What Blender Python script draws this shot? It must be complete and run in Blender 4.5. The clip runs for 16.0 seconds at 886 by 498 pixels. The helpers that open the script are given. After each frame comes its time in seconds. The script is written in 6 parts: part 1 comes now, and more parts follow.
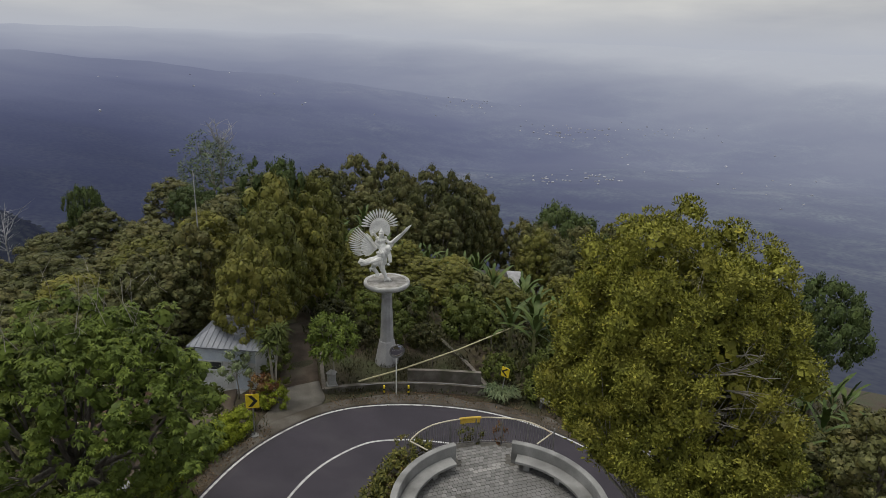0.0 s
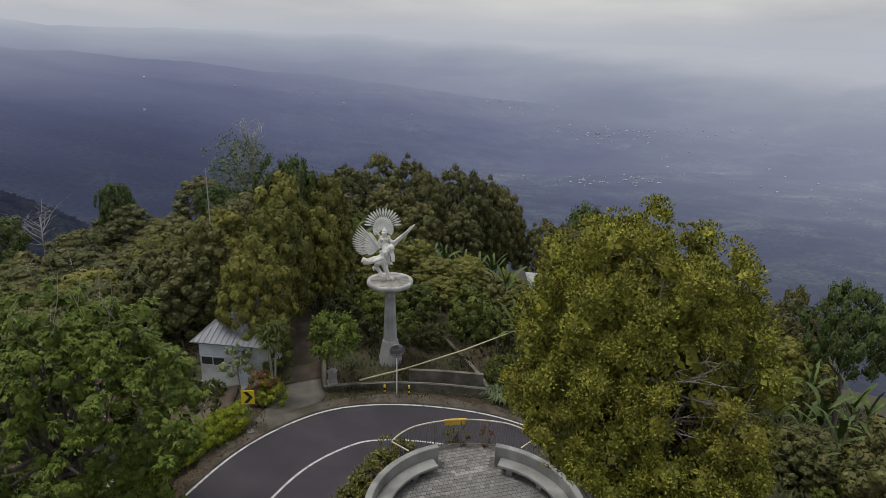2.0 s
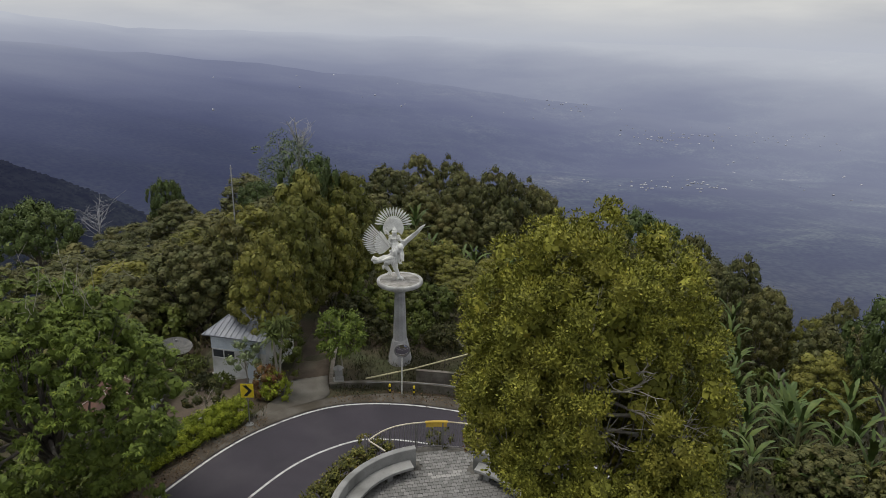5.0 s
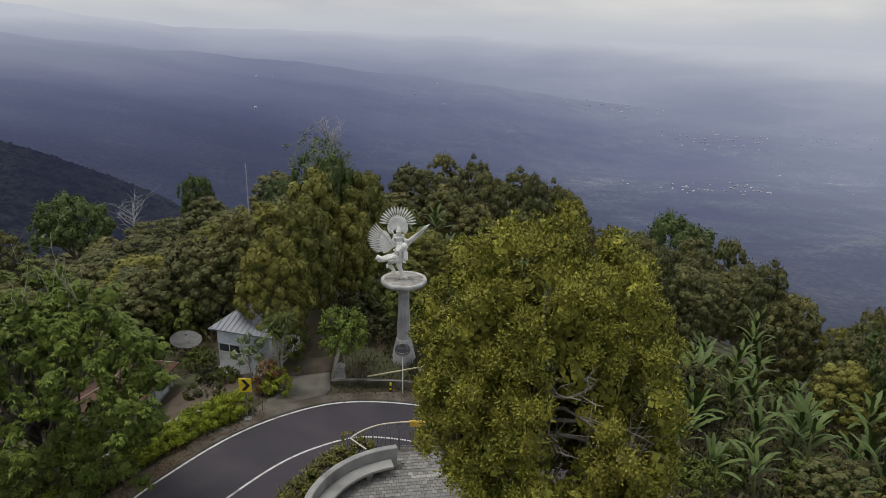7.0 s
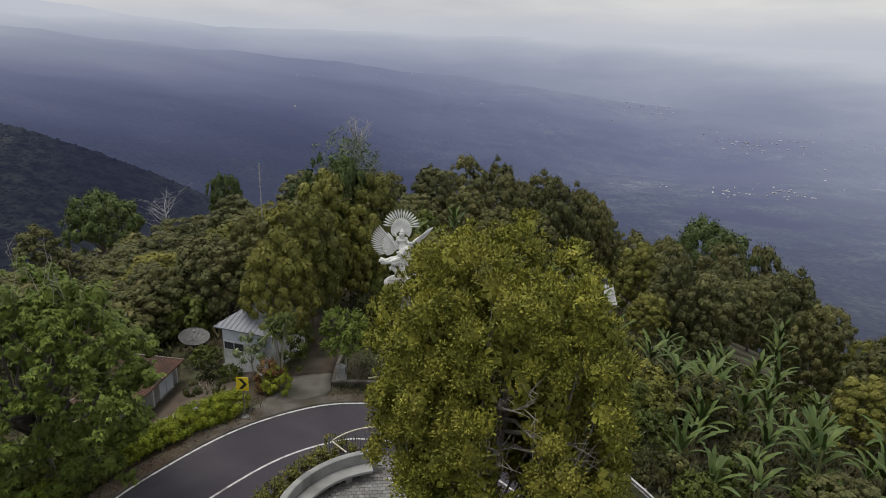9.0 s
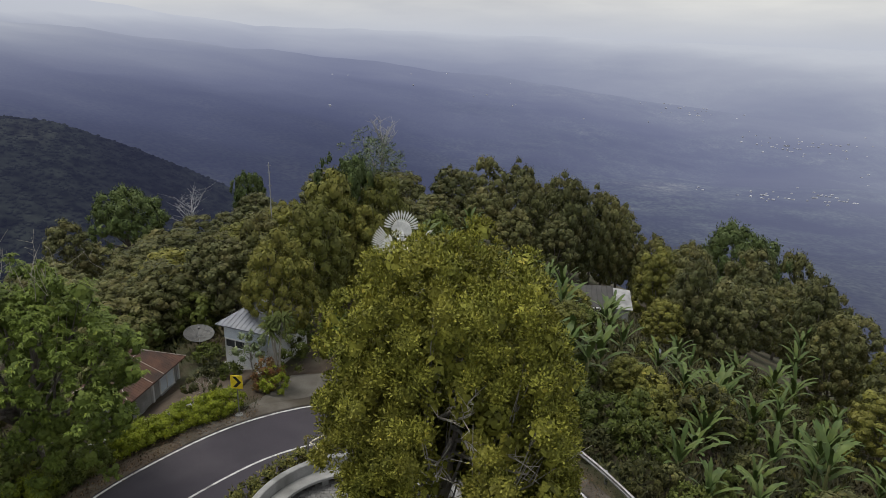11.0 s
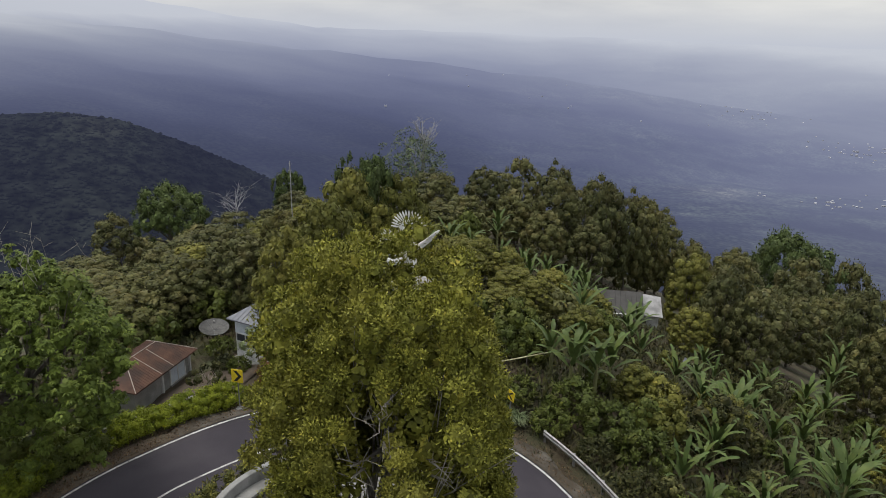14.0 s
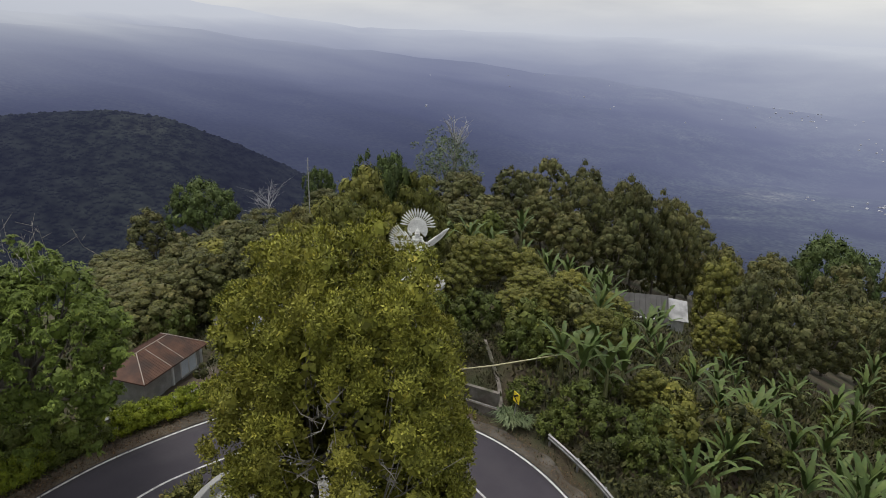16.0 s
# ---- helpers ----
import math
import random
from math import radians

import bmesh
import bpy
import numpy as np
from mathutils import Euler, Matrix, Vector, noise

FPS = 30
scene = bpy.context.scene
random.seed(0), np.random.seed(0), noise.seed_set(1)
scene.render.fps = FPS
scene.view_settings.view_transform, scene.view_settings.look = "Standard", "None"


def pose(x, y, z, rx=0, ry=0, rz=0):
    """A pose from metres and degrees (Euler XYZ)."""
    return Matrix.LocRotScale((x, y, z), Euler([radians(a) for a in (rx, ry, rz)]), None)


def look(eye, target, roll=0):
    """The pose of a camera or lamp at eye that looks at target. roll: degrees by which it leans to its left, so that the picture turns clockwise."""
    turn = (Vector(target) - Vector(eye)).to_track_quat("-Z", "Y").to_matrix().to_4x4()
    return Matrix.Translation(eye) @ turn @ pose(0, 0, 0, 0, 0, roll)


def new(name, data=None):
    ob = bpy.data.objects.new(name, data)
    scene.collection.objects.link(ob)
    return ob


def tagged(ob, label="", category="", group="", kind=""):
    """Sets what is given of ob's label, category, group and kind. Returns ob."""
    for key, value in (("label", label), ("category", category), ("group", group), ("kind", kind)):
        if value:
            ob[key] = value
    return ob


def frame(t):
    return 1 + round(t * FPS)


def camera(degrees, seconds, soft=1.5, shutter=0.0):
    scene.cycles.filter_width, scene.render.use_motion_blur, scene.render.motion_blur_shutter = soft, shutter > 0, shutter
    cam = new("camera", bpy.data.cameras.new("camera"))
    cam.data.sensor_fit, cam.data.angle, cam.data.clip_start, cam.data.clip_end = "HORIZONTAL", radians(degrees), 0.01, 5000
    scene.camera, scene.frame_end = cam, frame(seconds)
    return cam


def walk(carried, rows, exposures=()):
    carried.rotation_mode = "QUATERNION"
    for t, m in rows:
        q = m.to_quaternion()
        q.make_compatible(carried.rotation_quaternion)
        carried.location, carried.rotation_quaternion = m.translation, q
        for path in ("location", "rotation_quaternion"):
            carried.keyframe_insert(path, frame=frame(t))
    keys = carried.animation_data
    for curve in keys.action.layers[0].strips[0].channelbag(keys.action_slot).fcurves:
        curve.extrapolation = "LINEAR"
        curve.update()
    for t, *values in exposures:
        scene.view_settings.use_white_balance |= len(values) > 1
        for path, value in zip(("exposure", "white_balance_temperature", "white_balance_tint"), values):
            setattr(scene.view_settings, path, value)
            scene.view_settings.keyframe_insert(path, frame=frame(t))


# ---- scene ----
cam = camera(65.1, 16.0, soft=0.5)
PATH = [
    (0, (-8.629, -33.085, 17.216), (-7.978, -31.299, 16.592), 1.5),
    (0.5, (-8.204, -33.166, 17.209), (-7.581, -31.371, 16.584), 1.4),
    (1, (-7.792, -33.25, 17.208), (-7.196, -31.446, 16.583), 1.4),
    (1.5, (-7.388, -33.329, 17.188), (-6.814, -31.518, 16.563), 1.3),
    (2, (-6.961, -33.424, 17.165), (-6.408, -31.606, 16.54), 1.3),
    (2.5, (-6.544, -33.512, 17.144), (-6.015, -31.687, 16.52), 1.2),
    (3, (-6.139, -33.601, 17.122), (-5.641, -31.768, 16.498), 1.2),
    (3.5, (-5.735, -33.67, 17.109), (-5.267, -31.828, 16.484), 1.1),
    (4, (-5.336, -33.695, 17.056), (-4.893, -31.847, 16.432), 1.1),
    (6.5, (-3.247, -34.028, 17.119), (-2.934, -32.154, 16.493), 1.2),
    (7, (-2.826, -34.078, 17.129), (-2.538, -32.2, 16.502), 1.2),
    (7.5, (-2.423, -34.119, 17.126), (-2.154, -32.238, 16.5), 1.2),
    (8, (-2.005, -34.157, 17.157), (-1.76, -32.274, 16.531), 1.2),
    (8.5, (-1.58, -34.184, 17.237), (-1.364, -32.297, 16.608), 1.2),
    (9, (-1.153, -34.131, 17.282), (-0.966, -32.241, 16.654), 1.3),
    (11.5, (0.913, -34.037, 17.396), (0.978, -32.14, 16.765), 1.5),
    (12, (1.306, -34.018, 17.388), (1.336, -32.121, 16.758), 1.6),
    (12.5, (1.695, -33.978, 17.374), (1.698, -32.08, 16.744), 1.5),
    (13, (2.071, -33.974, 17.382), (2.056, -32.075, 16.751), 1.4),
    (13.5, (2.472, -33.944, 17.382), (2.437, -32.046, 16.752), 1.4),
    (14, (2.857, -33.883, 17.368), (2.802, -31.985, 16.737), 1.3),
    (14.5, (3.232, -33.812, 17.34), (3.151, -31.917, 16.707), 1.3),
    (15, (3.595, -33.697, 17.279), (3.485, -31.803, 16.647), 1.3),
    (15.5, (3.965, -33.586, 17.235), (3.826, -31.694, 16.602), 1.3),
    (16, (4.367, -33.487, 17.224), (4.201, -31.597, 16.591), 1.2),
]
walk(cam, [(t, look(e, g, r)) for t, e, g, r in PATH], exposures=[(0, -0.16), (4, -0.08), (9, 0.03), (16, 0.16)])


# ---- world and light: a bright overcast afternoon ----
def make_world():
    w = bpy.data.worlds.new("overcast_sky")
    scene.world = w
    w.use_nodes = True
    nt = w.node_tree
    nt.nodes.clear()
    out = nt.nodes.new("ShaderNodeOutputWorld")
    bg = nt.nodes.new("ShaderNodeBackground")
    sky = nt.nodes.new("ShaderNodeTexSky")
    sky.sky_type = "NISHITA"
    sky.sun_disc = False
    sky.sun_elevation = radians(72)
    sky.sun_rotation = radians(288)
    sky.dust_density = 4.0
    scale = nt.nodes.new("ShaderNodeVectorMath")
    scale.operation = "SCALE"
    scale.inputs["Scale"].default_value = 0.07
    tc = nt.nodes.new("ShaderNodeTexCoord")
    mp = nt.nodes.new("ShaderNodeMapping")
    mp.inputs["Scale"].default_value = (1.6, 1.6, 9.0)
    nz = nt.nodes.new("ShaderNodeTexNoise")
    nz.inputs["Scale"].default_value = 2.2
    nz.inputs["Detail"].default_value = 6
    rmp = nt.nodes.new("ShaderNodeValToRGB")
    rmp.color_ramp.elements[0].position, rmp.color_ramp.elements[0].color = 0.32, (0.47, 0.485, 0.52, 1)
    rmp.color_ramp.elements[1].position, rmp.color_ramp.elements[1].color = 0.68, (0.70, 0.70, 0.68, 1)
    mix = nt.nodes.new("ShaderNodeMix")
    mix.data_type = "RGBA"
    mix.inputs[0].default_value = 0.86
    nt.links.new(sky.outputs[0], scale.inputs[0])
    nt.links.new(tc.outputs["Generated"], mp.inputs[0])
    nt.links.new(mp.outputs[0], nz.inputs["Vector"])
    nt.links.new(nz.outputs["Fac"], rmp.inputs[0])
    nt.links.new(scale.outputs[0], mix.inputs[6])
    nt.links.new(rmp.outputs[0], mix.inputs[7])
    sep = nt.nodes.new("ShaderNodeSeparateXYZ")
    nt.links.new(tc.outputs["Generated"], sep.inputs[0])
    up = nt.nodes.new("ShaderNodeMapRange")
    up.inputs["From Min"].default_value, up.inputs["From Max"].default_value = -0.022, 0.03
    nt.links.new(sep.outputs[2], up.inputs["Value"])
    veil = nt.nodes.new("ShaderNodeMix")
    veil.data_type = "RGBA"
    veil.inputs[6].default_value = (0.43, 0.455, 0.515, 1)
    nt.links.new(up.outputs[0], veil.inputs[0])
    nt.links.new(mix.outputs[2], veil.inputs[7])
    # an overcast sky is brighter overhead
    zen = nt.nodes.new("ShaderNodeMapRange")
    zen.inputs["To Min"].default_value, zen.inputs["To Max"].default_value = 1.13, 1.33
    nt.links.new(sep.outputs[2], zen.inputs["Value"])
    gain = nt.nodes.new("ShaderNodeVectorMath")
    gain.operation = "SCALE"
    nt.links.new(veil.outputs[2], gain.inputs[0])
    nt.links.new(zen.outputs[0], gain.inputs["Scale"])
    nt.links.new(gain.outputs[0], bg.inputs[0])
    bg.inputs[1].default_value = SKY_STRENGTH
    nt.links.new(bg.outputs[0], out.inputs[0])


SKY_STRENGTH = 1.0
SUN_STRENGTH = 2.0
make_world()
sun = new("sun", bpy.data.lights.new("sun", "SUN"))
sun.data.energy, sun.data.angle, sun.data.color = SUN_STRENGTH, radians(30), (1.0, 0.96, 0.88)
sun.matrix_world = look((-18, 6, 60), (0, 0, 0))


# ---- materials ----
def nodes_of(name):
    m = bpy.data.materials.new(name)
    m.use_nodes = True
    nt = m.node_tree
    return m, nt, nt.nodes["Principled BSDF"]


def ramp(nt, fac, stops):
    r = nt.nodes.new("ShaderNodeValToRGB")
    e = r.color_ramp.elements
    while len(e) < len(stops):
        e.new(0.5)
    for i, (p, c) in enumerate(stops):
        e[i].position, e[i].color = p, (*c, 1)
    nt.links.new(fac, r.inputs[0])
    return r.outputs[0]


def noise_fac(nt, scale, detail=5, coord="Object", stretch=None):
    tc = nt.nodes.new("ShaderNodeTexCoord")
    n = nt.nodes.new("ShaderNodeTexNoise")
    n.inputs["Scale"].default_value = scale
    n.inputs["Detail"].default_value = detail
    src = tc.outputs[coord]
    if stretch:
        mp = nt.nodes.new("ShaderNodeMapping")
        mp.inputs["Scale"].default_value = stretch
        nt.links.new(src, mp.inputs[0])
        src = mp.outputs[0]
    nt.links.new(src, n.inputs["Vector"])
    return n.outputs["Fac"]


def mixc(nt, fac, a, b, mode="MIX"):
    x = nt.nodes.new("ShaderNodeMix")
    x.data_type, x.blend_type = "RGBA", mode
    for i, v in ((0, fac), (6, a), (7, b)):
        if isinstance(v, (int, float)):
            x.inputs[i].default_value = v
        elif isinstance(v, tuple):
            x.inputs[i].default_value = (*v, 1)
        else:
            nt.links.new(v, x.inputs[i])
    return x.outputs[2]


def add_bump(nt, b, fac, strength, distance=0.02):
    k = nt.nodes.new("ShaderNodeBump")
    k.inputs["Strength"].default_value = strength
    k.inputs["Distance"].default_value = distance
    nt.links.new(fac, k.inputs["Height"])
    nt.links.new(k.outputs[0], b.inputs["Normal"])


def surface(name, c1, c2, scale=3.0, rough=0.8, metal=0.0, fine=40.0, bump=0.3, stain=None, piece=0.0, stretch=None):
    """Two scales of variation: broad patches between c1 and c2, fine grain, and optional stains."""
    m, nt, b = nodes_of(name)
    broad = noise_fac(nt, scale, 6, stretch=stretch)
    col = ramp(nt, broad, [(0.35, c1), (0.65, c2)])
    grain = noise_fac(nt, fine, 3)
    col = mixc(nt, 0.35, col, ramp(nt, grain, [(0.3, (0.55, 0.55, 0.55)), (0.7, (1.25, 1.25, 1.25))]), "MULTIPLY")
    if stain:
        sf = noise_fac(nt, scale * 0.6, 8)
        mask = ramp(nt, sf, [(0.5, (0, 0, 0)), (0.68, (1, 1, 1))])
        col = mixc(nt, mask, col, stain)
    if piece:
        oi = nt.nodes.new("ShaderNodeObjectInfo")
        lo, hi = 1 - piece, 1 + piece
        col = mixc(nt, 1.0, col, ramp(nt, oi.outputs["Random"], [(0, (lo, lo, lo)), (1, (hi, hi, hi))]), "MULTIPLY")
    nt.links.new(col, b.inputs["Base Color"])
    b.inputs["Roughness"].default_value = rough
    b.inputs["Metallic"].default_value = metal
    if bump:
        add_bump(nt, b, grain, bump)
    return m


def foliage(name, dark, mid, light, tint=None, rough=0.55, patch=0.5):
    """Leaves: each leaf its own shade, with broad patches of a second tint through the crown."""
    m, nt, b = nodes_of(name)
    g = nt.nodes.new("ShaderNodeNewGeometry")
    col = ramp(nt, g.outputs["Random Per Island"], [(0.0, dark), (0.5, mid), (0.96, light), (1.0, tuple(v * f for v, f in zip(light, (1.35, 1.15, 1.0))))])
    if tint:
        f = noise_fac(nt, patch, 4)
        mask = ramp(nt, f, [(0.48, (0, 0, 0)), (0.7, (1, 1, 1))])
        col = mixc(nt, mask, col, tint)
    clump = noise_fac(nt, 2.1, 2)
    col = mixc(nt, 1.0, col, ramp(nt, clump, [(0.34, (0.78, 0.81, 0.84)), (0.66, (1.24, 1.21, 1.14))]), "MULTIPLY")
    oi = nt.nodes.new("ShaderNodeObjectInfo")
    col = mixc(nt, 1.0, col, ramp(nt, oi.outputs["Random"], [(0, (0.74, 0.78, 0.79)), (0.5, (1.0, 1.0, 1.0)), (1, (1.20, 1.17, 1.10))]), "MULTIPLY")
    nt.links.new(col, b.inputs["Base Color"])
    b.inputs["Roughness"].default_value = rough
    b.inputs["Specular IOR Level"].default_value = 0.16
    return m


M = {}
M["bark"] = surface("bark", (0.10, 0.085, 0.07), (0.19, 0.17, 0.15), 4, 0.9, fine=30, bump=0.6, stretch=(1, 1, 0.2))
M["pale_bark"] = surface("pale_bark", (0.22, 0.20, 0.17), (0.34, 0.32, 0.28), 4, 0.9, fine=30, bump=0.5, stretch=(1, 1, 0.2))
M["grey_twig"] = surface("grey_twig", (0.30, 0.30, 0.31), (0.42, 0.42, 0.43), 4, 0.9, fine=30, bump=0.3)
M["clove"] = foliage("clove_leaves", (0.092, 0.092, 0.021), (0.130, 0.132, 0.030), (0.172, 0.175, 0.040), (0.134, 0.126, 0.032))
M["dark_clove"] = foliage("dark_clove_leaves", (0.066, 0.069, 0.027), (0.092, 0.097, 0.037), (0.122, 0.128, 0.049), (0.108, 0.094, 0.037))
M["mango"] = foliage("mango_leaves", (0.062, 0.088, 0.016), (0.090, 0.124, 0.023), (0.126, 0.170, 0.031), (0.080, 0.104, 0.021))
M["broad"] = foliage("broad_leaves", (0.048, 0.068, 0.023), (0.068, 0.096, 0.032), (0.090, 0.128, 0.042), (0.068, 0.088, 0.031))
# lightened and greyed: haze over the far feathery tree is in this colour
M["feather"] = foliage("feathery_leaves", (0.096, 0.120, 0.061), (0.133, 0.168, 0.087), (0.174, 0.219, 0.112), (0.136, 0.158, 0.088))
M["big"] = foliage("big_tree_leaves", (0.088, 0.090, 0.014), (0.168, 0.172, 0.025), (0.275, 0.282, 0.052), (0.178, 0.164, 0.030), patch=0.45)
M["hedge"] = foliage("hedge_leaves", (0.132, 0.157, 0.015), (0.184, 0.217, 0.020), (0.239, 0.283, 0.026), (0.153, 0.189, 0.022), patch=0.9)
M["shrub"] = foliage("shrub_leaves", (0.050, 0.064, 0.014), (0.070, 0.088, 0.019), (0.092, 0.116, 0.025), (0.078, 0.082, 0.021), patch=0.8)
M["croton"] = foliage("croton_leaves", (0.05, 0.055, 0.018), (0.09, 0.095, 0.022), (0.17, 0.16, 0.04), (0.10, 0.05, 0.03), patch=1.2)
M["red"] = foliage("red_leaves", (0.11, 0.045, 0.025), (0.17, 0.075, 0.035), (0.20, 0.12, 0.05), (0.10, 0.11, 0.03), patch=1.5)
M["banana"] = foliage("banana_leaf", (0.042, 0.072, 0.023), (0.066, 0.104, 0.032), (0.106, 0.148, 0.050), (0.088, 0.104, 0.030), rough=0.5, patch=0.8)
M["weeds"] = foliage("weeds", (0.023, 0.028, 0.011), (0.041, 0.045, 0.015), (0.065, 0.066, 0.023), (0.046, 0.036, 0.019), patch=0.3)
M["litter"] = foliage("dry_leaves", (0.050, 0.030, 0.018), (0.095, 0.062, 0.036), (0.17, 0.12, 0.07))
M["asphalt"] = surface("asphalt", (0.030, 0.026, 0.035), (0.040, 0.034, 0.045), 0.5, 0.9, fine=60, bump=0.25, stain=(0.048, 0.042, 0.051))
M["line"] = surface("road_paint", (0.44, 0.44, 0.44), (0.56, 0.56, 0.55), 6, 0.7, fine=30, bump=0.1, stain=(0.24, 0.23, 0.23))
M["apron"] = surface("dirty_concrete", (0.052, 0.042, 0.031), (0.115, 0.105, 0.089), 1.0, 0.95, fine=22, bump=0.5, stain=(0.059, 0.049, 0.035))
M["drive"] = surface("worn_pale_concrete", (0.105, 0.096, 0.080), (0.175, 0.163, 0.142), 0.9, 0.95, fine=22, bump=0.4, stain=(0.075, 0.066, 0.052))
M["concrete"] = surface("grey_concrete", (0.197, 0.197, 0.193), (0.285, 0.285, 0.276), 1.4, 0.9, fine=30, bump=0.3, stain=(0.126, 0.126, 0.119))
M["old_wall"] = surface("mossy_wall", (0.10, 0.085, 0.072), (0.17, 0.155, 0.135), 2.2, 0.95, fine=25, bump=0.5, stain=(0.07, 0.07, 0.045))
M["paver"] = surface("concrete_paver", (0.151, 0.148, 0.141), (0.224, 0.220, 0.213), 1.2, 0.9, fine=45, bump=0.25, stain=(0.108, 0.105, 0.094), piece=0.26)
M["paver_light"] = surface("pale_paver", (0.260, 0.253, 0.238), (0.332, 0.325, 0.310), 2.0, 0.9, fine=45, bump=0.25)
M["joint"] = surface("sandy_joint", (0.085, 0.081, 0.072), (0.128, 0.119, 0.106), 8, 0.95, fine=50)
M["column"] = surface("column_plaster", (0.30, 0.30, 0.305), (0.42, 0.42, 0.425), 1.6, 0.8, fine=25, bump=0.3, stain=(0.20, 0.20, 0.205), stretch=(1, 1, 0.35))
M["statue"] = surface("painted_stone", (0.66, 0.66, 0.63), (0.80, 0.80, 0.77), 2.5, 0.75, fine=22, bump=0.5, stain=(0.44, 0.44, 0.42))
M["disc"] = surface("platform_stone", (0.357, 0.357, 0.348), (0.510, 0.510, 0.493), 2.2, 0.8, fine=18, bump=0.5, stain=(0.255, 0.251, 0.238))
M["disc_floor"] = surface("weathered_platform", (0.20, 0.19, 0.17), (0.36, 0.35, 0.33), 3.0, 0.9, fine=16, bump=0.6, stain=(0.13, 0.12, 0.10))
M["yellow"] = surface("sign_yellow", (0.74, 0.56, 0.02), (0.80, 0.62, 0.03), 5, 0.5, fine=30, bump=0.0)
M["black"] = surface("sign_black", (0.012, 0.012, 0.012), (0.022, 0.022, 0.022), 5, 0.5, fine=30, bump=0.0)
M["steel"] = surface("galvanised_steel", (0.220, 0.220, 0.226), (0.286, 0.286, 0.292), 5, 0.5, 0.6, fine=40, bump=0.1, stain=(0.165, 0.154, 0.143))
M["rail_paint"] = surface("cream_rail_paint", (0.52, 0.47, 0.36), (0.62, 0.57, 0.45), 4, 0.6, fine=40, bump=0.15, stain=(0.40, 0.33, 0.22))
M["baluster"] = surface("weathered_bar", (0.13, 0.125, 0.125), (0.23, 0.22, 0.215), 4, 0.7, fine=40, bump=0.1)
M["rail_yellow"] = surface("yellow_rail_paint", (0.52, 0.34, 0.045), (0.62, 0.42, 0.06), 4, 0.6, fine=40, bump=0.15)
M["bamboo"] = surface("pale_bamboo", (0.42, 0.38, 0.22), (0.56, 0.52, 0.33), 4, 0.7, fine=30, bump=0.2)
M["white_wall"] = surface("white_wash", (0.558, 0.567, 0.576), (0.666, 0.675, 0.684), 1.5, 0.85, fine=25, bump=0.2, stain=(0.414, 0.414, 0.405))
M["grey_wall"] = surface("grey_plaster", (0.22, 0.22, 0.215), (0.32, 0.32, 0.31), 1.5, 0.9, fine=25, bump=0.3, stain=(0.20, 0.20, 0.19))
M["blue_roof"] = surface("pale_metal_roof", (0.124, 0.137, 0.164), (0.169, 0.181, 0.208), 1.2, 0.5, 0.3, fine=20, bump=0.1, stain=(0.169, 0.178, 0.198))
M["rust"] = surface("rusted_sheet", (0.060, 0.030, 0.021), (0.112, 0.055, 0.037), 1.4, 0.85, 0.0, fine=20, bump=0.3, stain=(0.045, 0.029, 0.024), piece=0.2)
M["ridge"] = surface("worn_ridge_sheet", (0.33, 0.27, 0.23), (0.45, 0.40, 0.36), 3, 0.7, 0.2, fine=20, bump=0.2)
M["grey_roof"] = surface("grey_roof_sheet", (0.050, 0.048, 0.048), (0.073, 0.071, 0.069), 1.2, 0.8, fine=20, bump=0.3, stain=(0.036, 0.033, 0.031))
M["shutter"] = surface("pale_blue_board", (0.50, 0.56, 0.64), (0.60, 0.66, 0.72), 2, 0.7, fine=25, bump=0.1)
M["glass"] = surface("window_glass", (0.03, 0.035, 0.04), (0.05, 0.055, 0.06), 2, 0.12, fine=10, bump=0.0)
M["mesh_dish"] = surface("dish_mesh", (0.09, 0.09, 0.09), (0.14, 0.14, 0.135), 3, 0.7, 0.3, fine=40, bump=0.2)
M["terracotta"] = surface("terracotta", (0.20, 0.09, 0.05), (0.28, 0.13, 0.08), 4, 0.85, fine=30)


def mirror_material():
    m, nt, b = nodes_of("mirror_glass")
    b.inputs["Base Color"].default_value = (0.62, 0.63, 0.64, 1)
    b.inputs["Metallic"].default_value = 1.0
    b.inputs["Roughness"].default_value = 0.08
    return m


M["mirror"] = mirror_material()


def ground_material():
    m, nt, b = nodes_of("hillside_soil")
    f = noise_fac(nt, 0.35, 8)
    soil = ramp(nt, f, [(0.35, (0.056, 0.038, 0.025)), (0.5, (0.058, 0.050, 0.028)), (0.68, (0.046, 0.058, 0.022))])
    g = noise_fac(nt, 14, 6)
    col = mixc(nt, 0.6, soil, ramp(nt, g, [(0.3, (0.5, 0.5, 0.5)), (0.7, (1.4, 1.4, 1.4))]), "MULTIPLY")
    nt.links.new(col, b.inputs["Base Color"])
    b.inputs["Roughness"].default_value = 1.0
    add_bump(nt, b, g, 0.8, 0.05)
    return m


M["soil"] = ground_material()
M["path_soil"] = surface("dark_damp_soil", (0.052, 0.038, 0.027), (0.095, 0.072, 0.052), 0.9, 0.95, fine=12, bump=0.6, stain=(0.12, 0.104, 0.074))


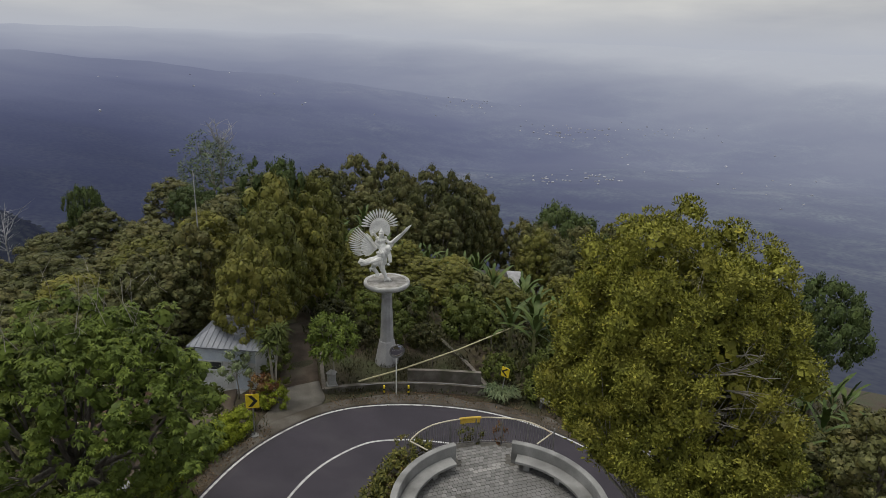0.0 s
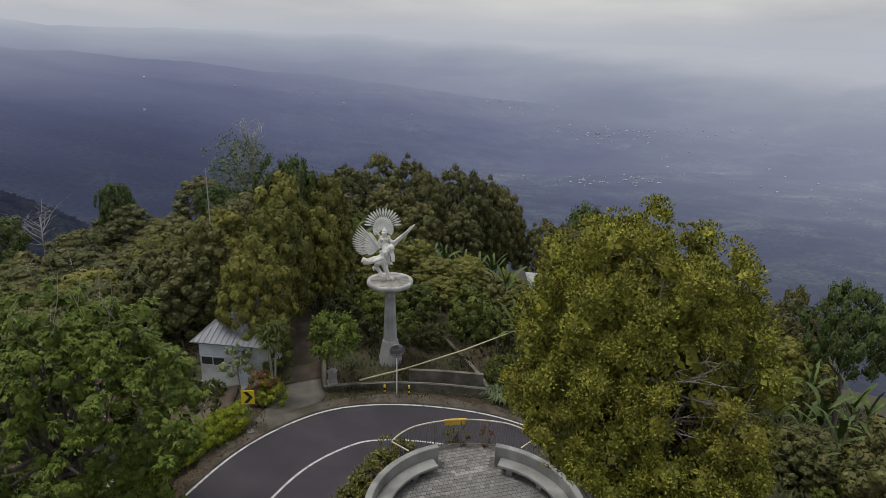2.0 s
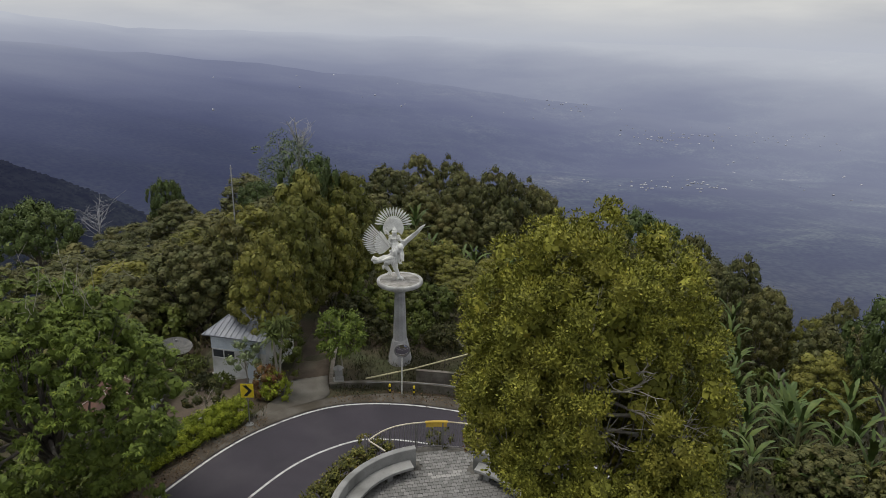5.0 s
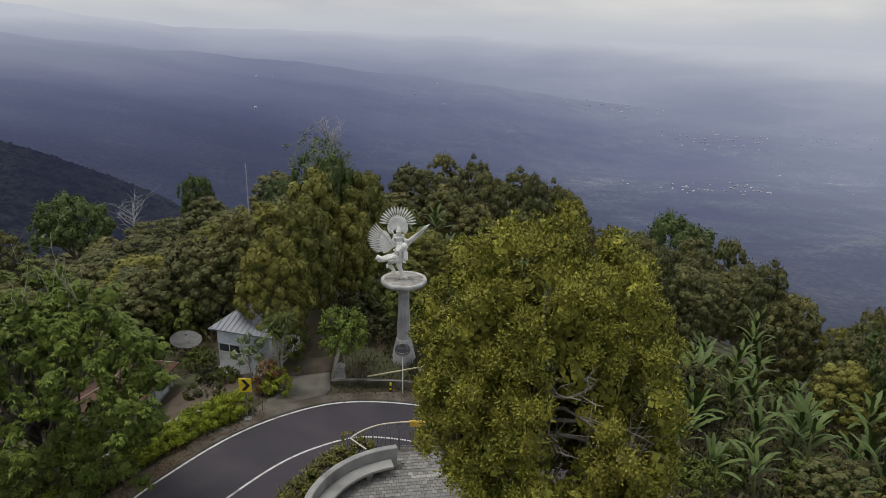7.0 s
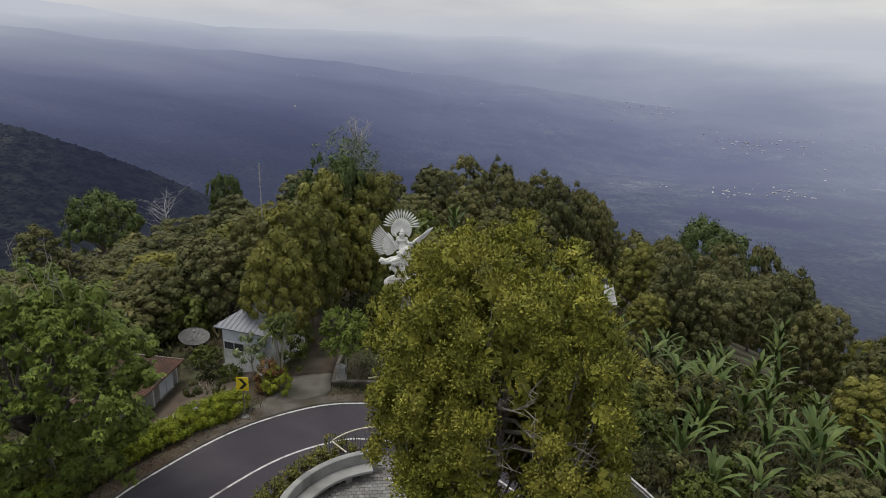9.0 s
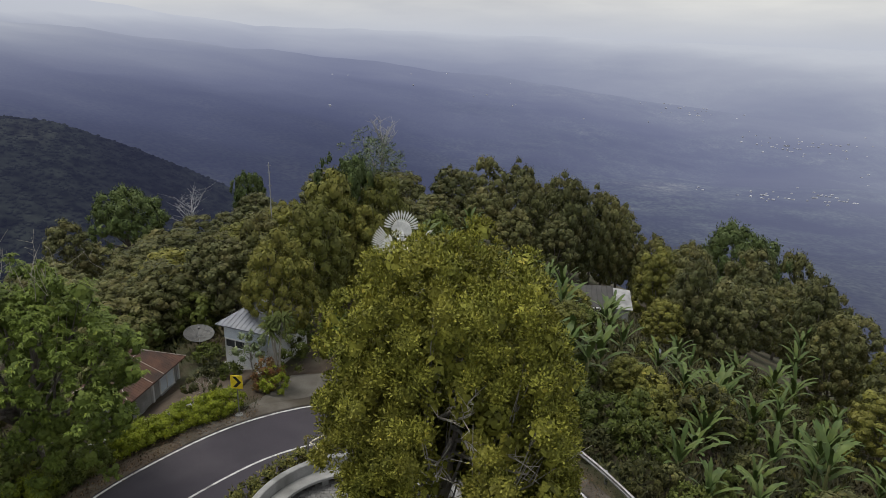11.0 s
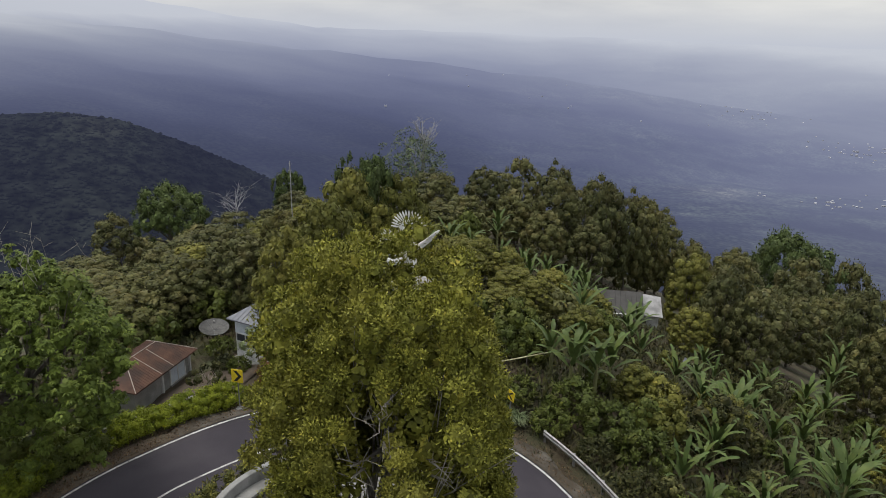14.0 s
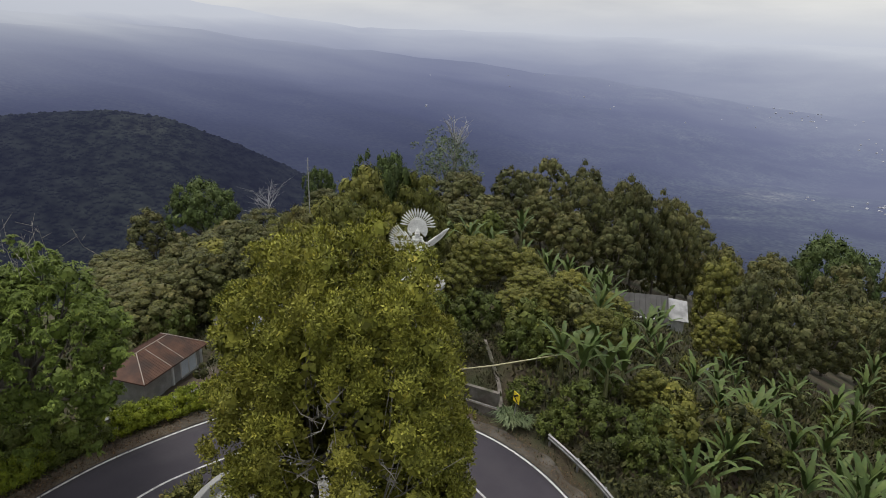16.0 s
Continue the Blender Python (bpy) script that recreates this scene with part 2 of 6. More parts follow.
def distance_material():
    """The far valley as an aerial backdrop: woods and fields, with blue haze painted as emission that grows with
    distance.
    """
    m, nt, b = nodes_of("far_valley_haze")
    geo = nt.nodes.new("ShaderNodeNewGeometry")
    sep = nt.nodes.new("ShaderNodeSeparateXYZ")
    nt.links.new(geo.outputs["Position"], sep.inputs[0])
    ln = nt.nodes.new("ShaderNodeVectorMath")
    ln.operation = "LENGTH"
    nt.links.new(geo.outputs["Position"], ln.inputs[0])

    def math_node(op, a, c):
        n = nt.nodes.new("ShaderNodeMath")
        n.operation = op
        for i, v in enumerate((a, c)):
            if isinstance(v, (int, float)):
                n.inputs[i].default_value = v
            else:
                nt.links.new(v, n.inputs[i])
        return n.outputs[0]

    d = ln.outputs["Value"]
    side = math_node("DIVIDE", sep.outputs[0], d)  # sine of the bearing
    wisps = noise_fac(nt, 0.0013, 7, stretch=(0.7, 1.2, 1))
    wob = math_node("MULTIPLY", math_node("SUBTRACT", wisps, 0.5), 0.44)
    # share of painted haze that glows in place of the land
    air = math_node("SUBTRACT", 1.0, math_node("POWER", 2.718, math_node("DIVIDE", math_node("MAXIMUM", math_node("SUBTRACT", d, 110), 0.0), -HAZE_LENGTH)))
    # the painted haze whitens towards the horizon, with distance and to the right
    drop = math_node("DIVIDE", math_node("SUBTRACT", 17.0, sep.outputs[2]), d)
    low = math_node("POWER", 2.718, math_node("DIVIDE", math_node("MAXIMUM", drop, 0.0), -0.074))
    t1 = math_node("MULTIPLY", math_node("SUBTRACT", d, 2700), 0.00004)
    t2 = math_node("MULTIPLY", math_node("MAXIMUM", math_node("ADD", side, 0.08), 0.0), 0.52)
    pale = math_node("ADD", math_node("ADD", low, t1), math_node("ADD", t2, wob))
    # sunlit fields on the left flank, painted as a paler patch of the haze glow
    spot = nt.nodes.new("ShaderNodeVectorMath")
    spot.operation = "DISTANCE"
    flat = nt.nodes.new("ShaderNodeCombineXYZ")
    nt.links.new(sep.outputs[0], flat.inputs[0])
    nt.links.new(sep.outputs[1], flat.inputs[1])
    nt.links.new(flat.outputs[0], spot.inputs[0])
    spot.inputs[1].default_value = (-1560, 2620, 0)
    sunlit = math_node("MAXIMUM", math_node("SUBTRACT", 1.0, math_node("DIVIDE", spot.outputs["Value"], 420)), 0.0)
    pale = math_node("ADD", pale, math_node("MULTIPLY", sunlit, math_node("MULTIPLY", wisps, 0.26)))
    haze_glow = ramp(nt, pale, HAZE_COLOURS)
    patches = noise_fac(nt, 0.006, 8)
    trees = noise_fac(nt, 0.10, 8)
    woods = ramp(nt, patches, [(0.34, (0.008, 0.009, 0.009)), (0.56, (0.017, 0.020, 0.016)), (0.76, (0.034, 0.036, 0.028))])
    # open fields between the woods on the valley floor, in two sizes of plot
    plots = noise_fac(nt, 0.0022, 9, stretch=(1, 1.6, 1))
    fields = ramp(nt, plots, [(0.40, (0.008, 0.010, 0.012)), (0.50, (0.035, 0.045, 0.036)), (0.62, (0.07, 0.085, 0.065)), (0.74, (0.20, 0.21, 0.17))])
    fields = mixc(nt, 0.7, fields, ramp(nt, noise_fac(nt, 0.016, 6), [(0.36, (0.2, 0.2, 0.2)), (0.64, (1.9, 1.9, 1.8))]), "MULTIPLY")
    floor_mask = nt.nodes.new("ShaderNodeMapRange")
    floor_mask.inputs["From Min"].default_value, floor_mask.inputs["From Max"].default_value = 900, 1700
    nt.links.new(d, floor_mask.inputs["Value"])
    open_side = nt.nodes.new("ShaderNodeMapRange")
    open_side.inputs["From Min"].default_value, open_side.inputs["From Max"].default_value = -0.12, 0.4
    nt.links.new(side, open_side.inputs["Value"])
    land = mixc(nt, math_node("MULTIPLY", floor_mask.outputs[0], open_side.outputs[0]), woods, fields)
    land = mixc(nt, 0.9, land, ramp(nt, trees, [(0.35, (0.25, 0.25, 0.25)), (0.65, (1.7, 1.7, 1.7))]), "MULTIPLY")
    nt.links.new(land, b.inputs["Base Color"])
    b.inputs["Specular IOR Level"].default_value = 0.0
    b.inputs["Roughness"].default_value = 1.0
    # haze imitated by emission mixed over the lit land
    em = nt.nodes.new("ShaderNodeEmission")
    nt.links.new(haze_glow, em.inputs[0])
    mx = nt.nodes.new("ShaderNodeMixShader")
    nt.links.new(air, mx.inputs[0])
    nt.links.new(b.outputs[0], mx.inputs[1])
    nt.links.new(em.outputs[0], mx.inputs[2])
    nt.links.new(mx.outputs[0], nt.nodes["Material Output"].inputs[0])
    return m


# painted haze: its reach in metres and its glow, deep blue to near white
HAZE_LENGTH = 1750.0
HAZE_COLOURS = [(0.0, (0.081, 0.095, 0.179)), (0.15, (0.122, 0.14, 0.249)), (0.32, (0.19, 0.212, 0.334)), (0.56, (0.288, 0.315, 0.427)), (0.82, (0.412, 0.441, 0.531)), (1.0, (0.531, 0.559, 0.627))]
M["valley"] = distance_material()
# house white dulled and blued, so the base colour carries the distance haze
M["hazed_white"] = surface("far_house", (0.24, 0.25, 0.29), (0.50, 0.51, 0.55), 0.05, 0.9, fine=0.2, bump=0)


# ---- building helpers ----
def mesh_from(name, verts, faces, mat, smooth=False):
    me = bpy.data.meshes.new(name)
    me.from_pydata([tuple(v) for v in verts], [], [tuple(f) for f in faces])
    me.materials.append(mat)
    if smooth:
        me.polygons.foreach_set("use_smooth", [True] * len(me.polygons))
    me.update()
    return me


def quads_mesh(name, v, mat):
    """v: (n, 4, 3) corners of n separate quads."""
    n = len(v)
    me = bpy.data.meshes.new(name)
    me.vertices.add(4 * n)
    me.vertices.foreach_set("co", np.ascontiguousarray(v, dtype=np.float32).ravel())
    me.loops.add(4 * n)
    me.loops.foreach_set("vertex_index", np.arange(4 * n, dtype=np.int32))
    me.polygons.add(n)
    me.polygons.foreach_set("loop_start", np.arange(0, 4 * n, 4, dtype=np.int32))
    me.polygons.foreach_set("loop_total", np.full(n, 4, dtype=np.int32))
    me.materials.append(mat)
    me.update(calc_edges=True)
    return me


def finish(name, bm, mat, smooth=False):
    me = bpy.data.meshes.new(name)
    bmesh.ops.recalc_face_normals(bm, faces=bm.faces)
    bm.to_mesh(me)
    bm.free()
    me.materials.append(mat)
    if smooth:
        me.polygons.foreach_set("use_smooth", [True] * len(me.polygons))
    return me


def part(name, bm, mat, parent=None, label="", smooth=False):
    me = bm if isinstance(bm, bpy.types.Mesh) else finish(name, bm, mat, smooth)
    ob = new(name, me)
    ob.parent = parent
    if label:
        tagged(ob, label)
    return ob


def thing(name, x, y, z, label, category, group="", rz=0.0, kind=""):
    ob = new(name)
    ob.empty_display_size = 0.2
    ob.matrix_basis = pose(x, y, z, 0, 0, rz)
    return tagged(ob, label, category, group, kind)


def box(bm, x0, y0, z0, x1, y1, z1, bevel=0.0):
    r = bmesh.ops.create_cube(bm, size=1.0)
    vs = r["verts"]
    bmesh.ops.scale(bm, vec=(x1 - x0, y1 - y0, z1 - z0), verts=vs)
    bmesh.ops.translate(bm, vec=((x0 + x1) / 2, (y0 + y1) / 2, (z0 + z1) / 2), verts=vs)
    if bevel:
        es = list({e for v in vs for e in v.link_edges})
        bmesh.ops.bevel(bm, geom=es, offset=bevel, segments=1, affect="EDGES")
    return vs


def boxbm(*a, bevel=0.0):
    bm = bmesh.new()
    box(bm, *a, bevel=bevel)
    return bm


def lathe(profile, seg=32, bm=None, centre=(0, 0, 0)):
    """Turn (radius, z) pairs about the z axis."""
    bm = bm or bmesh.new()
    cx, cy, cz = centre
    rings = []
    for r, z in profile:
        if r < 1e-5:
            rings.append([bm.verts.new((cx, cy, cz + z))])
        else:
            rings.append([bm.verts.new((cx + r * math.cos(2 * math.pi * i / seg), cy + r * math.sin(2 * math.pi * i / seg), cz + z)) for i in range(seg)])
    for a, b in zip(rings, rings[1:]):
        for i in range(seg):
            j = (i + 1) % seg
            if len(a) == 1 and len(b) > 1:
                bm.faces.new((a[0], b[i], b[j]))
            elif len(b) == 1 and len(a) > 1:
                bm.faces.new((a[i], a[j], b[0]))
            elif len(a) > 1:
                bm.faces.new((a[i], a[j], b[j], b[i]))
    return bm


def tube(pts, radii, seg=8, bm=None, cap=True):
    """A tapered tube along points."""
    bm = bm or bmesh.new()
    pts = [Vector(p) for p in pts]
    if not hasattr(radii, "__len__"):
        radii = [radii] * len(pts)
    rings = []
    for i, p in enumerate(pts):
        d = (pts[min(i + 1, len(pts) - 1)] - pts[max(i - 1, 0)]).normalized()
        a = d.cross(Vector((0, 0, 1)) if abs(d.z) < 0.9 else Vector((1, 0, 0))).normalized()
        b = d.cross(a)
        rings.append([bm.verts.new(p + (a * math.cos(2 * math.pi * k / seg) + b * math.sin(2 * math.pi * k / seg)) * radii[i]) for k in range(seg)])
    for r0, r1 in zip(rings, rings[1:]):
        for k in range(seg):
            bm.faces.new((r0[k], r0[(k + 1) % seg], r1[(k + 1) % seg], r1[k]))
    if cap:
        bm.faces.new(rings[0][::-1])
        bm.faces.new(rings[-1])
    return bm


def blob(bm, c, r, seg=12, rings=8, turn=None):
    vs = bmesh.ops.create_uvsphere(bm, u_segments=seg, v_segments=rings, radius=1.0)["verts"]
    r = r if hasattr(r, "__len__") else (r, r, r)
    bmesh.ops.scale(bm, vec=r, verts=vs)
    if turn:
        bmesh.ops.rotate(bm, cent=(0, 0, 0), matrix=Euler([radians(a) for a in turn]).to_matrix(), verts=vs)
    bmesh.ops.translate(bm, vec=c, verts=vs)


def spline(pts, n):
    """Catmull-Rom through points, n samples at even steps of length."""
    p = np.array(pts, float)
    q = np.vstack([2 * p[0] - p[1], p, 2 * p[-1] - p[-2]])
    out = []
    for i in range(1, len(q) - 2):
        for k in np.linspace(0, 1, 24, endpoint=False):
            a, b, c, d = q[i - 1], q[i], q[i + 1], q[i + 2]
            out.append(0.5 * (2 * b + (c - a) * k + (2 * a - 5 * b + 4 * c - d) * k * k + (3 * b - a - 3 * c + d) * k ** 3))
    out.append(p[-1])
    out = np.array(out)
    s = np.r_[0, np.cumsum(np.linalg.norm(np.diff(out, axis=0), axis=1))]
    t = np.linspace(0, s[-1], n)
    return np.stack([np.interp(t, s, out[:, k]) for k in range(out.shape[1])], 1)


# ---- the lie of the land ----
BEND = (-1.2, -13.1)        # middle of the hairpin
PLAZA = (-0.98, -17.6)      # middle of the raised round plaza
FLOOR = 3.05                # plaza floor
OUTER = [(-13.6, -26), (-12.4, -19), (-11.31, -14.66), (-10.4, -12.0), (-9.38, -10.25), (-8.3, -8.4), (-6.85, -6.62), (-4.9, -5.05),
         (-3.2, -4.18), (-0.89, -4.0), (0.79, -4.2), (2.99, -4.8), (4.65, -5.6), (6.47, -7.15), (7.9, -9.1), (9.2, -11.74),
         (10.0, -14.0), (10.9, -18), (11.8, -26)]


def z_road(x, y):
    x, y = np.asarray(x, float), np.asarray(y, float)
    th = np.degrees(np.arctan2(y - BEND[1], -(x - BEND[0])))
    leg = (BEND[1] - y) * 6.37
    th = np.where(y < BEND[1], np.where(x < BEND[0], -leg, 180 + leg), th)
    return 0.86 - 0.0175 * th


def soft(v, k):
    return k * np.log1p(np.exp(np.clip(v / k, -40, 40)))


def hill(x, y):
    r = np.hypot(x, y)
    return -0.35 - 0.17 * soft(y - 6, 3) - 0.40 * soft(x - 6.5, 2) - 0.30 * soft(-x - 11, 3) - 0.35 * soft(r - 95, 12)


def step(a, b, v):
    k = np.clip((v - a) / (b - a), 0, 1)
    return k * k * (3 - 2 * k)


OUT = spline(OUTER, 220)
for _ in range(30):
    OUT[1:-1] = OUT[1:-1] * 0.5 + (OUT[:-2] + OUT[2:]) * 0.25


def road_gap(x, y):
    """Distance to the outer edge line, positive outside of the bend."""
    shape = np.shape(x)
    q = np.stack([np.ravel(x), np.ravel(y)], 1)
    best = np.full(len(q), 1e9)
    sign = np.ones(len(q))
    tang = np.gradient(OUT, axis=0)
    for (px, py), (tx, ty) in zip(OUT, tang):
        dx, dy = q[:, 0] - px, q[:, 1] - py
        d = np.hypot(dx, dy)
        w = d < best
        best[w] = d[w]
        sign[w] = np.where(-dx[w] * ty + dy[w] * tx > 0, 1, -1)
    return (best * sign).reshape(shape)


def land(x, y):
    """Height of the bare ground."""
    x, y = np.asarray(x, float), np.asarray(y, float)
    gap = road_gap(x, y)
    road = z_road(x, y)
    out = hill(x, y)
    # beyond the legs of the road the bank keeps the road's height and then falls
    south = step(-10, -16, y)
    out = out * (1 - south) + (road - 0.35 * soft(np.abs(x) - 14, 1.5)) * south
    z = road - 0.10 + (out - road + 0.10) * step(1.4, 5.5, gap)
    pl = np.hypot(x - PLAZA[0], y - PLAZA[1])
    z = np.where(gap < -6.3, road - 0.10 + (np.minimum(FLOOR - 0.5, road + 2.6) - road) * step(6.8, 4.4, pl), z)
    return z


def make_ground():
    u = np.linspace(-1, 1, 171)
    xs = 36 * u + 104 * u ** 5
    ys = 36 * u + 104 * u ** 5 + 2.0
    X, Y = np.meshgrid(xs, ys)
    Z = land(X, Y)
    rough = np.array([noise.noise(Vector((a * 0.35, b * 0.35, 0))) for a, b in zip(X.ravel(), Y.ravel())]).reshape(X.shape)
    gap = road_gap(X, Y)
    Z = Z + rough * 0.25 * step(1.6, 6, gap) * 1.0
    n = len(xs)
    idx = np.arange(n * n).reshape(n, n)
    faces = np.stack([idx[:-1, :-1], idx[:-1, 1:], idx[1:, 1:], idx[1:, :-1]], -1).reshape(-1, 4)
    me = mesh_from("ground", np.stack([X, Y, Z], -1).reshape(-1, 3), faces.tolist(), M["soil"], True)
    tagged(new("ground", me), "brown soil hillside with weeds, falling away from the road", "ground", kind="structure")


def make_valley():
    az = np.radians(np.arange(-180, 180.1, 1.0))
    d = np.concatenate([np.linspace(98, 320, 10), np.linspace(340, 800, 24), np.linspace(840, 2900, 44), np.linspace(2950, 4920, 44)])
    A, D = np.meshgrid(az, d)
    deg = np.degrees(A)
    base = np.interp(D, [98, 300, 600, 1000, 1500, 2000, 2900, 3600, 4300, 4920], [-78, -175, -262, -330, -380, -416, -490, -440, -380, -300])

    def ridge(dist, az_tab, dep_tab, front, back):
        top = 17 - dist * np.tan(np.radians(np.interp(deg, az_tab, dep_tab)))
        k = D - dist
        return top - np.where(k < 0, -k * front, k * back) - 0.0006 * k * k * (dist < 1000)

    near = ridge(560, [-90, -45, -37, -32, -28, -24, -19, -15, -10, 40], [8.3, 7.9, 7.6, 7.5, 8.1, 9.7, 12.1, 14.1, 17.5, 26], 0.22, 0.4)
    low = ridge(1700, [-90, -40, -20, 0, 20, 40], [7.5, 7.6, 9.3, 12, 14, 15], 0.03, 0.08)
    mid = ridge(3300, [-90, -40, -30, -12, 5, 12, 22, 40], [-1, -0.3, 0.6, 2.6, 4.3, 4.9, 6.2, 7.5], 0.10, 0.12)
    far = ridge(4850, [-90, -40, -30, -20, -12, 0, 20, 60], [-5, -3.2, -1.7, -0.2, 0.8, 1.0, 1.3, 1.5], 0.2, 0.3)
    town = ridge(2650, [-40, 16, 24, 30, 36, 44, 60], [20, 14.2, 12.3, 11.6, 11.8, 12.4, 14], 0.12, 0.12)
    Z = np.maximum.reduce([base, near, low, mid, far, town])
    X, Y = D * np.sin(A), D * np.cos(A)
    bump = np.array([noise.fractal(Vector((a * 0.004, b * 0.004, 1.7)), 1.0, 2.0, 5) for a, b in zip(X.ravel(), Y.ravel())]).reshape(X.shape)
    Z = Z + bump * np.clip(D * 0.008, 2, 13)
    n, m = X.shape
    idx = np.arange(n * m).reshape(n, m)
    faces = np.stack([idx[:-1, :-1], idx[1:, :-1], idx[1:, 1:], idx[:-1, 1:]], -1).reshape(-1, 4)
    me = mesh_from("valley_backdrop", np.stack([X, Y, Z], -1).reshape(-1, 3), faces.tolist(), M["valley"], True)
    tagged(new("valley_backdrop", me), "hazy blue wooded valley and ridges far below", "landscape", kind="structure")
    return A, D, Z


def ribbon(name, left, right, mat, lift=0.0, zfun=z_road, cross=6, thick=0.0):
    """A surface between two lines of the plan, draped at the road's height."""
    left, right = np.array(left), np.array(right)
    rows = []
    for k in np.linspace(0, 1, cross):
        p = left * (1 - k) + right * k
        rows.append(np.c_[p, zfun(p[:, 0], p[:, 1]) + lift])
    R = np.array(rows)
    c, n = R.shape[:2]
    idx = np.arange(c * n).reshape(c, n)
    faces = np.stack([idx[:-1, :-1], idx[1:, :-1], idx[1:, 1:], idx[:-1, 1:]], -1).reshape(-1, 4).tolist()
    verts = R.reshape(-1, 3)
    if thick:
        low = verts - np.array((0, 0, thick))
        off = len(verts)
        verts = np.vstack([verts, low])
        ring = list(idx[0]) + list(idx[1:, -1]) + list(idx[-1, ::-1][1:]) + list(idx[::-1, 0][1:-1])
        faces += [(ring[i], ring[(i + 1) % len(ring)], ring[(i + 1) % len(ring)] + off, ring[i] + off) for i in range(len(ring))]
    return mesh_from(name, verts, faces, mat, True)


def offset(line, dist):
    t = np.gradient(line, axis=0)
    t /= np.linalg.norm(t, axis=1)[:, None]
    return line + np.c_[-t[:, 1], t[:, 0]] * dist


make_ground()
VA, VD, VZ = make_valley()


def far_woods():
    """Small tree heads over the near dark hill and the slopes below, as one mass."""
    rng = np.random.default_rng(40)
    n = 8000
    az = rng.uniform(-50, -9, n)
    d = rng.uniform(360, 640, n)
    i = np.clip(np.searchsorted(VD[:, 0], d), 1, len(VD) - 1)
    j = np.floor(az + 180).astype(int)
    w = az + 180 - j
    k = (d - VD[i - 1, 0]) / (VD[i, 0] - VD[i - 1, 0])
    z = (VZ[i - 1, j] * (1 - k) + VZ[i, j] * k) * (1 - w) + (VZ[i - 1, j + 1] * (1 - k) + VZ[i, j + 1] * k) * w
    x, y = d * np.sin(np.radians(az)), d * np.cos(np.radians(az))
    r = rng.uniform(1.0, 2.3, n)
    h = rng.uniform(0.5, 1.7, n)
    ring = np.array([(1, 0), (0.3, 0.95), (-0.8, 0.6), (-0.8, -0.6), (0.3, -0.95)])
    v = np.zeros((n, 11, 3))
    for q, (a, b) in enumerate(ring):
        wob = rng.uniform(0.8, 1.2, n)
        v[:, q] = np.stack([x + a * r * wob, y + b * r * wob, z + h * 0.1], 1)
        v[:, 5 + q] = np.stack([x + a * r * 0.75 * wob, y + b * r * 0.75 * wob, z + h * 0.7], 1)
    v[:, 10] = np.stack([x, y, z + h], 1)
    faces = []
    for m in range(n):
        o = 11 * m
        for q in range(5):
            w = (q + 1) % 5
            faces += [(o + q, o + w, o + 5 + w, o + 5 + q), (o + 5 + q, o + 5 + w, o + 10)]
    # takes the valley material, so haze is painted on the tree heads too
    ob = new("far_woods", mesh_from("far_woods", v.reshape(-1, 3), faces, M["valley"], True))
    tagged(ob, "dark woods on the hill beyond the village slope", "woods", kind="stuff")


far_woods()
ROAD_W = 6.15
road = tagged(new("road", ribbon("road", offset(OUT, 0.13), offset(OUT, -ROAD_W - 0.25), M["asphalt"], 0.0, cross=12, thick=0.3)),
              "dark grey asphalt hairpin road with worn surface", "road", kind="structure")
for nm, d0, lab in (("edge_line", 0.0, "white outer edge line painted on the asphalt"), ("centre_line", -3.08, "white centre line painted on the asphalt"),
                    ("edge_line", -ROAD_W, "white inner edge line painted on the asphalt")):
    tagged(new(nm, ribbon(nm, offset(OUT, d0 + 0.052), offset(OUT, d0 - 0.052), M["line"], 0.006, cross=2)), lab, "road marking", kind="structure")
# concrete apron and gutter outside of the bend
a0, a1 = 70, 165
rng = np.random.default_rng(4)
wob = np.interp(np.arange(220), np.arange(0, 220, 5), rng.normal(0, 0.10, 44))[:, None]
edge = OUT + (offset(OUT, 1.0) - OUT) * (0.95 + wob * 1.5)
tagged(new("apron", ribbon("apron", edge[a0:a1], offset(OUT, 0.12)[a0:a1], M["apron"], 0.03, cross=6, thick=0.15)),
       "worn dirty concrete apron along the outside of the bend", "pavement", kind="structure")
tagged(new("verge", ribbon("verge", (OUT + (offset(OUT, 1.0) - OUT) * (1.0 + wob * 1.6))[8:a0 + 1], offset(OUT, 0.12)[8:a0 + 1], M["path_soil"], -0.005, cross=6, thick=0.15)),
       "bare soil verge beside the road with leaf litter", "verge", kind="structure")
tagged(new("verge", ribbon("verge", (OUT + (offset(OUT, 1.0) - OUT) * (1.6 + wob * 1.6))[a0 + 93:212], offset(OUT, 0.12)[a0 + 93:212], M["apron"], -0.005, cross=6, thick=0.15)),
       "gritty grey verge beside the guard rail", "verge", kind="structure")


# ---- driveway and yard of the statue ----
def drape(name, pts_l, pts_r, mat, lift, n=24, cross=5, thick=0.12):
    return ribbon(name, spline(pts_l, n), spline(pts_r, n), mat, lift, zfun=lambda a, b: np.maximum(land(a, b), -9), cross=cross, thick=thick)


tagged(new("driveway", drape("driveway", [(-7.3, -5.6), (-6.6, -4.2), (-5.9, -2.9), (-5.6, -1.6)], [(-3.9, -3.5), (-3.6, -2.9), (-3.6, -2.2), (-3.6, -1.2)], M["drive"], 0.10)),
       "weathered concrete driveway leading off the bend", "driveway", kind="structure")
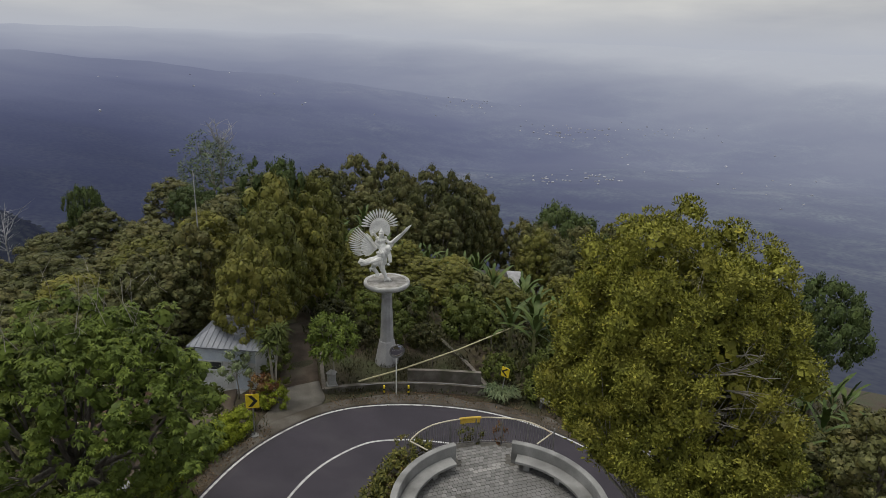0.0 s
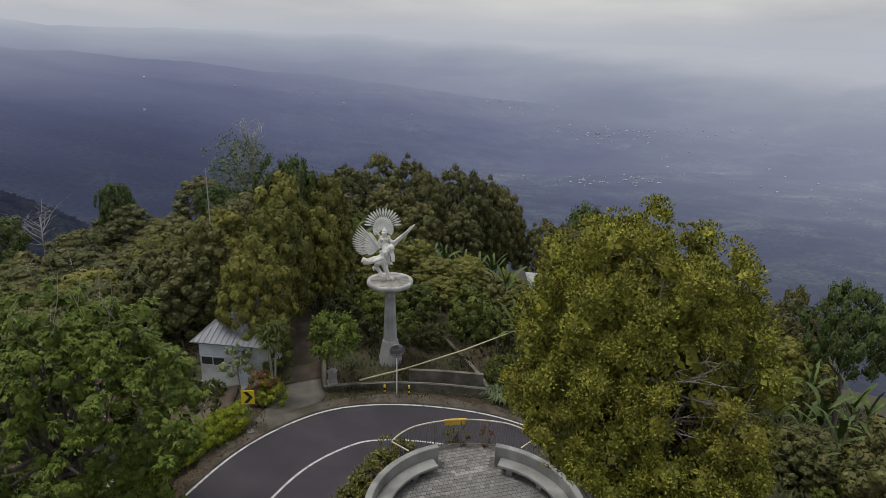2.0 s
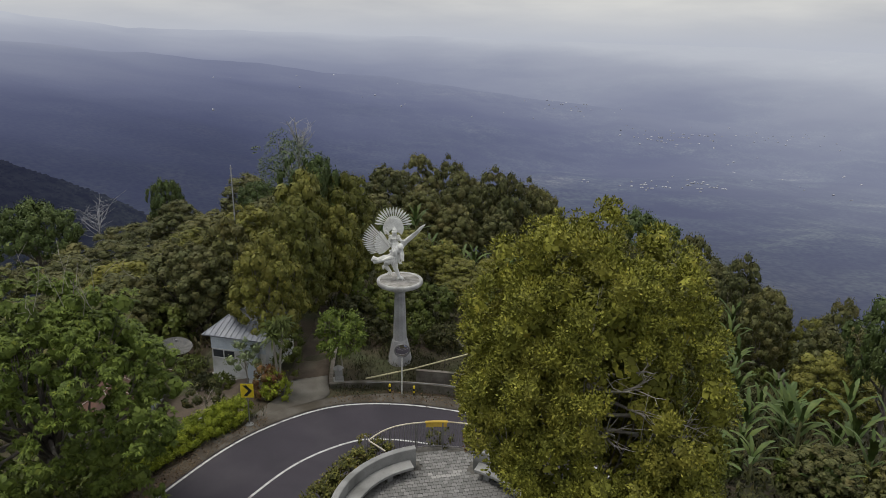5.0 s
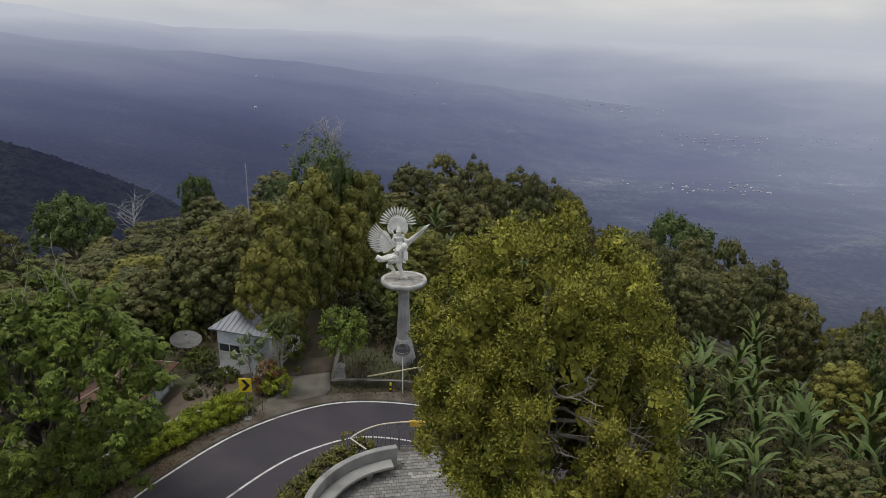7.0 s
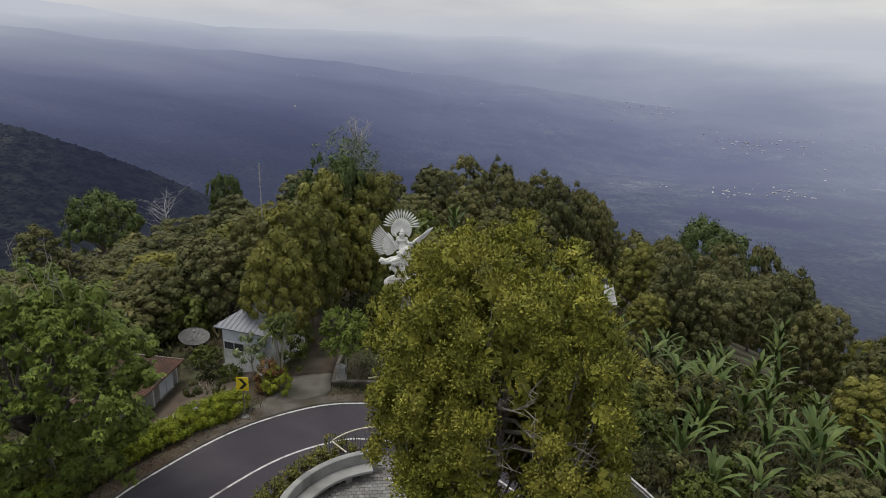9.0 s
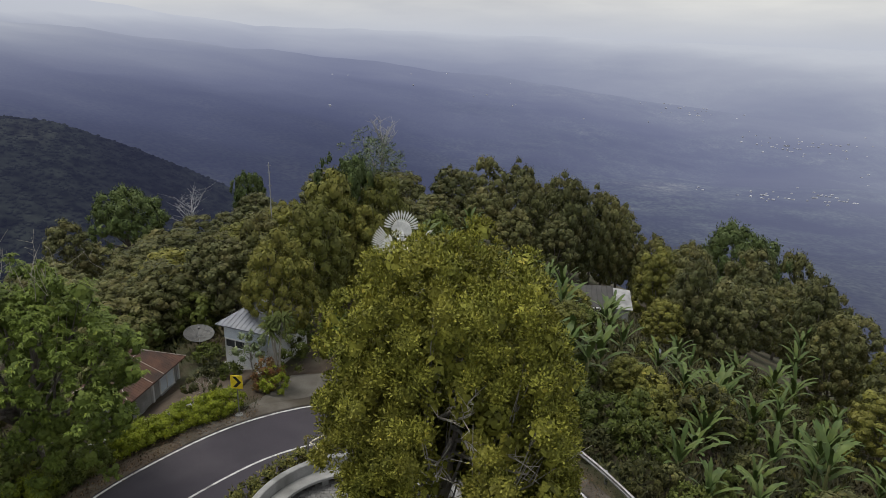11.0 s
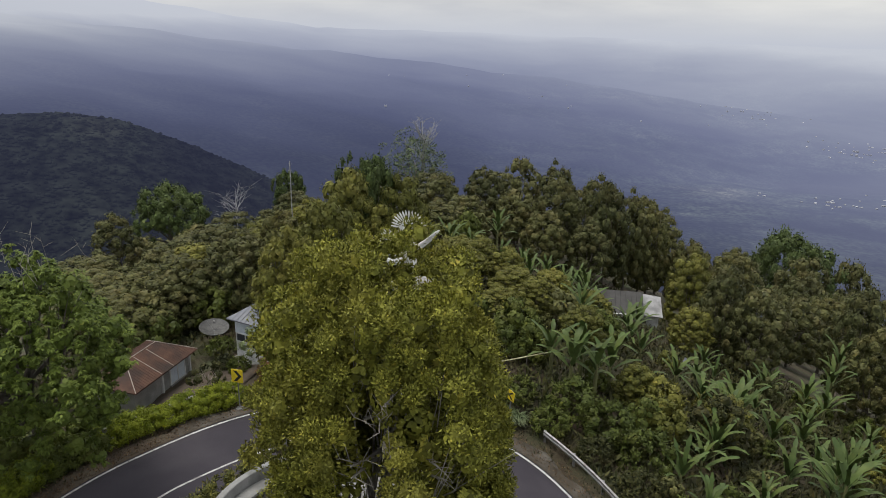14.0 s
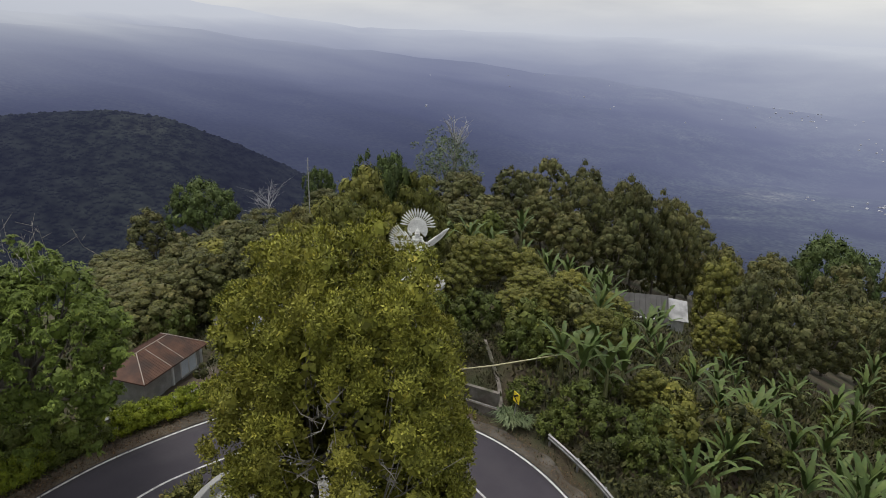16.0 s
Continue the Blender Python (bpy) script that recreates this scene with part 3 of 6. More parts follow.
tagged(new("yard_path", drape("yard_path", [(-5.6, -1.6), (-5.2, 1.2), (-4.4, 4.0), (-4.0, 7.0)], [(-3.6, -1.2), (-3.3, 1.0), (-2.8, 3.8), (-2.2, 7.0)], M["path_soil"], 0.08)),
       "dark damp earth path between hedges", "path", kind="structure")


# ---- the raised round plaza ----
def arc_wall(name, r0, r1, z0, z1, a0, a1, mat, cx=PLAZA[0], cy=PLAZA[1], n=40, bevel=0.0):
    """A curved wall between two radii and two angles."""
    bm = bmesh.new()
    cols = []
    for i in range(n + 1):
        a = radians(a0 + (a1 - a0) * i / n)
        c, s = math.cos(a), math.sin(a)
        prof = [(r0, z0), (r0, z1 - bevel), (r0 + bevel, z1), (r1 - bevel, z1), (r1, z1 - bevel), (r1, z0)] if bevel else [(r0, z0), (r0, z1), (r1, z1), (r1, z0)]
        cols.append([bm.verts.new((cx + r * c, cy + r * s, z)) for r, z in prof])
    for p, q in zip(cols, cols[1:]):
        for k in range(len(p)):
            bm.faces.new((p[k], p[(k + 1) % len(p)], q[(k + 1) % len(p)], q[k]))
    bm.faces.new(cols[0])
    bm.faces.new(cols[-1][::-1])
    return finish(name, bm, mat)


A_LEFT, A_RIGHT = 94.5, 58.5    # bearings of the two wall ends at the opening
plat = thing("plaza", *PLAZA, 0, "raised round plaza on a concrete retaining wall", "plaza", kind="structure")
part("retaining_wall", arc_wall("retaining_wall", 3.0, 3.30, -1.6, FLOOR - 0.06, 0, 359.9, M["old_wall"], 0, 0, 72), None, plat)
part("retaining_wall", arc_wall("retaining_wall", 3.32, 4.22, -1.6, FLOOR - 0.05, 30, 124, M["old_wall"], 0, 0, 40), None, plat, "weathered grey retaining wall below the railing")
bed = bmesh.new()
lathe([(0, FLOOR - 0.035), (3.05, FLOOR - 0.035), (3.05, FLOOR - 0.3)], 72, bed)
part("floor_bed", bed, M["joint"], plat)
part("terrace_slab", arc_wall("terrace_slab", 3.0, 4.2, FLOOR - 0.2, FLOOR - 0.03, 31, 123, M["joint"], 0, 0, 40), None, plat)
seat_walls = []
for a0, a1, lab in ((A_LEFT, 300, "curved grey concrete parapet with a bench along its foot"), (-60, A_RIGHT, "curved grey concrete parapet beside the tree")):
    w = thing("parapet", *PLAZA, 0, lab, "wall", "plaza parapets")
    part("wall", arc_wall("wall", 3.04, 3.26, FLOOR, 3.80, a0, a1, M["concrete"], 0, 0, 60, 0.02), None, w)
    part("bench_seat", arc_wall("bench_seat", 2.58, 3.03, 3.34, 3.43, a0 + (4 if a0 > 0 else 0), a1 - (4 if a1 < 90 else 0), M["concrete"], 0, 0, 60, 0.012), None, w, "smooth concrete bench slab")
    for k in range(5):
        am = a0 + (a1 - a0) * (k + 0.5) / 5
        part("bench_support", arc_wall("bench_support", 2.72, 3.02, FLOOR, 3.34, am - 2.2, am + 2.2, M["concrete"], 0, 0, 3), None, w)


# railing round the terrace in front of the opening
def make_railing():
    r = 4.06
    rail = thing("railing", *PLAZA, FLOOR, "cream painted steel railing with a short yellow stretch", "railing")
    def P(a, rr, z):
        return (rr * math.cos(radians(a)), rr * math.sin(radians(a)), z)
    top_pts = [P(112, 3.32, 0.74)] + [P(a, r - 0.22 * max(0.0, (abs(a - 78) - 22) / 17) ** 2, 1.05 - 0.08 * max(0.0, (abs(a - 78) - 22) / 17)) for a in np.linspace(117, 39, 40)] + [P(44, 3.32, 0.74)]
    part("top_rail", tube(top_pts, 0.025, 8), M["rail_paint"], rail)
    part("top_rail", tube([P(a, r, 1.056) for a in np.linspace(86.5, 75.5, 10)], 0.045, 8), M["rail_yellow"], rail, "ochre yellow rail section")
    part("infill_panel", arc_wall("infill_panel", r - 0.01, r + 0.012, 0.86, 1.02, 76, 86, M["rail_yellow"], 0, 0, 12), None, rail, "ochre yellow panel under the rail")
    part("bottom_rail", tube([P(a, r, 0.10) for a in np.linspace(117, 39, 40)], 0.02, 6), M["baluster"], rail)
    for i, a in enumerate(np.linspace(117, 39, 7)):
        part("post", tube([P(a, r, -0.03), P(a, r, 1.04)], 0.028, 8), M["baluster"], rail)
    bar = tube([(0, 0, 0.10), (0, 0, 1.04)], 0.0105, 5)
    bar_me = finish("baluster", bar, M["baluster"])
    for a in np.linspace(117, 39, 62)[1:-1]:
        b = new("baluster", bar_me)
        b.parent = rail
        b.location = P(a, r, 0)


make_railing()


# ---- vegetation ----
def unit(v):
    return v / np.maximum(np.linalg.norm(v, axis=1)[:, None], 1e-9)


def leaf_quads(rng, p, out, length, width, droop=0.3, tuft=1.0, fold=0.25):
    """Kite-shaped leaves at points p that stand out from the shoot along out."""
    n = len(p)
    up = np.array((0, 0, 1.0))
    t = unit(rng.normal(0, 0.75, (n, 3)) + out * tuft + up * (0.25 - droop))
    nrm = up * 0.3 + out * 1.35 + rng.normal(0, 0.28, (n, 3))
    nrm = unit(nrm - t * np.sum(t * nrm, 1)[:, None])
    b = np.cross(nrm, t)
    L = (length * rng.uniform(0.65, 1.3, n))[:, None]
    W = (width * rng.uniform(0.7, 1.2, n))[:, None]
    mid = p + t * L * 0.45 - nrm * W * fold
    return np.stack([p, mid + b * W * 0.5, p + t * L - nrm * L * 0.12, mid - b * W * 0.5], 1)


def lumps(rng, shape, n, r, depth=0.92, low=-0.75, bumpy=0.08, gaps=0.0):
    """Tufts of foliage spread evenly over a bumpy crown. shape(direction) gives the surface point."""
    i = np.arange(n) + 0.5
    u = 1 - (1 - low) * i / n + rng.normal(0, 0.35 / math.sqrt(n), n)
    u = np.clip(u, -0.97, 0.995)
    a = i * 2.399963 + rng.normal(0, 0.9 / math.sqrt(n), n)
    s = np.sqrt(1 - u * u)
    d = np.stack([s * np.cos(a), s * np.sin(a), u], 1)
    ph = rng.uniform(0, 6.28, 6)
    wave = np.sin(4 * a + ph[0]) * np.sin(5 * u + ph[1]) + 0.8 * np.sin(7 * a + ph[2] + 3 * u) * np.sin(9 * u + ph[3]) + 0.5 * np.sin(3 * a + ph[4])
    c = shape(d) * (rng.uniform(depth, 1.0, n) * (1 + bumpy * np.minimum(wave, 0.9) * np.sqrt(s)))[:, None]
    if gaps:
        keep = wave * 0.6 + rng.normal(0, 0.45, n) > -1.0 * (1 - gaps)
        c, d = c[keep], d[keep]
    return c, d, r * rng.uniform(0.55, 1.4, len(c))


def cushion():
    """Unit quads over a sphere: (centre, two half sides)."""
    out = []
    k = 4
    for ax in range(3):
        for sg in (-1, 1):
            for i in range(k):
                for j in range(k):
                    a, b = math.tan((2 * (i + 0.5) / k - 1) * math.pi / 4), math.tan((2 * (j + 0.5) / k - 1) * math.pi / 4)
                    v = [0, 0, 0]
                    v[ax], v[(ax + 1) % 3], v[(ax + 2) % 3] = sg, a, b
                    out.append(v)
    return unit(np.array(out, float))


CUSHION = cushion()


def shell_quads(rng, c, d, r, k=0.7, grow=0.22):
    """The dense inside of each tuft: overlapping leafy patches round its outer half."""
    n = len(c)
    e = CUSHION[None] + rng.normal(0, 0.16, (n, len(CUSHION), 3))
    e = e / np.linalg.norm(e, axis=2)[..., None]
    on = np.sum(e * d[:, None], axis=2) > 0.0
    li, lj = np.nonzero(on)
    m = e[li, lj]
    p = c[li] + m * (r[li] * k * rng.uniform(0.86, 1.1, len(li)))[:, None]
    nrm = unit(m + rng.normal(0, 0.18, m.shape))
    t = unit(np.cross(nrm, unit(rng.normal(0, 1, m.shape))))
    b = np.cross(nrm, t)
    g = (r[li] * grow)[:, None]
    return np.stack([p - t * g * 1.25, p - b * g * 0.85, p + t * g * 1.25, p + b * g * 0.85], 1)


def crown_leaves(rng, centre, shape, n_lumps, lump_r, per_lump, length, width, droop=0.3, flat=1.0, core=0.25, depth=0.88, tuft=0.7, low=-0.75, bumpy=0.08, gaps=0.0, dome=1.1, keep=None, shell=0.7, grow=0.22):
    c, d, r = lumps(rng, shape, n_lumps, lump_r, depth, low, bumpy, gaps)
    if keep is not None:
        on = keep(c)
        c, d, r = c[on], d[on], r[on]
    n = len(c) * per_lump
    k = np.repeat(np.arange(len(c)), per_lump)
    v = unit(rng.normal(0, 0.8, (n, 3)) + d[k] * 0.8 + np.array((0, 0, 0.3)))
    rad = r[k] * rng.uniform(0.72, 1.06, n)
    p = c[k] + v * rad[:, None] * np.array((1, 1, flat))
    q = [leaf_quads(rng, p, unit(v + d[k] * dome), length, width, droop, tuft)]
    if shell:
        q.append(shell_quads(rng, c, d, r, shell, grow))
    # shaded inner leaves that close the crown
    m = int(n * core * 1.5)
    u = unit(rng.normal(0, 1, (m, 3)))
    q.append(leaf_quads(rng, shape(u) * rng.uniform(0.42, 0.70, m)[:, None], u, length * 2.1, width * 2.5, droop, 0.2))
    return np.concatenate(q) + np.array(centre), c + np.array(centre)


def limb_mesh(rng, base, targets, r0, mat, fork=0.4, seg=7):
    bm = bmesh.new()
    base = Vector(base)
    top = Vector(np.mean(targets, axis=0))
    stem = base.lerp(top, fork)
    stem.x, stem.y = base.x * 0.8 + stem.x * 0.2, base.y * 0.8 + stem.y * 0.2
    crest = base.lerp(top, 0.95)
    tube([base, base.lerp(stem, 0.5) + Vector((0.05, 0.03, 0)), stem, stem.lerp(crest, 0.5) + Vector((-0.06, 0.05, 0)), crest], [r0 * 1.25, r0, r0 * 0.85, r0 * 0.55, r0 * 0.2], seg + 1, bm)
    for tg in targets:
        tg = Vector(tg)
        s = stem.lerp(crest, float(rng.uniform(0.0, 0.55)))
        out = Vector((tg.x - s.x, tg.y - s.y, 0))
        m1 = s.lerp(tg, 0.4) + Vector(rng.normal(0, 0.12, 3)) + out * 0.22
        m2 = s.lerp(tg, 0.72) + Vector(rng.normal(0, 0.10, 3)) + out * 0.12
        tube([s, m1, m2, tg], [r0 * 0.42, r0 * 0.26, r0 * 0.15, r0 * 0.05], 5, bm)
        for e in range(2):
            f = m1.lerp(m2, float(rng.uniform(0.2, 1)))
            tube([f, f + (tg - m1) * float(rng.uniform(0.35, 0.6)) + Vector(rng.normal(0, 0.22, 3))], [r0 * 0.13, r0 * 0.04], 4, bm)
    return finish("trunk", bm, mat, True)


def egg(rx, ry, rz_up, rz_down, point=0.25, full=0.09):
    """A rounded cone: narrower towards the top."""
    def f(d):
        z = np.where(d[:, 2] > 0, d[:, 2] * rz_up, d[:, 2] * rz_down)
        k = 1 - point * np.clip(d[:, 2], 0, 1)
        k = k / np.maximum(1 - d[:, 2] ** 2, 0.02) ** full
        return np.stack([d[:, 0] * rx * k, d[:, 1] * ry * k, z], 1)
    return f


def tree_template(name, seed, height, crown_r, crown_base, leaf, mat, n_lumps, lump_r, per_lump, label, group, droop=0.3, point=0.3, bark="bark", core=0.05, ry=1.0, trunk_r=0.14, bumpy=0.08, dome=0.2, depth=0.78, shell=0.7):
    rng = np.random.default_rng(seed)
    ch = height - crown_base
    centre = (0, 0, crown_base + ch * 0.42)
    sh = egg(crown_r, crown_r * ry, ch * 0.58 - lump_r * 0.95, ch * 0.42, point)
    q, c = crown_leaves(rng, centre, sh, n_lumps, lump_r, per_lump, leaf[0], leaf[1], droop, core=core, bumpy=bumpy, dome=dome, depth=depth, shell=shell)
    t = new(name)
    t.empty_display_size = 0.2
    tagged(t, label, "tree", group)
    part("crown", quads_mesh("crown", q, M[mat]), None, t)
    pick = c[rng.choice(len(c), min(9, len(c)), replace=False)]
    part("trunk", limb_mesh(rng, (0, 0, -0.6), pick * np.array((0.85, 0.85, 1)), trunk_r, M[bark]), None, t)
    return t


def put(template, first, x, y, top, width, h0, w0, rz, zbase=None, label=""):
    """Stand a copy so that its top is at the height given."""
    g = float(land(x, y)) if zbase is None else zbase
    sz = max(top - g, 2.0) / h0
    sx = width / w0
    m = pose(x, y, g, 0, 0, rz) @ Matrix.Diagonal((sx, sx, sz, 1))
    if first:
        template.matrix_basis = m
        ob = template
    else:
        ob = template.copy()
        scene.collection.objects.link(ob)
        for ch in template.children:
            k = ch.copy()
            scene.collection.objects.link(k)
            k.parent = ob
        ob.matrix_basis = m
    if label:
        tagged(ob, label)
    return ob


LAB = {"clove": "dense olive green clove tree with a rounded cone crown", "dark": "dark green clove tree in the grove behind the statue",
       "broad": "bright green broadleaf tree with a spreading crown", "feather": "thin feathery grey-green tree with open crown"}
TEMPL = {
    "clove": [tree_template("clove_tree", 11 + i, 8.0, 2.2, 0.9, (0.120, 0.056), "clove", 104, 0.54, 54, LAB["clove"], "clove trees", -0.1, 0.12 + 0.07 * i) for i in range(3)],
    "dark": [tree_template("clove_tree", 31 + i, 8.0, 2.3, 0.3, (0.150, 0.070), "dark_clove", 88, 0.58, 32, LAB["dark"], "clove trees", 0.05, 0.14 + 0.05 * i) for i in range(4)],
    "broad": [tree_template("broadleaf_tree", 41 + i, 8.0, 3.0, 3.0, (0.165, 0.085), "broad", 90, 0.55, 56, LAB["broad"], "broadleaf trees", 0.2, 0.1, trunk_r=0.2, bumpy=0.2, depth=0.72) for i in range(2)],
    "feather": [tree_template("feathery_tree", 51, 8.0, 2.6, 1.8, (0.22, 0.07), "feather", 80, 0.52, 48, LAB["feather"], "feathery trees", 0.3, 0.35, "pale_bark", core=0.03, bumpy=0.2, depth=0.5, shell=0)],
}
USED = {k: [False] * len(v) for k, v in TEMPL.items()}
W0 = {"clove": 5.0, "dark": 5.5, "broad": 6.6, "feather": 5.6}
COUNT = 0


def plant(kind, x, y, top, width, label=""):
    global COUNT
    i = COUNT % len(TEMPL[kind])
    COUNT += 1
    first = not USED[kind][i]
    USED[kind][i] = True
    return put(TEMPL[kind][i], first, x, y, top, width, 8.0, W0[kind], (COUNT * 67) % 360, label=label)


GROVE = [
    ("clove", -6.5, 1.2, 6.9, 4.0), ("clove", -5.1, 4.9, 7.8, 4.2), ("clove", -4.4, 8.8, 8.5, 4.8), ("broad", -3.9, 12.4, 9.0, 4.4),
    ("clove", -1.4, 12.0, 7.8, 4.2), ("clove", -2.4, 8.6, 6.4, 3.6), ("dark", -11.8, 8.2, 4.6, 5.2), ("dark", -9.3, 10.5, 5.4, 4.6),
    ("dark", -15.0, 7.0, 3.0, 5.2), ("dark", -15.0, 5.6, 2.6, 4.4), ("dark", -18.9, 10.2, 0.8, 5.2), ("clove", -17.0, 14.5, 1.2, 5.6),
    ("dark", -10.4, 7.0, 4.2, 4.4), ("dark", -16.0, 3.0, 2.2, 4.6), ("dark", -19.0, 4.0, 1.5, 5.0), ("dark", -20.8, 16.0, 0.3, 5.0),
    ("dark", -20.8, 28.6, -1.6, 7.0), ("dark", -16.0, 24.0, -0.2, 6.0), ("clove", -12.5, 18.0, 2.3, 5.5), ("clove", -8.5, 16.0, 4.6, 5.0),
    ("dark", -7.0, 22.0, 3.6, 5.5), ("dark", -2.5, 20.0, 4.4, 5.0), ("broad", -22.7, 64.6, -3.4, 5.0), ("dark", -20.0, 57.0, -4.8, 8.0),
    ("dark", -26.0, 34.0, -4.5, 7.0), ("dark", -29.0, 45.0, -6.5, 7.0), ("broad", -34.3, 50.4, -2.6, 9.5), ("dark", -45.0, 56.0, -8.5, 8.0),
    ("dark", -24.0, 44.0, -4.5, 7.0), ("dark", -14.0, 33.0, -0.8, 6.5), ("dark", -14.0, 42.0, -2.5, 7.0), ("dark", -8.0, 31.0, 1.2, 6.5),
    ("dark", -6.0, 41.0, -0.4, 7.0), ("broad", -9.0, 50.0, -1.0, 6.5), ("dark", 0.5, 33.0, 0.4, 6.0), ("dark", 0.0, 44.0, 1.0, 6.5),
    ("dark", 9.6, 48.6, 2.1, 6.2), ("dark", 5.2, 46.0, 1.5, 6.2), ("dark", 14.6, 53.0, 1.0, 6.5), ("dark", 18.6, 39.2, 1.7, 6.0),
    ("dark", 13.4, 42.0, 1.3, 6.2), ("dark", 8.6, 40.0, 0.4, 6.0), ("dark", 21.6, 42.0, 0.2, 5.6), ("dark", 24.6, 43.0, -1.6, 5.6),
    ("dark", 3.4, 38.0, -0.2, 5.6), ("dark", 11.5, 36.0, -1.0, 5.5), ("dark", 16.0, 35.5, -1.8, 5.2), ("dark", 19.0, 48.0, 0.6, 6.5), ("dark", 25.5, 50.0, -2.5, 6.5),
    ("dark", 28.8, 41.0, -5.0, 6.0), ("clove", 25.4, 30.0, -3.4, 5.2), ("dark", 24.7, 20.0, -0.8, 4.8), ("dark", 26.4, 17.6, -2.2, 5.2),
    ("clove", 39.7, 14.8, -7.0, 5.0),
    ("dark", 42.0, 26.0, -8.5, 7.0), ("clove", 38.0, 7.5, -8.4, 5.0), ("dark", 44.0, 15.0, -9.0, 6.0), ("dark", 33.0, 30.0, -6.5, 6.5),
    ("broad", 70.0, 102.0, -20.6, 19.0), ("dark", 77.7, 80.0, -26.5, 12.0), ("dark", 64.0, 84.0, -20.5, 12.0), ("dark", 52.0, 60.0, -15.5, 9.0),
    ("dark", 48.0, 46.0, -13.0, 8.0), ("dark", 60.0, 60.0, -18.0, 9.0), ("dark", 55.0, 40.0, -15.0, 8.0), ("dark", 40.0, 38.0, -10.0, 7.0),
    ("dark", 38.0, 52.0, -9.5, 8.0), ("dark", 66.0, 70.0, -21.0, 10.0), ("dark", 80.0, 98.0, -25.5, 14.0), ("dark", 46.0, 70.0, -15.0, 9.0),
    ("feather", -6.0, 89.5, -0.4, 13.0), ("clove", 8.0, 9.4, 1.3, 3.2), ("clove", 5.4, 8.0, 1.0, 2.8), ("clove", 6.6, 12.5, 0.8, 3.6),
    ("clove", 12.6, 0.2, -0.1, 2.6), ("clove", 17.4, -0.6, -1.4, 2.8), ("clove", 2.5, 14.5, 2.6, 4.2), ("clove", 4.2, 18.5, 1.2, 4.2), ("clove", 12.2, 12.5, -0.8, 3.4),
    ("dark", 27.0, 27.0, -4.2, 5.0), ("clove", 21.5, 18.0, -4.0, 3.8),
    ("clove", 10.6, 6.4, 0.6, 3.0), ("clove", 9.4, 14.0, 0.3, 3.4), ("clove", 6.4, 16.5, 1.0, 3.4), ("clove", 1.4, 9.4, 2.2, 3.0), ("dark", -50.0, 75.0, -18.0, 9.0), ("dark", -40.0, 66.0, -14.5, 9.0), ("dark", -30.0, 80.0, -14.0, 9.0), ("dark", -38.0, 38.0, -8.5, 8.0), ("dark", -32.0, 26.0, -5.5, 7.0),
    ("dark", -27.0, 20.0, -3.5, 6.5), ("dark", -25.0, 10.0, -2.0, 6.0), ("dark", -24.0, 0.0, -0.5, 6.0), ("dark", -44.0, 45.0, -11.0, 9.0), ("dark", 30.0, 58.0, -6.0, 8.0),
    
    ("dark", 38.2, 23.6, -3.7, 5.6), ("dark", 36.5, 17.0, -4.8, 5.4), ("dark", 36.4, 9.9, -4.8, 5.2), ("clove", 32.2, 4.6, -4.9, 5.0), ("dark", 43.5, 16.0, -5.6, 5.0), ("dark", 41.0, 11.5, -6.4, 4.6),
    # dark leaves on the tree at (20.5, -8.9) stand in for shade there
    ("broad", 35.6, 2.4, 0.4, 6.2), ("dark", 20.5, -8.9, -2.3, 4.2), ("dark", 21.8, -13.2, 0.5, 4.8), ("dark", 25.4, -11.0, -2.2, 4.6), ("dark", 29.0, -6.5, -4.6, 4.6),
    ("dark", -2.0, 62.0, -2.5, 8.0), ("dark", -12.0, 68.0, -4.0, 9.0), ("dark", 8.0, 64.0, -3.0, 8.0), ("dark", 20.0, 62.0, -4.0, 8.0), ("dark", -26.0, 86.0, -13.0, 10.0),
]
for kd, gx, gy, gt, gw in GROVE:
    plant(kd, gx, gy, gt, gw)


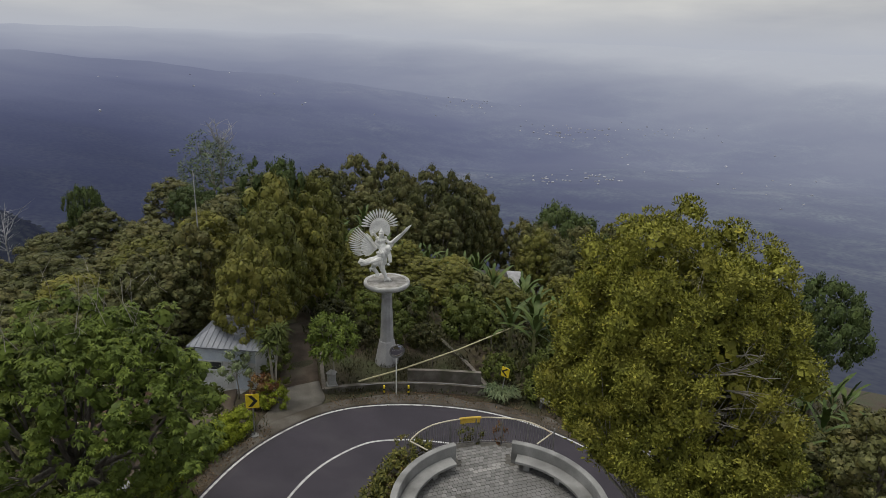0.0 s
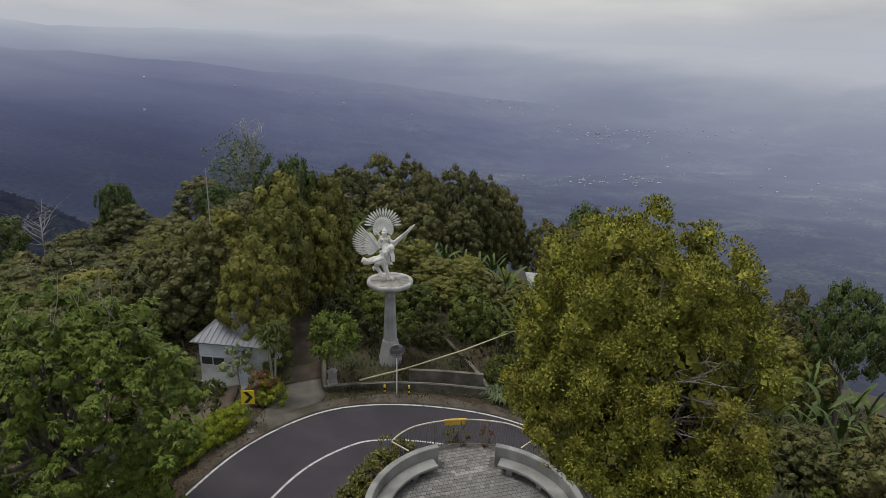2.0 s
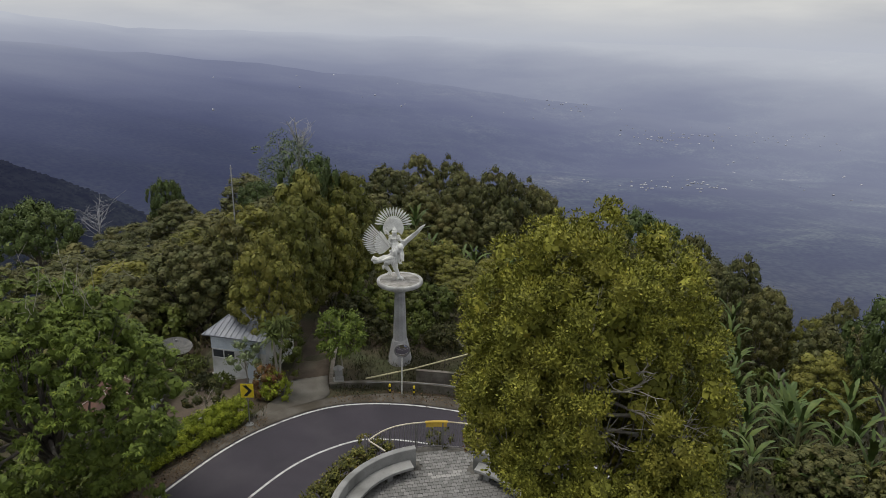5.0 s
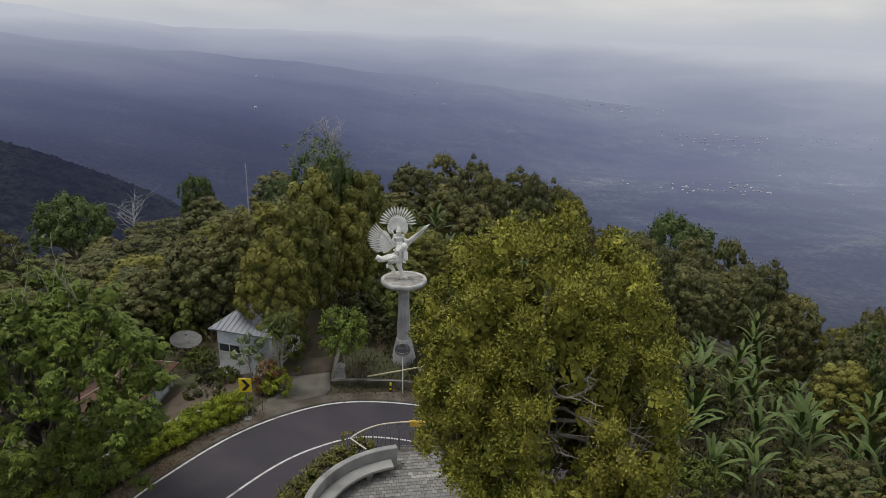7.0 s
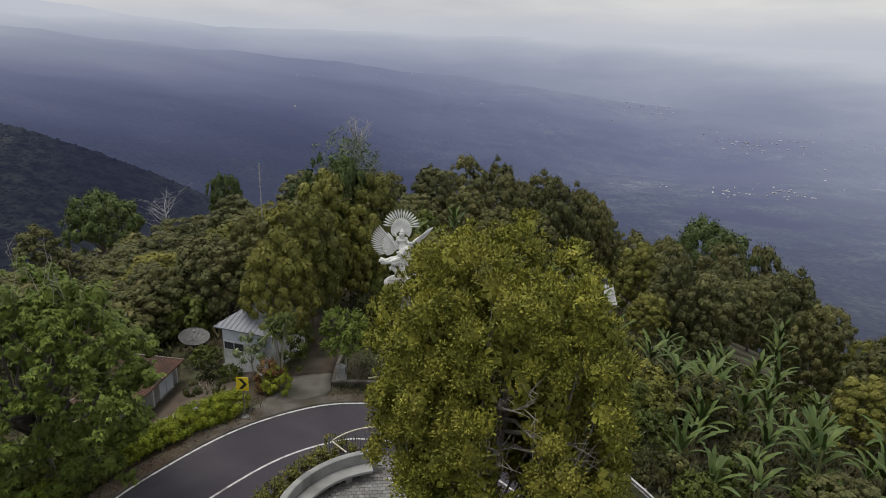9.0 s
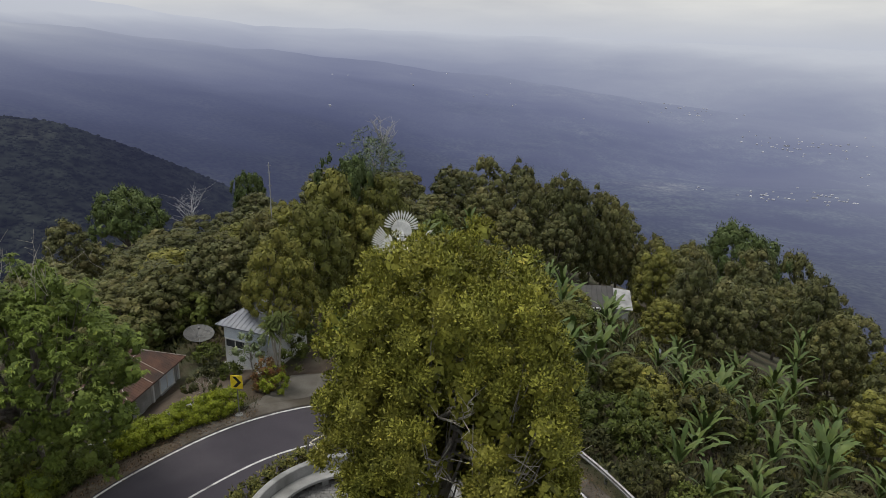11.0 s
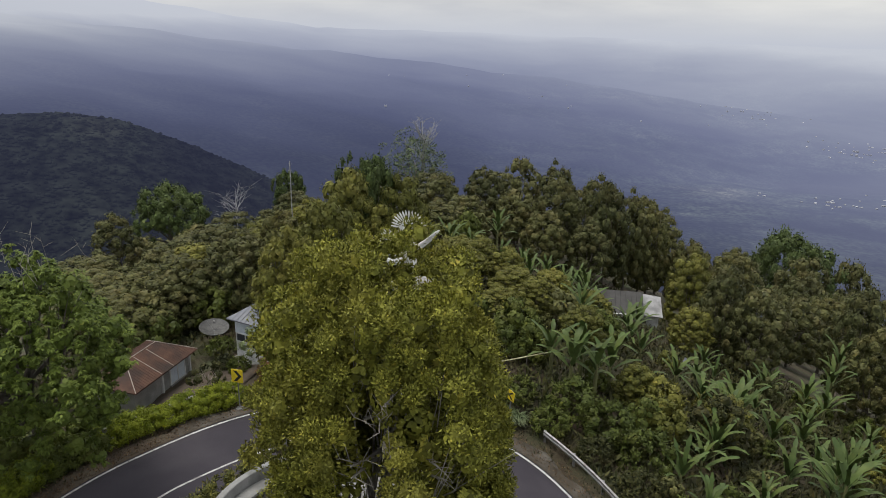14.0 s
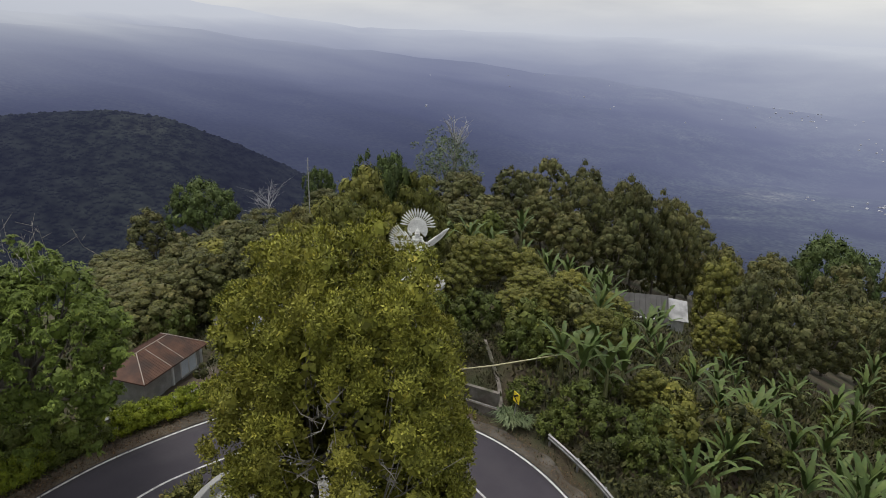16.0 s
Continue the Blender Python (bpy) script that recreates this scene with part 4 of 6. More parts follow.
# the large tree beside the plaza
def make_big_tree():
    rng = np.random.default_rng(5)
    cx, cy, zb, zt = 1.30, -21.35, 6.0, 13.6
    yaw = math.atan2(-0.8, 0.6)
    cz = zb + 2.6
    base_shape = egg(2.90, 2.52, zt - cz - 0.26, 2.1, 0.08, 0.22)
    ca, sa = math.cos(yaw), math.sin(yaw)

    def sh(d):
        e = np.stack([d[:, 0] * ca + d[:, 1] * sa, -d[:, 0] * sa + d[:, 1] * ca, d[:, 2]], 1)
        p = base_shape(e)
        # shoulders stay full almost to the top
        return np.stack([p[:, 0] * ca - p[:, 1] * sa, p[:, 0] * sa + p[:, 1] * ca, p[:, 2]], 1)

    # openings where pale branches show, and a lower edge that rises towards the plaza
    w = unit(np.concatenate([rng.normal(0, 1, (20, 3)) * np.array((1, 1, 0.8)), rng.normal(0, 0.55, (22, 3)) + np.array((0.0, -1.1, 0.5))]))
    holes = sh(w) * 0.93
    size = np.concatenate([rng.uniform(0.28, 0.46, 20), rng.uniform(0.30, 0.54, 22)]) * np.where(holes[:, 2] < 0.2, 0.55, 1.0) * np.where(holes[:, 2] > 3.3, 0.35, 1.0)

    def under(c):
        return c[:, 2] + cz > 7.45 - 0.9 * (c[:, 0] + cx - 0.2)

    def keep(c):
        far = np.min(np.linalg.norm((c[:, None] - holes[None]) * np.array((1, 1, 0.75)), axis=2) / size, axis=1)
        return (far > 1) & under(c)

    def keep_inner(c):
        far = np.min(np.linalg.norm(c[:, None] - holes[None] * 0.9, axis=2) / (size * 1.15), axis=1)
        return (far > 1) & under(c)

    q, c = crown_leaves(rng, (cx, cy, cz), sh, 430, 0.34, 290, 0.080, 0.040, -0.25, core=0.0, shell=0.62, grow=0.20, depth=0.78, tuft=0.9, low=-0.9, bumpy=0.035, dome=0.0, keep=keep)
    fine, cf = crown_leaves(rng, (cx, cy, cz), lambda d: sh(d) * 1.015, 360, 0.16, 60, 0.074, 0.034, -0.35, core=0.0, shell=0, depth=0.88, tuft=1.0, low=-0.9, bumpy=0.035, dome=0.0, keep=keep)
    inner, ci = crown_leaves(rng, (cx, cy, cz), lambda d: sh(d) * 0.70, 240, 0.40, 60, 0.11, 0.055, -0.1, core=0.0, depth=0.8, low=-0.9, dome=0.3, grow=0.19, keep=keep_inner)
    q = np.concatenate([q, fine, inner])
    t = thing("large_tree", 0.45, -21.75, 2.3, "large olive green tree with a dense rounded crown beside the plaza", "tree")
    off = np.array((0.45, -21.75, 2.3))
    part("crown", quads_mesh("crown", q - off, M["big"]), None, t)
    hub = np.array((cx, cy, cz))
    pick = (c[rng.choice(len(c), 46, replace=False)] - hub) * 0.94 + hub - off
    part("trunk", limb_mesh(rng, (0, 0, -0.6), pick, 0.11, M["pale_bark"], 0.42), None, t)
    part("second_trunk", tube([(0.5, -0.1, -0.6), (0.45, 0.1, 2.4), (0.8, 0.3, 5.0), (1.2, 0.5, 7.6)], [0.17, 0.14, 0.11, 0.04], 8), M["pale_bark"], t)
    # pale limbs that fork into twigs at the openings
    for h, r in zip(holes[20::2], size[20::2]):
        if not under(h[None])[0] or h[2] < 0.2:
            continue
        bm = bmesh.new()
        stem = Vector((0.15, 0.1, h[2] * 0.72 - 0.7))
        e = Vector(h) * 0.90
        m1 = stem.lerp(e, 0.55) + Vector(rng.normal(0, 0.10, 3))
        tube([stem, m1, e], [0.055, 0.036, 0.016], 6, bm)
        for k in range(4):
            a = m1.lerp(e, float(rng.uniform(0.1, 1.0)))
            b = Vector(h) * float(rng.uniform(0.86, 0.98)) + Vector(rng.normal(0, r * 0.5, 3))
            n1 = a.lerp(b, 0.5) + Vector(rng.normal(0, 0.05, 3))
            tube([a, n1, b], [0.013, 0.009, 0.004], 4, bm)
            tube([n1, n1 + (b - a) * 0.4 + Vector(rng.normal(0, 0.12, 3))], [0.007, 0.003], 4, bm)
        bmesh.ops.translate(bm, vec=Vector(hub - off), verts=bm.verts)
        part("limb", bm, M["pale_bark"], t, "pale grey limb forking into bare twigs")


make_big_tree()


# the mango tree that overhangs the upper leg of the road: drooping whorls of long leaves
def make_mango():
    rng = np.random.default_rng(8)
    base = np.array((-13.3, -11.2, float(land(-13.3, -11.2))))
    sh = egg(3.6, 3.3, 3.5, 4.0, 0.35)
    c, d, r = lumps(rng, sh, 330, 0.42, 0.66, -0.85, 0.16, 0.22)
    centre = np.array((-12.1, -12.8, 6.0))
    # each bough ends in a cushion of whorls: long leaves radiate from a shoot and hang
    per, shoots = 13, 9
    v = unit(rng.normal(0, 0.7, (len(c) * shoots, 3)) + np.repeat(d, shoots, axis=0) * 0.7 + np.array((0, 0, 0.5)))
    tips = np.repeat(c, shoots, axis=0) + v * (np.repeat(r, shoots) * rng.uniform(0.6, 1.0, len(v)))[:, None]
    p0 = np.repeat(tips, per, axis=0)
    a = rng.uniform(0, 2 * np.pi, len(p0))
    w = unit(np.stack([np.cos(a), np.sin(a), rng.uniform(-0.5, 0.6, len(p0))], 1) + np.repeat(v, per, axis=0) * 0.6)
    L = rng.uniform(0.12, 0.21, len(p0))[:, None]
    W = rng.uniform(0.022, 0.036, len(p0))[:, None]
    side = unit(np.cross(w, np.array((0, 0, 1.0))))
    up = np.cross(side, w)
    q = np.stack([p0, p0 + w * L * 0.5 + side * W + up * 0.02, p0 + w * L - np.array((0, 0, 1)) * L * 0.3, p0 + w * L * 0.5 - side * W + up * 0.02], 1)
    q = np.concatenate([q, shell_quads(rng, c, d, r, 0.55, 0.20)]) + centre
    t = thing("mango_tree", *base, "leafy mango tree with drooping bright green leaves above the road", "tree")
    part("crown", quads_mesh("crown", q - base, M["mango"]), None, t)
    pick = c[rng.choice(len(c), 34, replace=False)] + centre - base
    part("trunk", limb_mesh(rng, (0, 0, -0.4), pick * np.array((0.97, 0.97, 0.98)), 0.22, M["bark"], 0.35), None, t)
    # bare twigs that stand out of the top
    for k in range(14):
        bm = bmesh.new()
        s = np.array((rng.uniform(-1.5, 2.4), rng.uniform(-2.0, 1.5), 4.0)) + centre - base - np.array((0, 0, 0.9))
        e = s + np.array((rng.uniform(-0.5, 0.5), rng.uniform(-0.5, 0.5), rng.uniform(0.8, 1.5)))
        tube([s, (s + e) / 2 + rng.normal(0, 0.08, 3), e], [0.009, 0.006, 0.003], 4, bm)
        for j in range(3):
            f = s + (e - s) * rng.uniform(0.4, 0.9)
            tube([f, f + rng.normal(0, 0.25, 3) + np.array((0, 0, 0.2))], [0.006, 0.003], 4, bm)
        part("bare_twig", bm, M["pale_bark"], t, "leafless grey twig")


make_mango()


# banana plants
def banana_leaf(seed):
    rng = np.random.default_rng(seed)
    n, L = 15, 2.5
    droop = rng.uniform(0.15, 0.85)
    verts, faces = [], []
    for i in range(n):
        k = i / (n - 1)
        ang = radians(80) - droop * 1.7 * k ** 1.5
        if i == 0:
            x, z = 0.0, 0.0
        else:
            x += L / (n - 1) * math.cos(ang)
            z += L / (n - 1) * math.sin(ang)
        w = 0.02 if k < 0.12 else 0.22 * math.sin(math.pi * min(1, 0.10 + 0.86 * (k - 0.1) / 0.9)) ** 0.6
        w *= rng.uniform(0.55, 1.1)
        verts += [(x, -w, z + w * 0.28), (x, 0, z), (x, w, z + w * 0.28)]
    for i in range(n - 1):
        for j in (0, 1):
            a = 3 * i + j
            faces.append((a, a + 1, a + 4, a + 3))
    return mesh_from("leaf", verts, faces, M["banana"], True)


LEAVES = [banana_leaf(60 + i) for i in range(8)]
STEM = finish("stem", lathe([(0.13, -0.4), (0.12, 0.4), (0.09, 1.2), (0.05, 1.75), (0.0, 1.8)], 10), surface("banana_stem", (0.12, 0.13, 0.05), (0.19, 0.19, 0.08), 3, 0.7, fine=20, stretch=(1, 1, 0.2)), True)


def banana(x, y, top, seed, n=9, base=None):
    rng = np.random.default_rng(seed)
    g = float(land(x, y)) if base is None else base
    s = max(0.7, min(1.0, (top - g) / 3.3))
    tall = max(1.0, (top - g - 1.55 * s) / (1.75 * s))
    b = thing("banana_plant", x, y, g, "banana plant with broad arching pale green leaves", "banana plant", "banana plants")
    b.matrix_basis = pose(x, y, g, 0, 0, rng.uniform(0, 360)) @ Matrix.Diagonal((s, s, s, 1))
    st = new("stem", STEM)
    st.parent = b
    st.scale = (1, 1, tall)
    for k in range(n):
        lf = new("leaf", LEAVES[int(rng.integers(0, 8))])
        lf.parent = b
        # the oldest leaves sit lowest on the stem and hang furthest out
        up = min(1.0, 0.35 + 0.9 * (k + 0.5) / n)
        lean = rng.uniform(-6, 14) + 42 * (1 - up)
        sc = rng.uniform(0.62, 1.0)
        lf.matrix_basis = pose(0, 0, 1.55 * tall * (0.55 + 0.45 * up) + 0.02 * k, 0, lean, k * 137.5 + rng.uniform(-15, 15)) @ Matrix.Diagonal((sc, sc, sc, 1))


BANANAS = [(31.5, -3.4, -5.2), (27.0, -9.0, -3.6), (34.9, 19.7, -7.6), (33.0, 17.0, -8.2), (28.5, 9.5, -6.6), (24.8, 10.9, -6.2), (21.7, -4.3, -2.4), (23.2, -2.6, -3.4), (21.2, -5.9, -1.7), (28.3, -4.9, -3.3), (24.4, -7.6, -3.2), (25.6, -5.2, -3.6), (30.6, 0.6, -5.2),
           (8.4, 25.6, -2.4), (13.9, 27.8, -5.0), (6.2, 30.2, 0.2), (16.9, 17.0, -3.6), (21.0, 12.8, -7.0), (28.3, 11.8, -7.3), (25.7, 6.3, -6.5), (21.9, 5.7, -5.0),
           (10.2, -0.6, 1.6), (8.8, -0.9, 2.2), (9.6, 0.6, 1.8), (7.9, 0.4, 2.0), (11.2, 0.6, 1.2), (18.8, 1.4, -2.2), (19.2, 3.2, -3.0), (17.1, 2.4, -2.1), (12.9, -7.4, -0.8), (14.5, -5.5, -1.4), (15.8, -3.6, -1.6),
           (22.4, -1.2, -4.2), (19.7, -3.6, -3.1), (25.0, -0.2, -5.2), (23.5, 2.6, -5.2), (20.2, 8.7, -4.6), (14.9, 12.4, -2.2), (14.6, 7.0, -1.6), (10.9, 15.5, -0.9), (8.5, 20.3, -1.0),
           (3.5, 26.0, -0.6), (11.2, 10.5, 0.3), (12.6, 16.8, -1.2), (28.6, 3.4, -7.6), (27.0, 14.6, -7.8), (17.0, -6.8, -2.4), (1.8, 22.0, 1.6), (-0.6, 17.0, 2.6), (30.5, 7.2, -8.2),
           (26.4, -3.2, -6.0), (21.2, -6.2, -4.2), (16.2, 4.6, -1.9), (31.5, 14.0, -9.2), (10.2, 22.5, -1.8), (6.2, 22.8, -0.9), (23.0, 9.4, -5.6),
           (13.4, -9.6, -0.8), (16.2, -8.8, -1.9), (17.8, 0.6, -2.4), (20.8, 0.8, -3.6), (14.6, 10.0, -2.0), (18.2, 6.6, -3.4), (22.0, -3.8, -4.3), (26.8, 1.6, -6.4), (13.0, 14.4, -2.0), (20.0, -9.8, -3.4), (12.0, 24.8, -3.6)]
for i, (bx, by, bt) in enumerate(BANANAS):
    banana(bx, by, bt + (0.4 if bx > 12 else 0.1), 200 + i, 9 + i % 4)


# shrubs and hedges
def shrub(name, x, y, h, w, mat, seed, label, cat="shrub", leaf=(0.13, 0.06), z=None, dens=1.0, group="", flat=1.0, rz=0.0, wy=None, n_l=26):
    rng = np.random.default_rng(seed)
    g = float(land(x, y)) if z is None else z
    sh = egg(w / 2, (wy or w) / 2, h * 0.55, h * 0.45, 0.15)
    q, c = crown_leaves(rng, (0, 0, h * 0.5), sh, int(n_l * 0.9), min(w, h) * 0.20, int(26 * dens), leaf[0], leaf[1], 0.2, core=0.0, dome=0.3)
    ob = new(name, quads_mesh(name, q, M[mat]))
    ob.matrix_basis = pose(x, y, g - 0.05, 0, 0, rz)
    return tagged(ob, label, cat, group)


def hedge(pts, h, w, mat, seed, label, n=14):
    rng = np.random.default_rng(seed)
    line = spline(pts, n)
    org = np.array((*line[0], float(land(*line[0]))))
    qs = []
    for k, p in enumerate(line):
        hh = h * rng.uniform(0.85, 1.15)
        sh = egg(w / 2 * rng.uniform(0.9, 1.2), w / 2 * rng.uniform(0.9, 1.2), hh * 0.55, hh * 0.45, 0.1)
        q, _ = crown_leaves(rng, (p[0], p[1], float(land(*p)) + hh * 0.48), sh, 14, 0.22, 66, 0.090, 0.045, 0.0, core=0.0, dome=0.2)
        qs.append(q)
    ob = new("hedge", quads_mesh("hedge", np.concatenate(qs) - org, M[mat]))
    ob.location = org
    return tagged(ob, label, "hedge", "roadside hedges")


hedge([(-7.7, -5.3), (-8.4, -6.2), (-9.3, -7.2), (-10.4, -8.7), (-11.2, -10.0)], 0.95, 0.95, "hedge", 71, "clipped yellow-green hedge along the road verge", 14)
hedge([(-12.5, -12.9), (-13.2, -14.6), (-13.6, -16.5)], 0.9, 1.0, "hedge", 72, "yellow-green hedge below the mango tree", 9)
hedge([(-11.5, -10.7), (-12.0, -11.6), (-12.4, -12.6)], 0.95, 1.0, "shrub", 73, "dark leafy shrubs filling the gap in the hedge", 7)
rngs = np.random.default_rng(77)
for k, a in enumerate(np.linspace(112, 196, 9)):
    sx, sy = PLAZA[0] + 3.78 * math.cos(radians(a)), PLAZA[1] + 3.78 * math.sin(radians(a))
    shrub("croton_shrub", sx, sy, float(rngs.uniform(1.0, 1.5)), 1.0, "croton", 300 + k, "dark green and ochre croton shrub below the plaza parapet", "shrub", (0.14, 0.05), 2.45, 1.0, "croton shrubs", n_l=22)
for k, (a, h, mt) in enumerate(((83, 0.62, "croton"), (77, 0.6, "croton"), (66, 0.62, "red"), (115, 0.9, "croton"))):
    sx, sy = PLAZA[0] + 4.35 * math.cos(radians(a)), PLAZA[1] + 4.35 * math.sin(radians(a))
    shrub("railing_shrub", sx, sy, h + 0.7, 0.5, mt, 320 + k, "small shrub growing through the foot of the railing", "shrub", (0.11, 0.05), FLOOR - 0.75, 0.7, "railing shrubs", n_l=14)


# ---- the statue and its column ----
SX, SY = 0.36, 0.10
COL_Z = -0.55


def make_column():
    col = thing("statue_column", SX, SY, COL_Z, "tall grey plaster column with a flared foot and round platform", "column")
    part("foot", lathe([(0.0, -0.3), (0.68, -0.3), (0.66, 0.06), (0.60, 0.35), (0.43, 1.22), (0.40, 1.26), (0.0, 1.26)], 10), M["column"], col)
    part("shaft", lathe([(0.0, 1.25), (0.385, 1.25), (0.37, 1.4), (0.275, 3.95), (0.0, 3.95)], 10), M["column"], col)
    part("capital", lathe([(0.0, 3.94), (0.29, 3.94), (0.31, 4.0), (0.27, 4.08), (0.30, 4.2), (0.42, 4.36), (0.0, 4.36)], 24), M["column"], col)
    part("platform", lathe([(0.0, 4.36), (0.95, 4.36), (1.14, 4.42), (1.21, 4.50), (1.22, 4.60), (1.20, 4.68), (1.14, 4.70), (1.08, 4.66), (0.6, 4.66), (0.3, 4.69), (0.0, 4.70)], 56), M["disc"], col, "round pale stone platform with a raised rim", True)
    part("platform_floor", lathe([(0.0, 4.690), (0.3, 4.699), (0.62, 4.676), (1.02, 4.672), (1.05, 4.655), (0.0, 4.655)], 48), M["disc_floor"], col, "grey weathered floor of the platform")


make_column()


def feather(bm, root, tip, width, up, thick=0.02):
    """One flat rounded feather from root to tip."""
    root, tip = Vector(root), Vector(tip)
    d = tip - root
    L = d.length
    d.normalize()
    side = d.cross(Vector(up)).normalized()
    nrm = side.cross(d)
    prof = [(0, 0.3), (0.3, 0.55), (0.52, 1.0), (0.76, 0.86), (0.93, 0.42), (1.0, 0.04)]
    rows = []
    for k, w in prof:
        c = root + d * L * k - nrm * (0.06 * L * k * k)
        rows.append([bm.verts.new(c + side * width * 0.5 * w), bm.verts.new(c + nrm * thick), bm.verts.new(c - side * width * 0.5 * w), bm.verts.new(c - nrm * thick)])
    for a, b in zip(rows, rows[1:]):
        for i in range(4):
            bm.faces.new((a[i], a[(i + 1) % 4], b[(i + 1) % 4], b[i]))
    bm.faces.new(rows[0][::-1])
    bm.faces.new(rows[-1])


def make_statue():
    bm = bmesh.new()
    # u: to the right across the statue, v: away from the bend; a fan, two wings, two figures as plain rounded forms
    ru = Vector((0.985, -0.17, 0))
    rv = Vector((0.17, 0.985, 0))

    def P(u, v, z):
        return Vector((0, 0, 0)) + ru * u + rv * v + Vector((0, 0, z))

    # standing leg, foot and claws
    tube([P(0.00, 0.0, 0.03), P(-0.06, 0.0, 0.30), P(-0.20, -0.04, 0.62), P(-0.26, 0.0, 0.92), P(-0.34, 0, 1.15)], [0.090, 0.090, 0.134, 0.192, 0.243], 10, bm)
    for du, dv in ((0.26, -0.05), (0.18, -0.2), (-0.14, -0.12), (0.22, 0.12), (-0.15, 0.12)):
        tube([P(0, 0, 0.12), P(du * 0.6, dv * 0.6, 0.09), P(du, dv, 0.02)], [0.077, 0.058, 0.026], 6, bm)
    # raised leg with its claws, tail
    tube([P(-0.40, -0.1, 1.16), P(-0.66, -0.14, 1.02), P(-0.72, -0.12, 0.78), P(-0.48, -0.14, 0.50)], [0.243, 0.205, 0.141, 0.077], 10, bm)
    for du in (-0.16, -0.04, 0.10):
        tube([P(-0.48, -0.14, 0.50), P(-0.48 + du * 0.6, -0.2, 0.44), P(-0.50 + du, -0.24, 0.36)], [0.070, 0.051, 0.019], 6, bm)
    tube([P(-0.45, 0.05, 1.18), P(-0.80, 0.05, 1.14), P(-1.12, 0.05, 1.02), P(-1.36, 0.05, 0.92)], [0.192, 0.179, 0.154, 0.064], 10, bm)
    tube([P(-1.10, 0.05, 1.04), P(-1.36, 0.05, 1.16), P(-1.44, 0.03, 1.02)], [0.128, 0.128, 0.064], 8, bm)
    tube([P(-0.30, -0.2, 1.30), P(-0.62, -0.26, 1.24), P(-0.90, -0.22, 1.10)], [0.128, 0.102, 0.038], 8, bm)
    # lower figure: hips, belly, chest, beaked head, arms
    blob(bm, P(-0.38, 0, 1.20), (0.307, 0.295, 0.254))
    blob(bm, P(-0.24, -0.02, 1.46), (0.271, 0.271, 0.297))
    blob(bm, P(-0.10, -0.06, 1.72), (0.307, 0.271, 0.254))
    blob(bm, P(0.04, -0.18, 1.86), (0.177, 0.189, 0.191))
    tube([P(0.10, -0.22, 1.86), P(0.24, -0.27, 1.80)], [0.096, 0.026], 6, bm)
    tube([P(0.06, -0.12, 1.72), P(0.14, -0.26, 1.44), P(0.16, -0.32, 1.16), P(0.06, -0.32, 1.06)], [0.128, 0.115, 0.090, 0.064], 8, bm)
    for du in (-0.07, 0.02, 0.1):
        tube([P(0.06, -0.32, 1.08), P(0.06 + du, -0.36, 0.98)], [0.045, 0.015], 5, bm)
    tube([P(0.05, 0.10, 1.72), P(0.22, 0.16, 1.86), P(0.36, 0.16, 1.96)], [0.128, 0.102, 0.064], 8, bm)
    # rider: seat, torso, head with tall crown, arms
    blob(bm, P(-0.24, 0.05, 1.92), (0.260, 0.248, 0.191))
    blob(bm, P(-0.26, 0.06, 2.18), (0.224, 0.189, 0.286))
    blob(bm, P(-0.26, 0.0, 2.50), (0.136, 0.142, 0.148))
    lathe([(0.14, 0), (0.155, 0.05), (0.10, 0.12), (0.115, 0.16), (0.06, 0.24), (0.0, 0.36)], 12, bm, P(-0.26, 0.0, 2.56))
    tube([P(-0.10, 0.0, 2.34), P(0.10, -0.08, 2.14), P(0.28, -0.12, 2.18)], [0.096, 0.083, 0.058], 8, bm)
    tube([P(-0.42, 0.0, 2.34), P(-0.56, -0.06, 2.12), P(-0.44, -0.18, 1.98)], [0.096, 0.083, 0.058], 8, bm)
    tube([P(-0.3, -0.12, 1.88), P(-0.24, -0.30, 1.64), P(-0.16, -0.30, 1.40)], [0.141, 0.115, 0.070], 8, bm)
    tube([P(-0.55, -0.05, 2.5), P(-0.70, -0.1, 2.7), P(-0.62, -0.1, 2.86)], [0.064, 0.058, 0.051], 7, bm)
    # sash folds, belt and ornaments as plain raised forms
    for k in range(9):
        a = radians(200 + 20 * k)
        tube([P(-0.30 + 0.27 * math.cos(a), 0.26 * math.sin(a), 1.34), P(-0.34 + 0.33 * math.cos(a), 0.32 * math.sin(a), 1.12), P(-0.36 + 0.34 * math.cos(a), 0.34 * math.sin(a), 0.92 + 0.06 * (k % 2))], [0.05, 0.06, 0.02], 6, bm)
    for k in range(7):
        a = radians(190 + 28 * k)
        blob(bm, P(-0.20 + 0.29 * math.cos(a), 0.27 * math.sin(a), 1.60 + 0.03 * (k % 2)), (0.06, 0.06, 0.06), 8, 6)
        blob(bm, P(-0.25 + 0.24 * math.cos(a), 0.22 * math.sin(a), 2.30), (0.05, 0.05, 0.05), 8, 6)
    for su in (-0.46, -0.06):
        blob(bm, P(su, 0.0, 2.36), (0.11, 0.11, 0.10), 10, 8)
    tube([P(-0.72, -0.12, 0.98), P(-0.86, -0.16, 0.78), P(-0.84, -0.2, 0.62)], [0.09, 0.07, 0.02], 7, bm)
    # great fan behind the rider: an inner plate and separate feathers with gaps
    cu, cz = -0.32, 2.90
    ring = 30
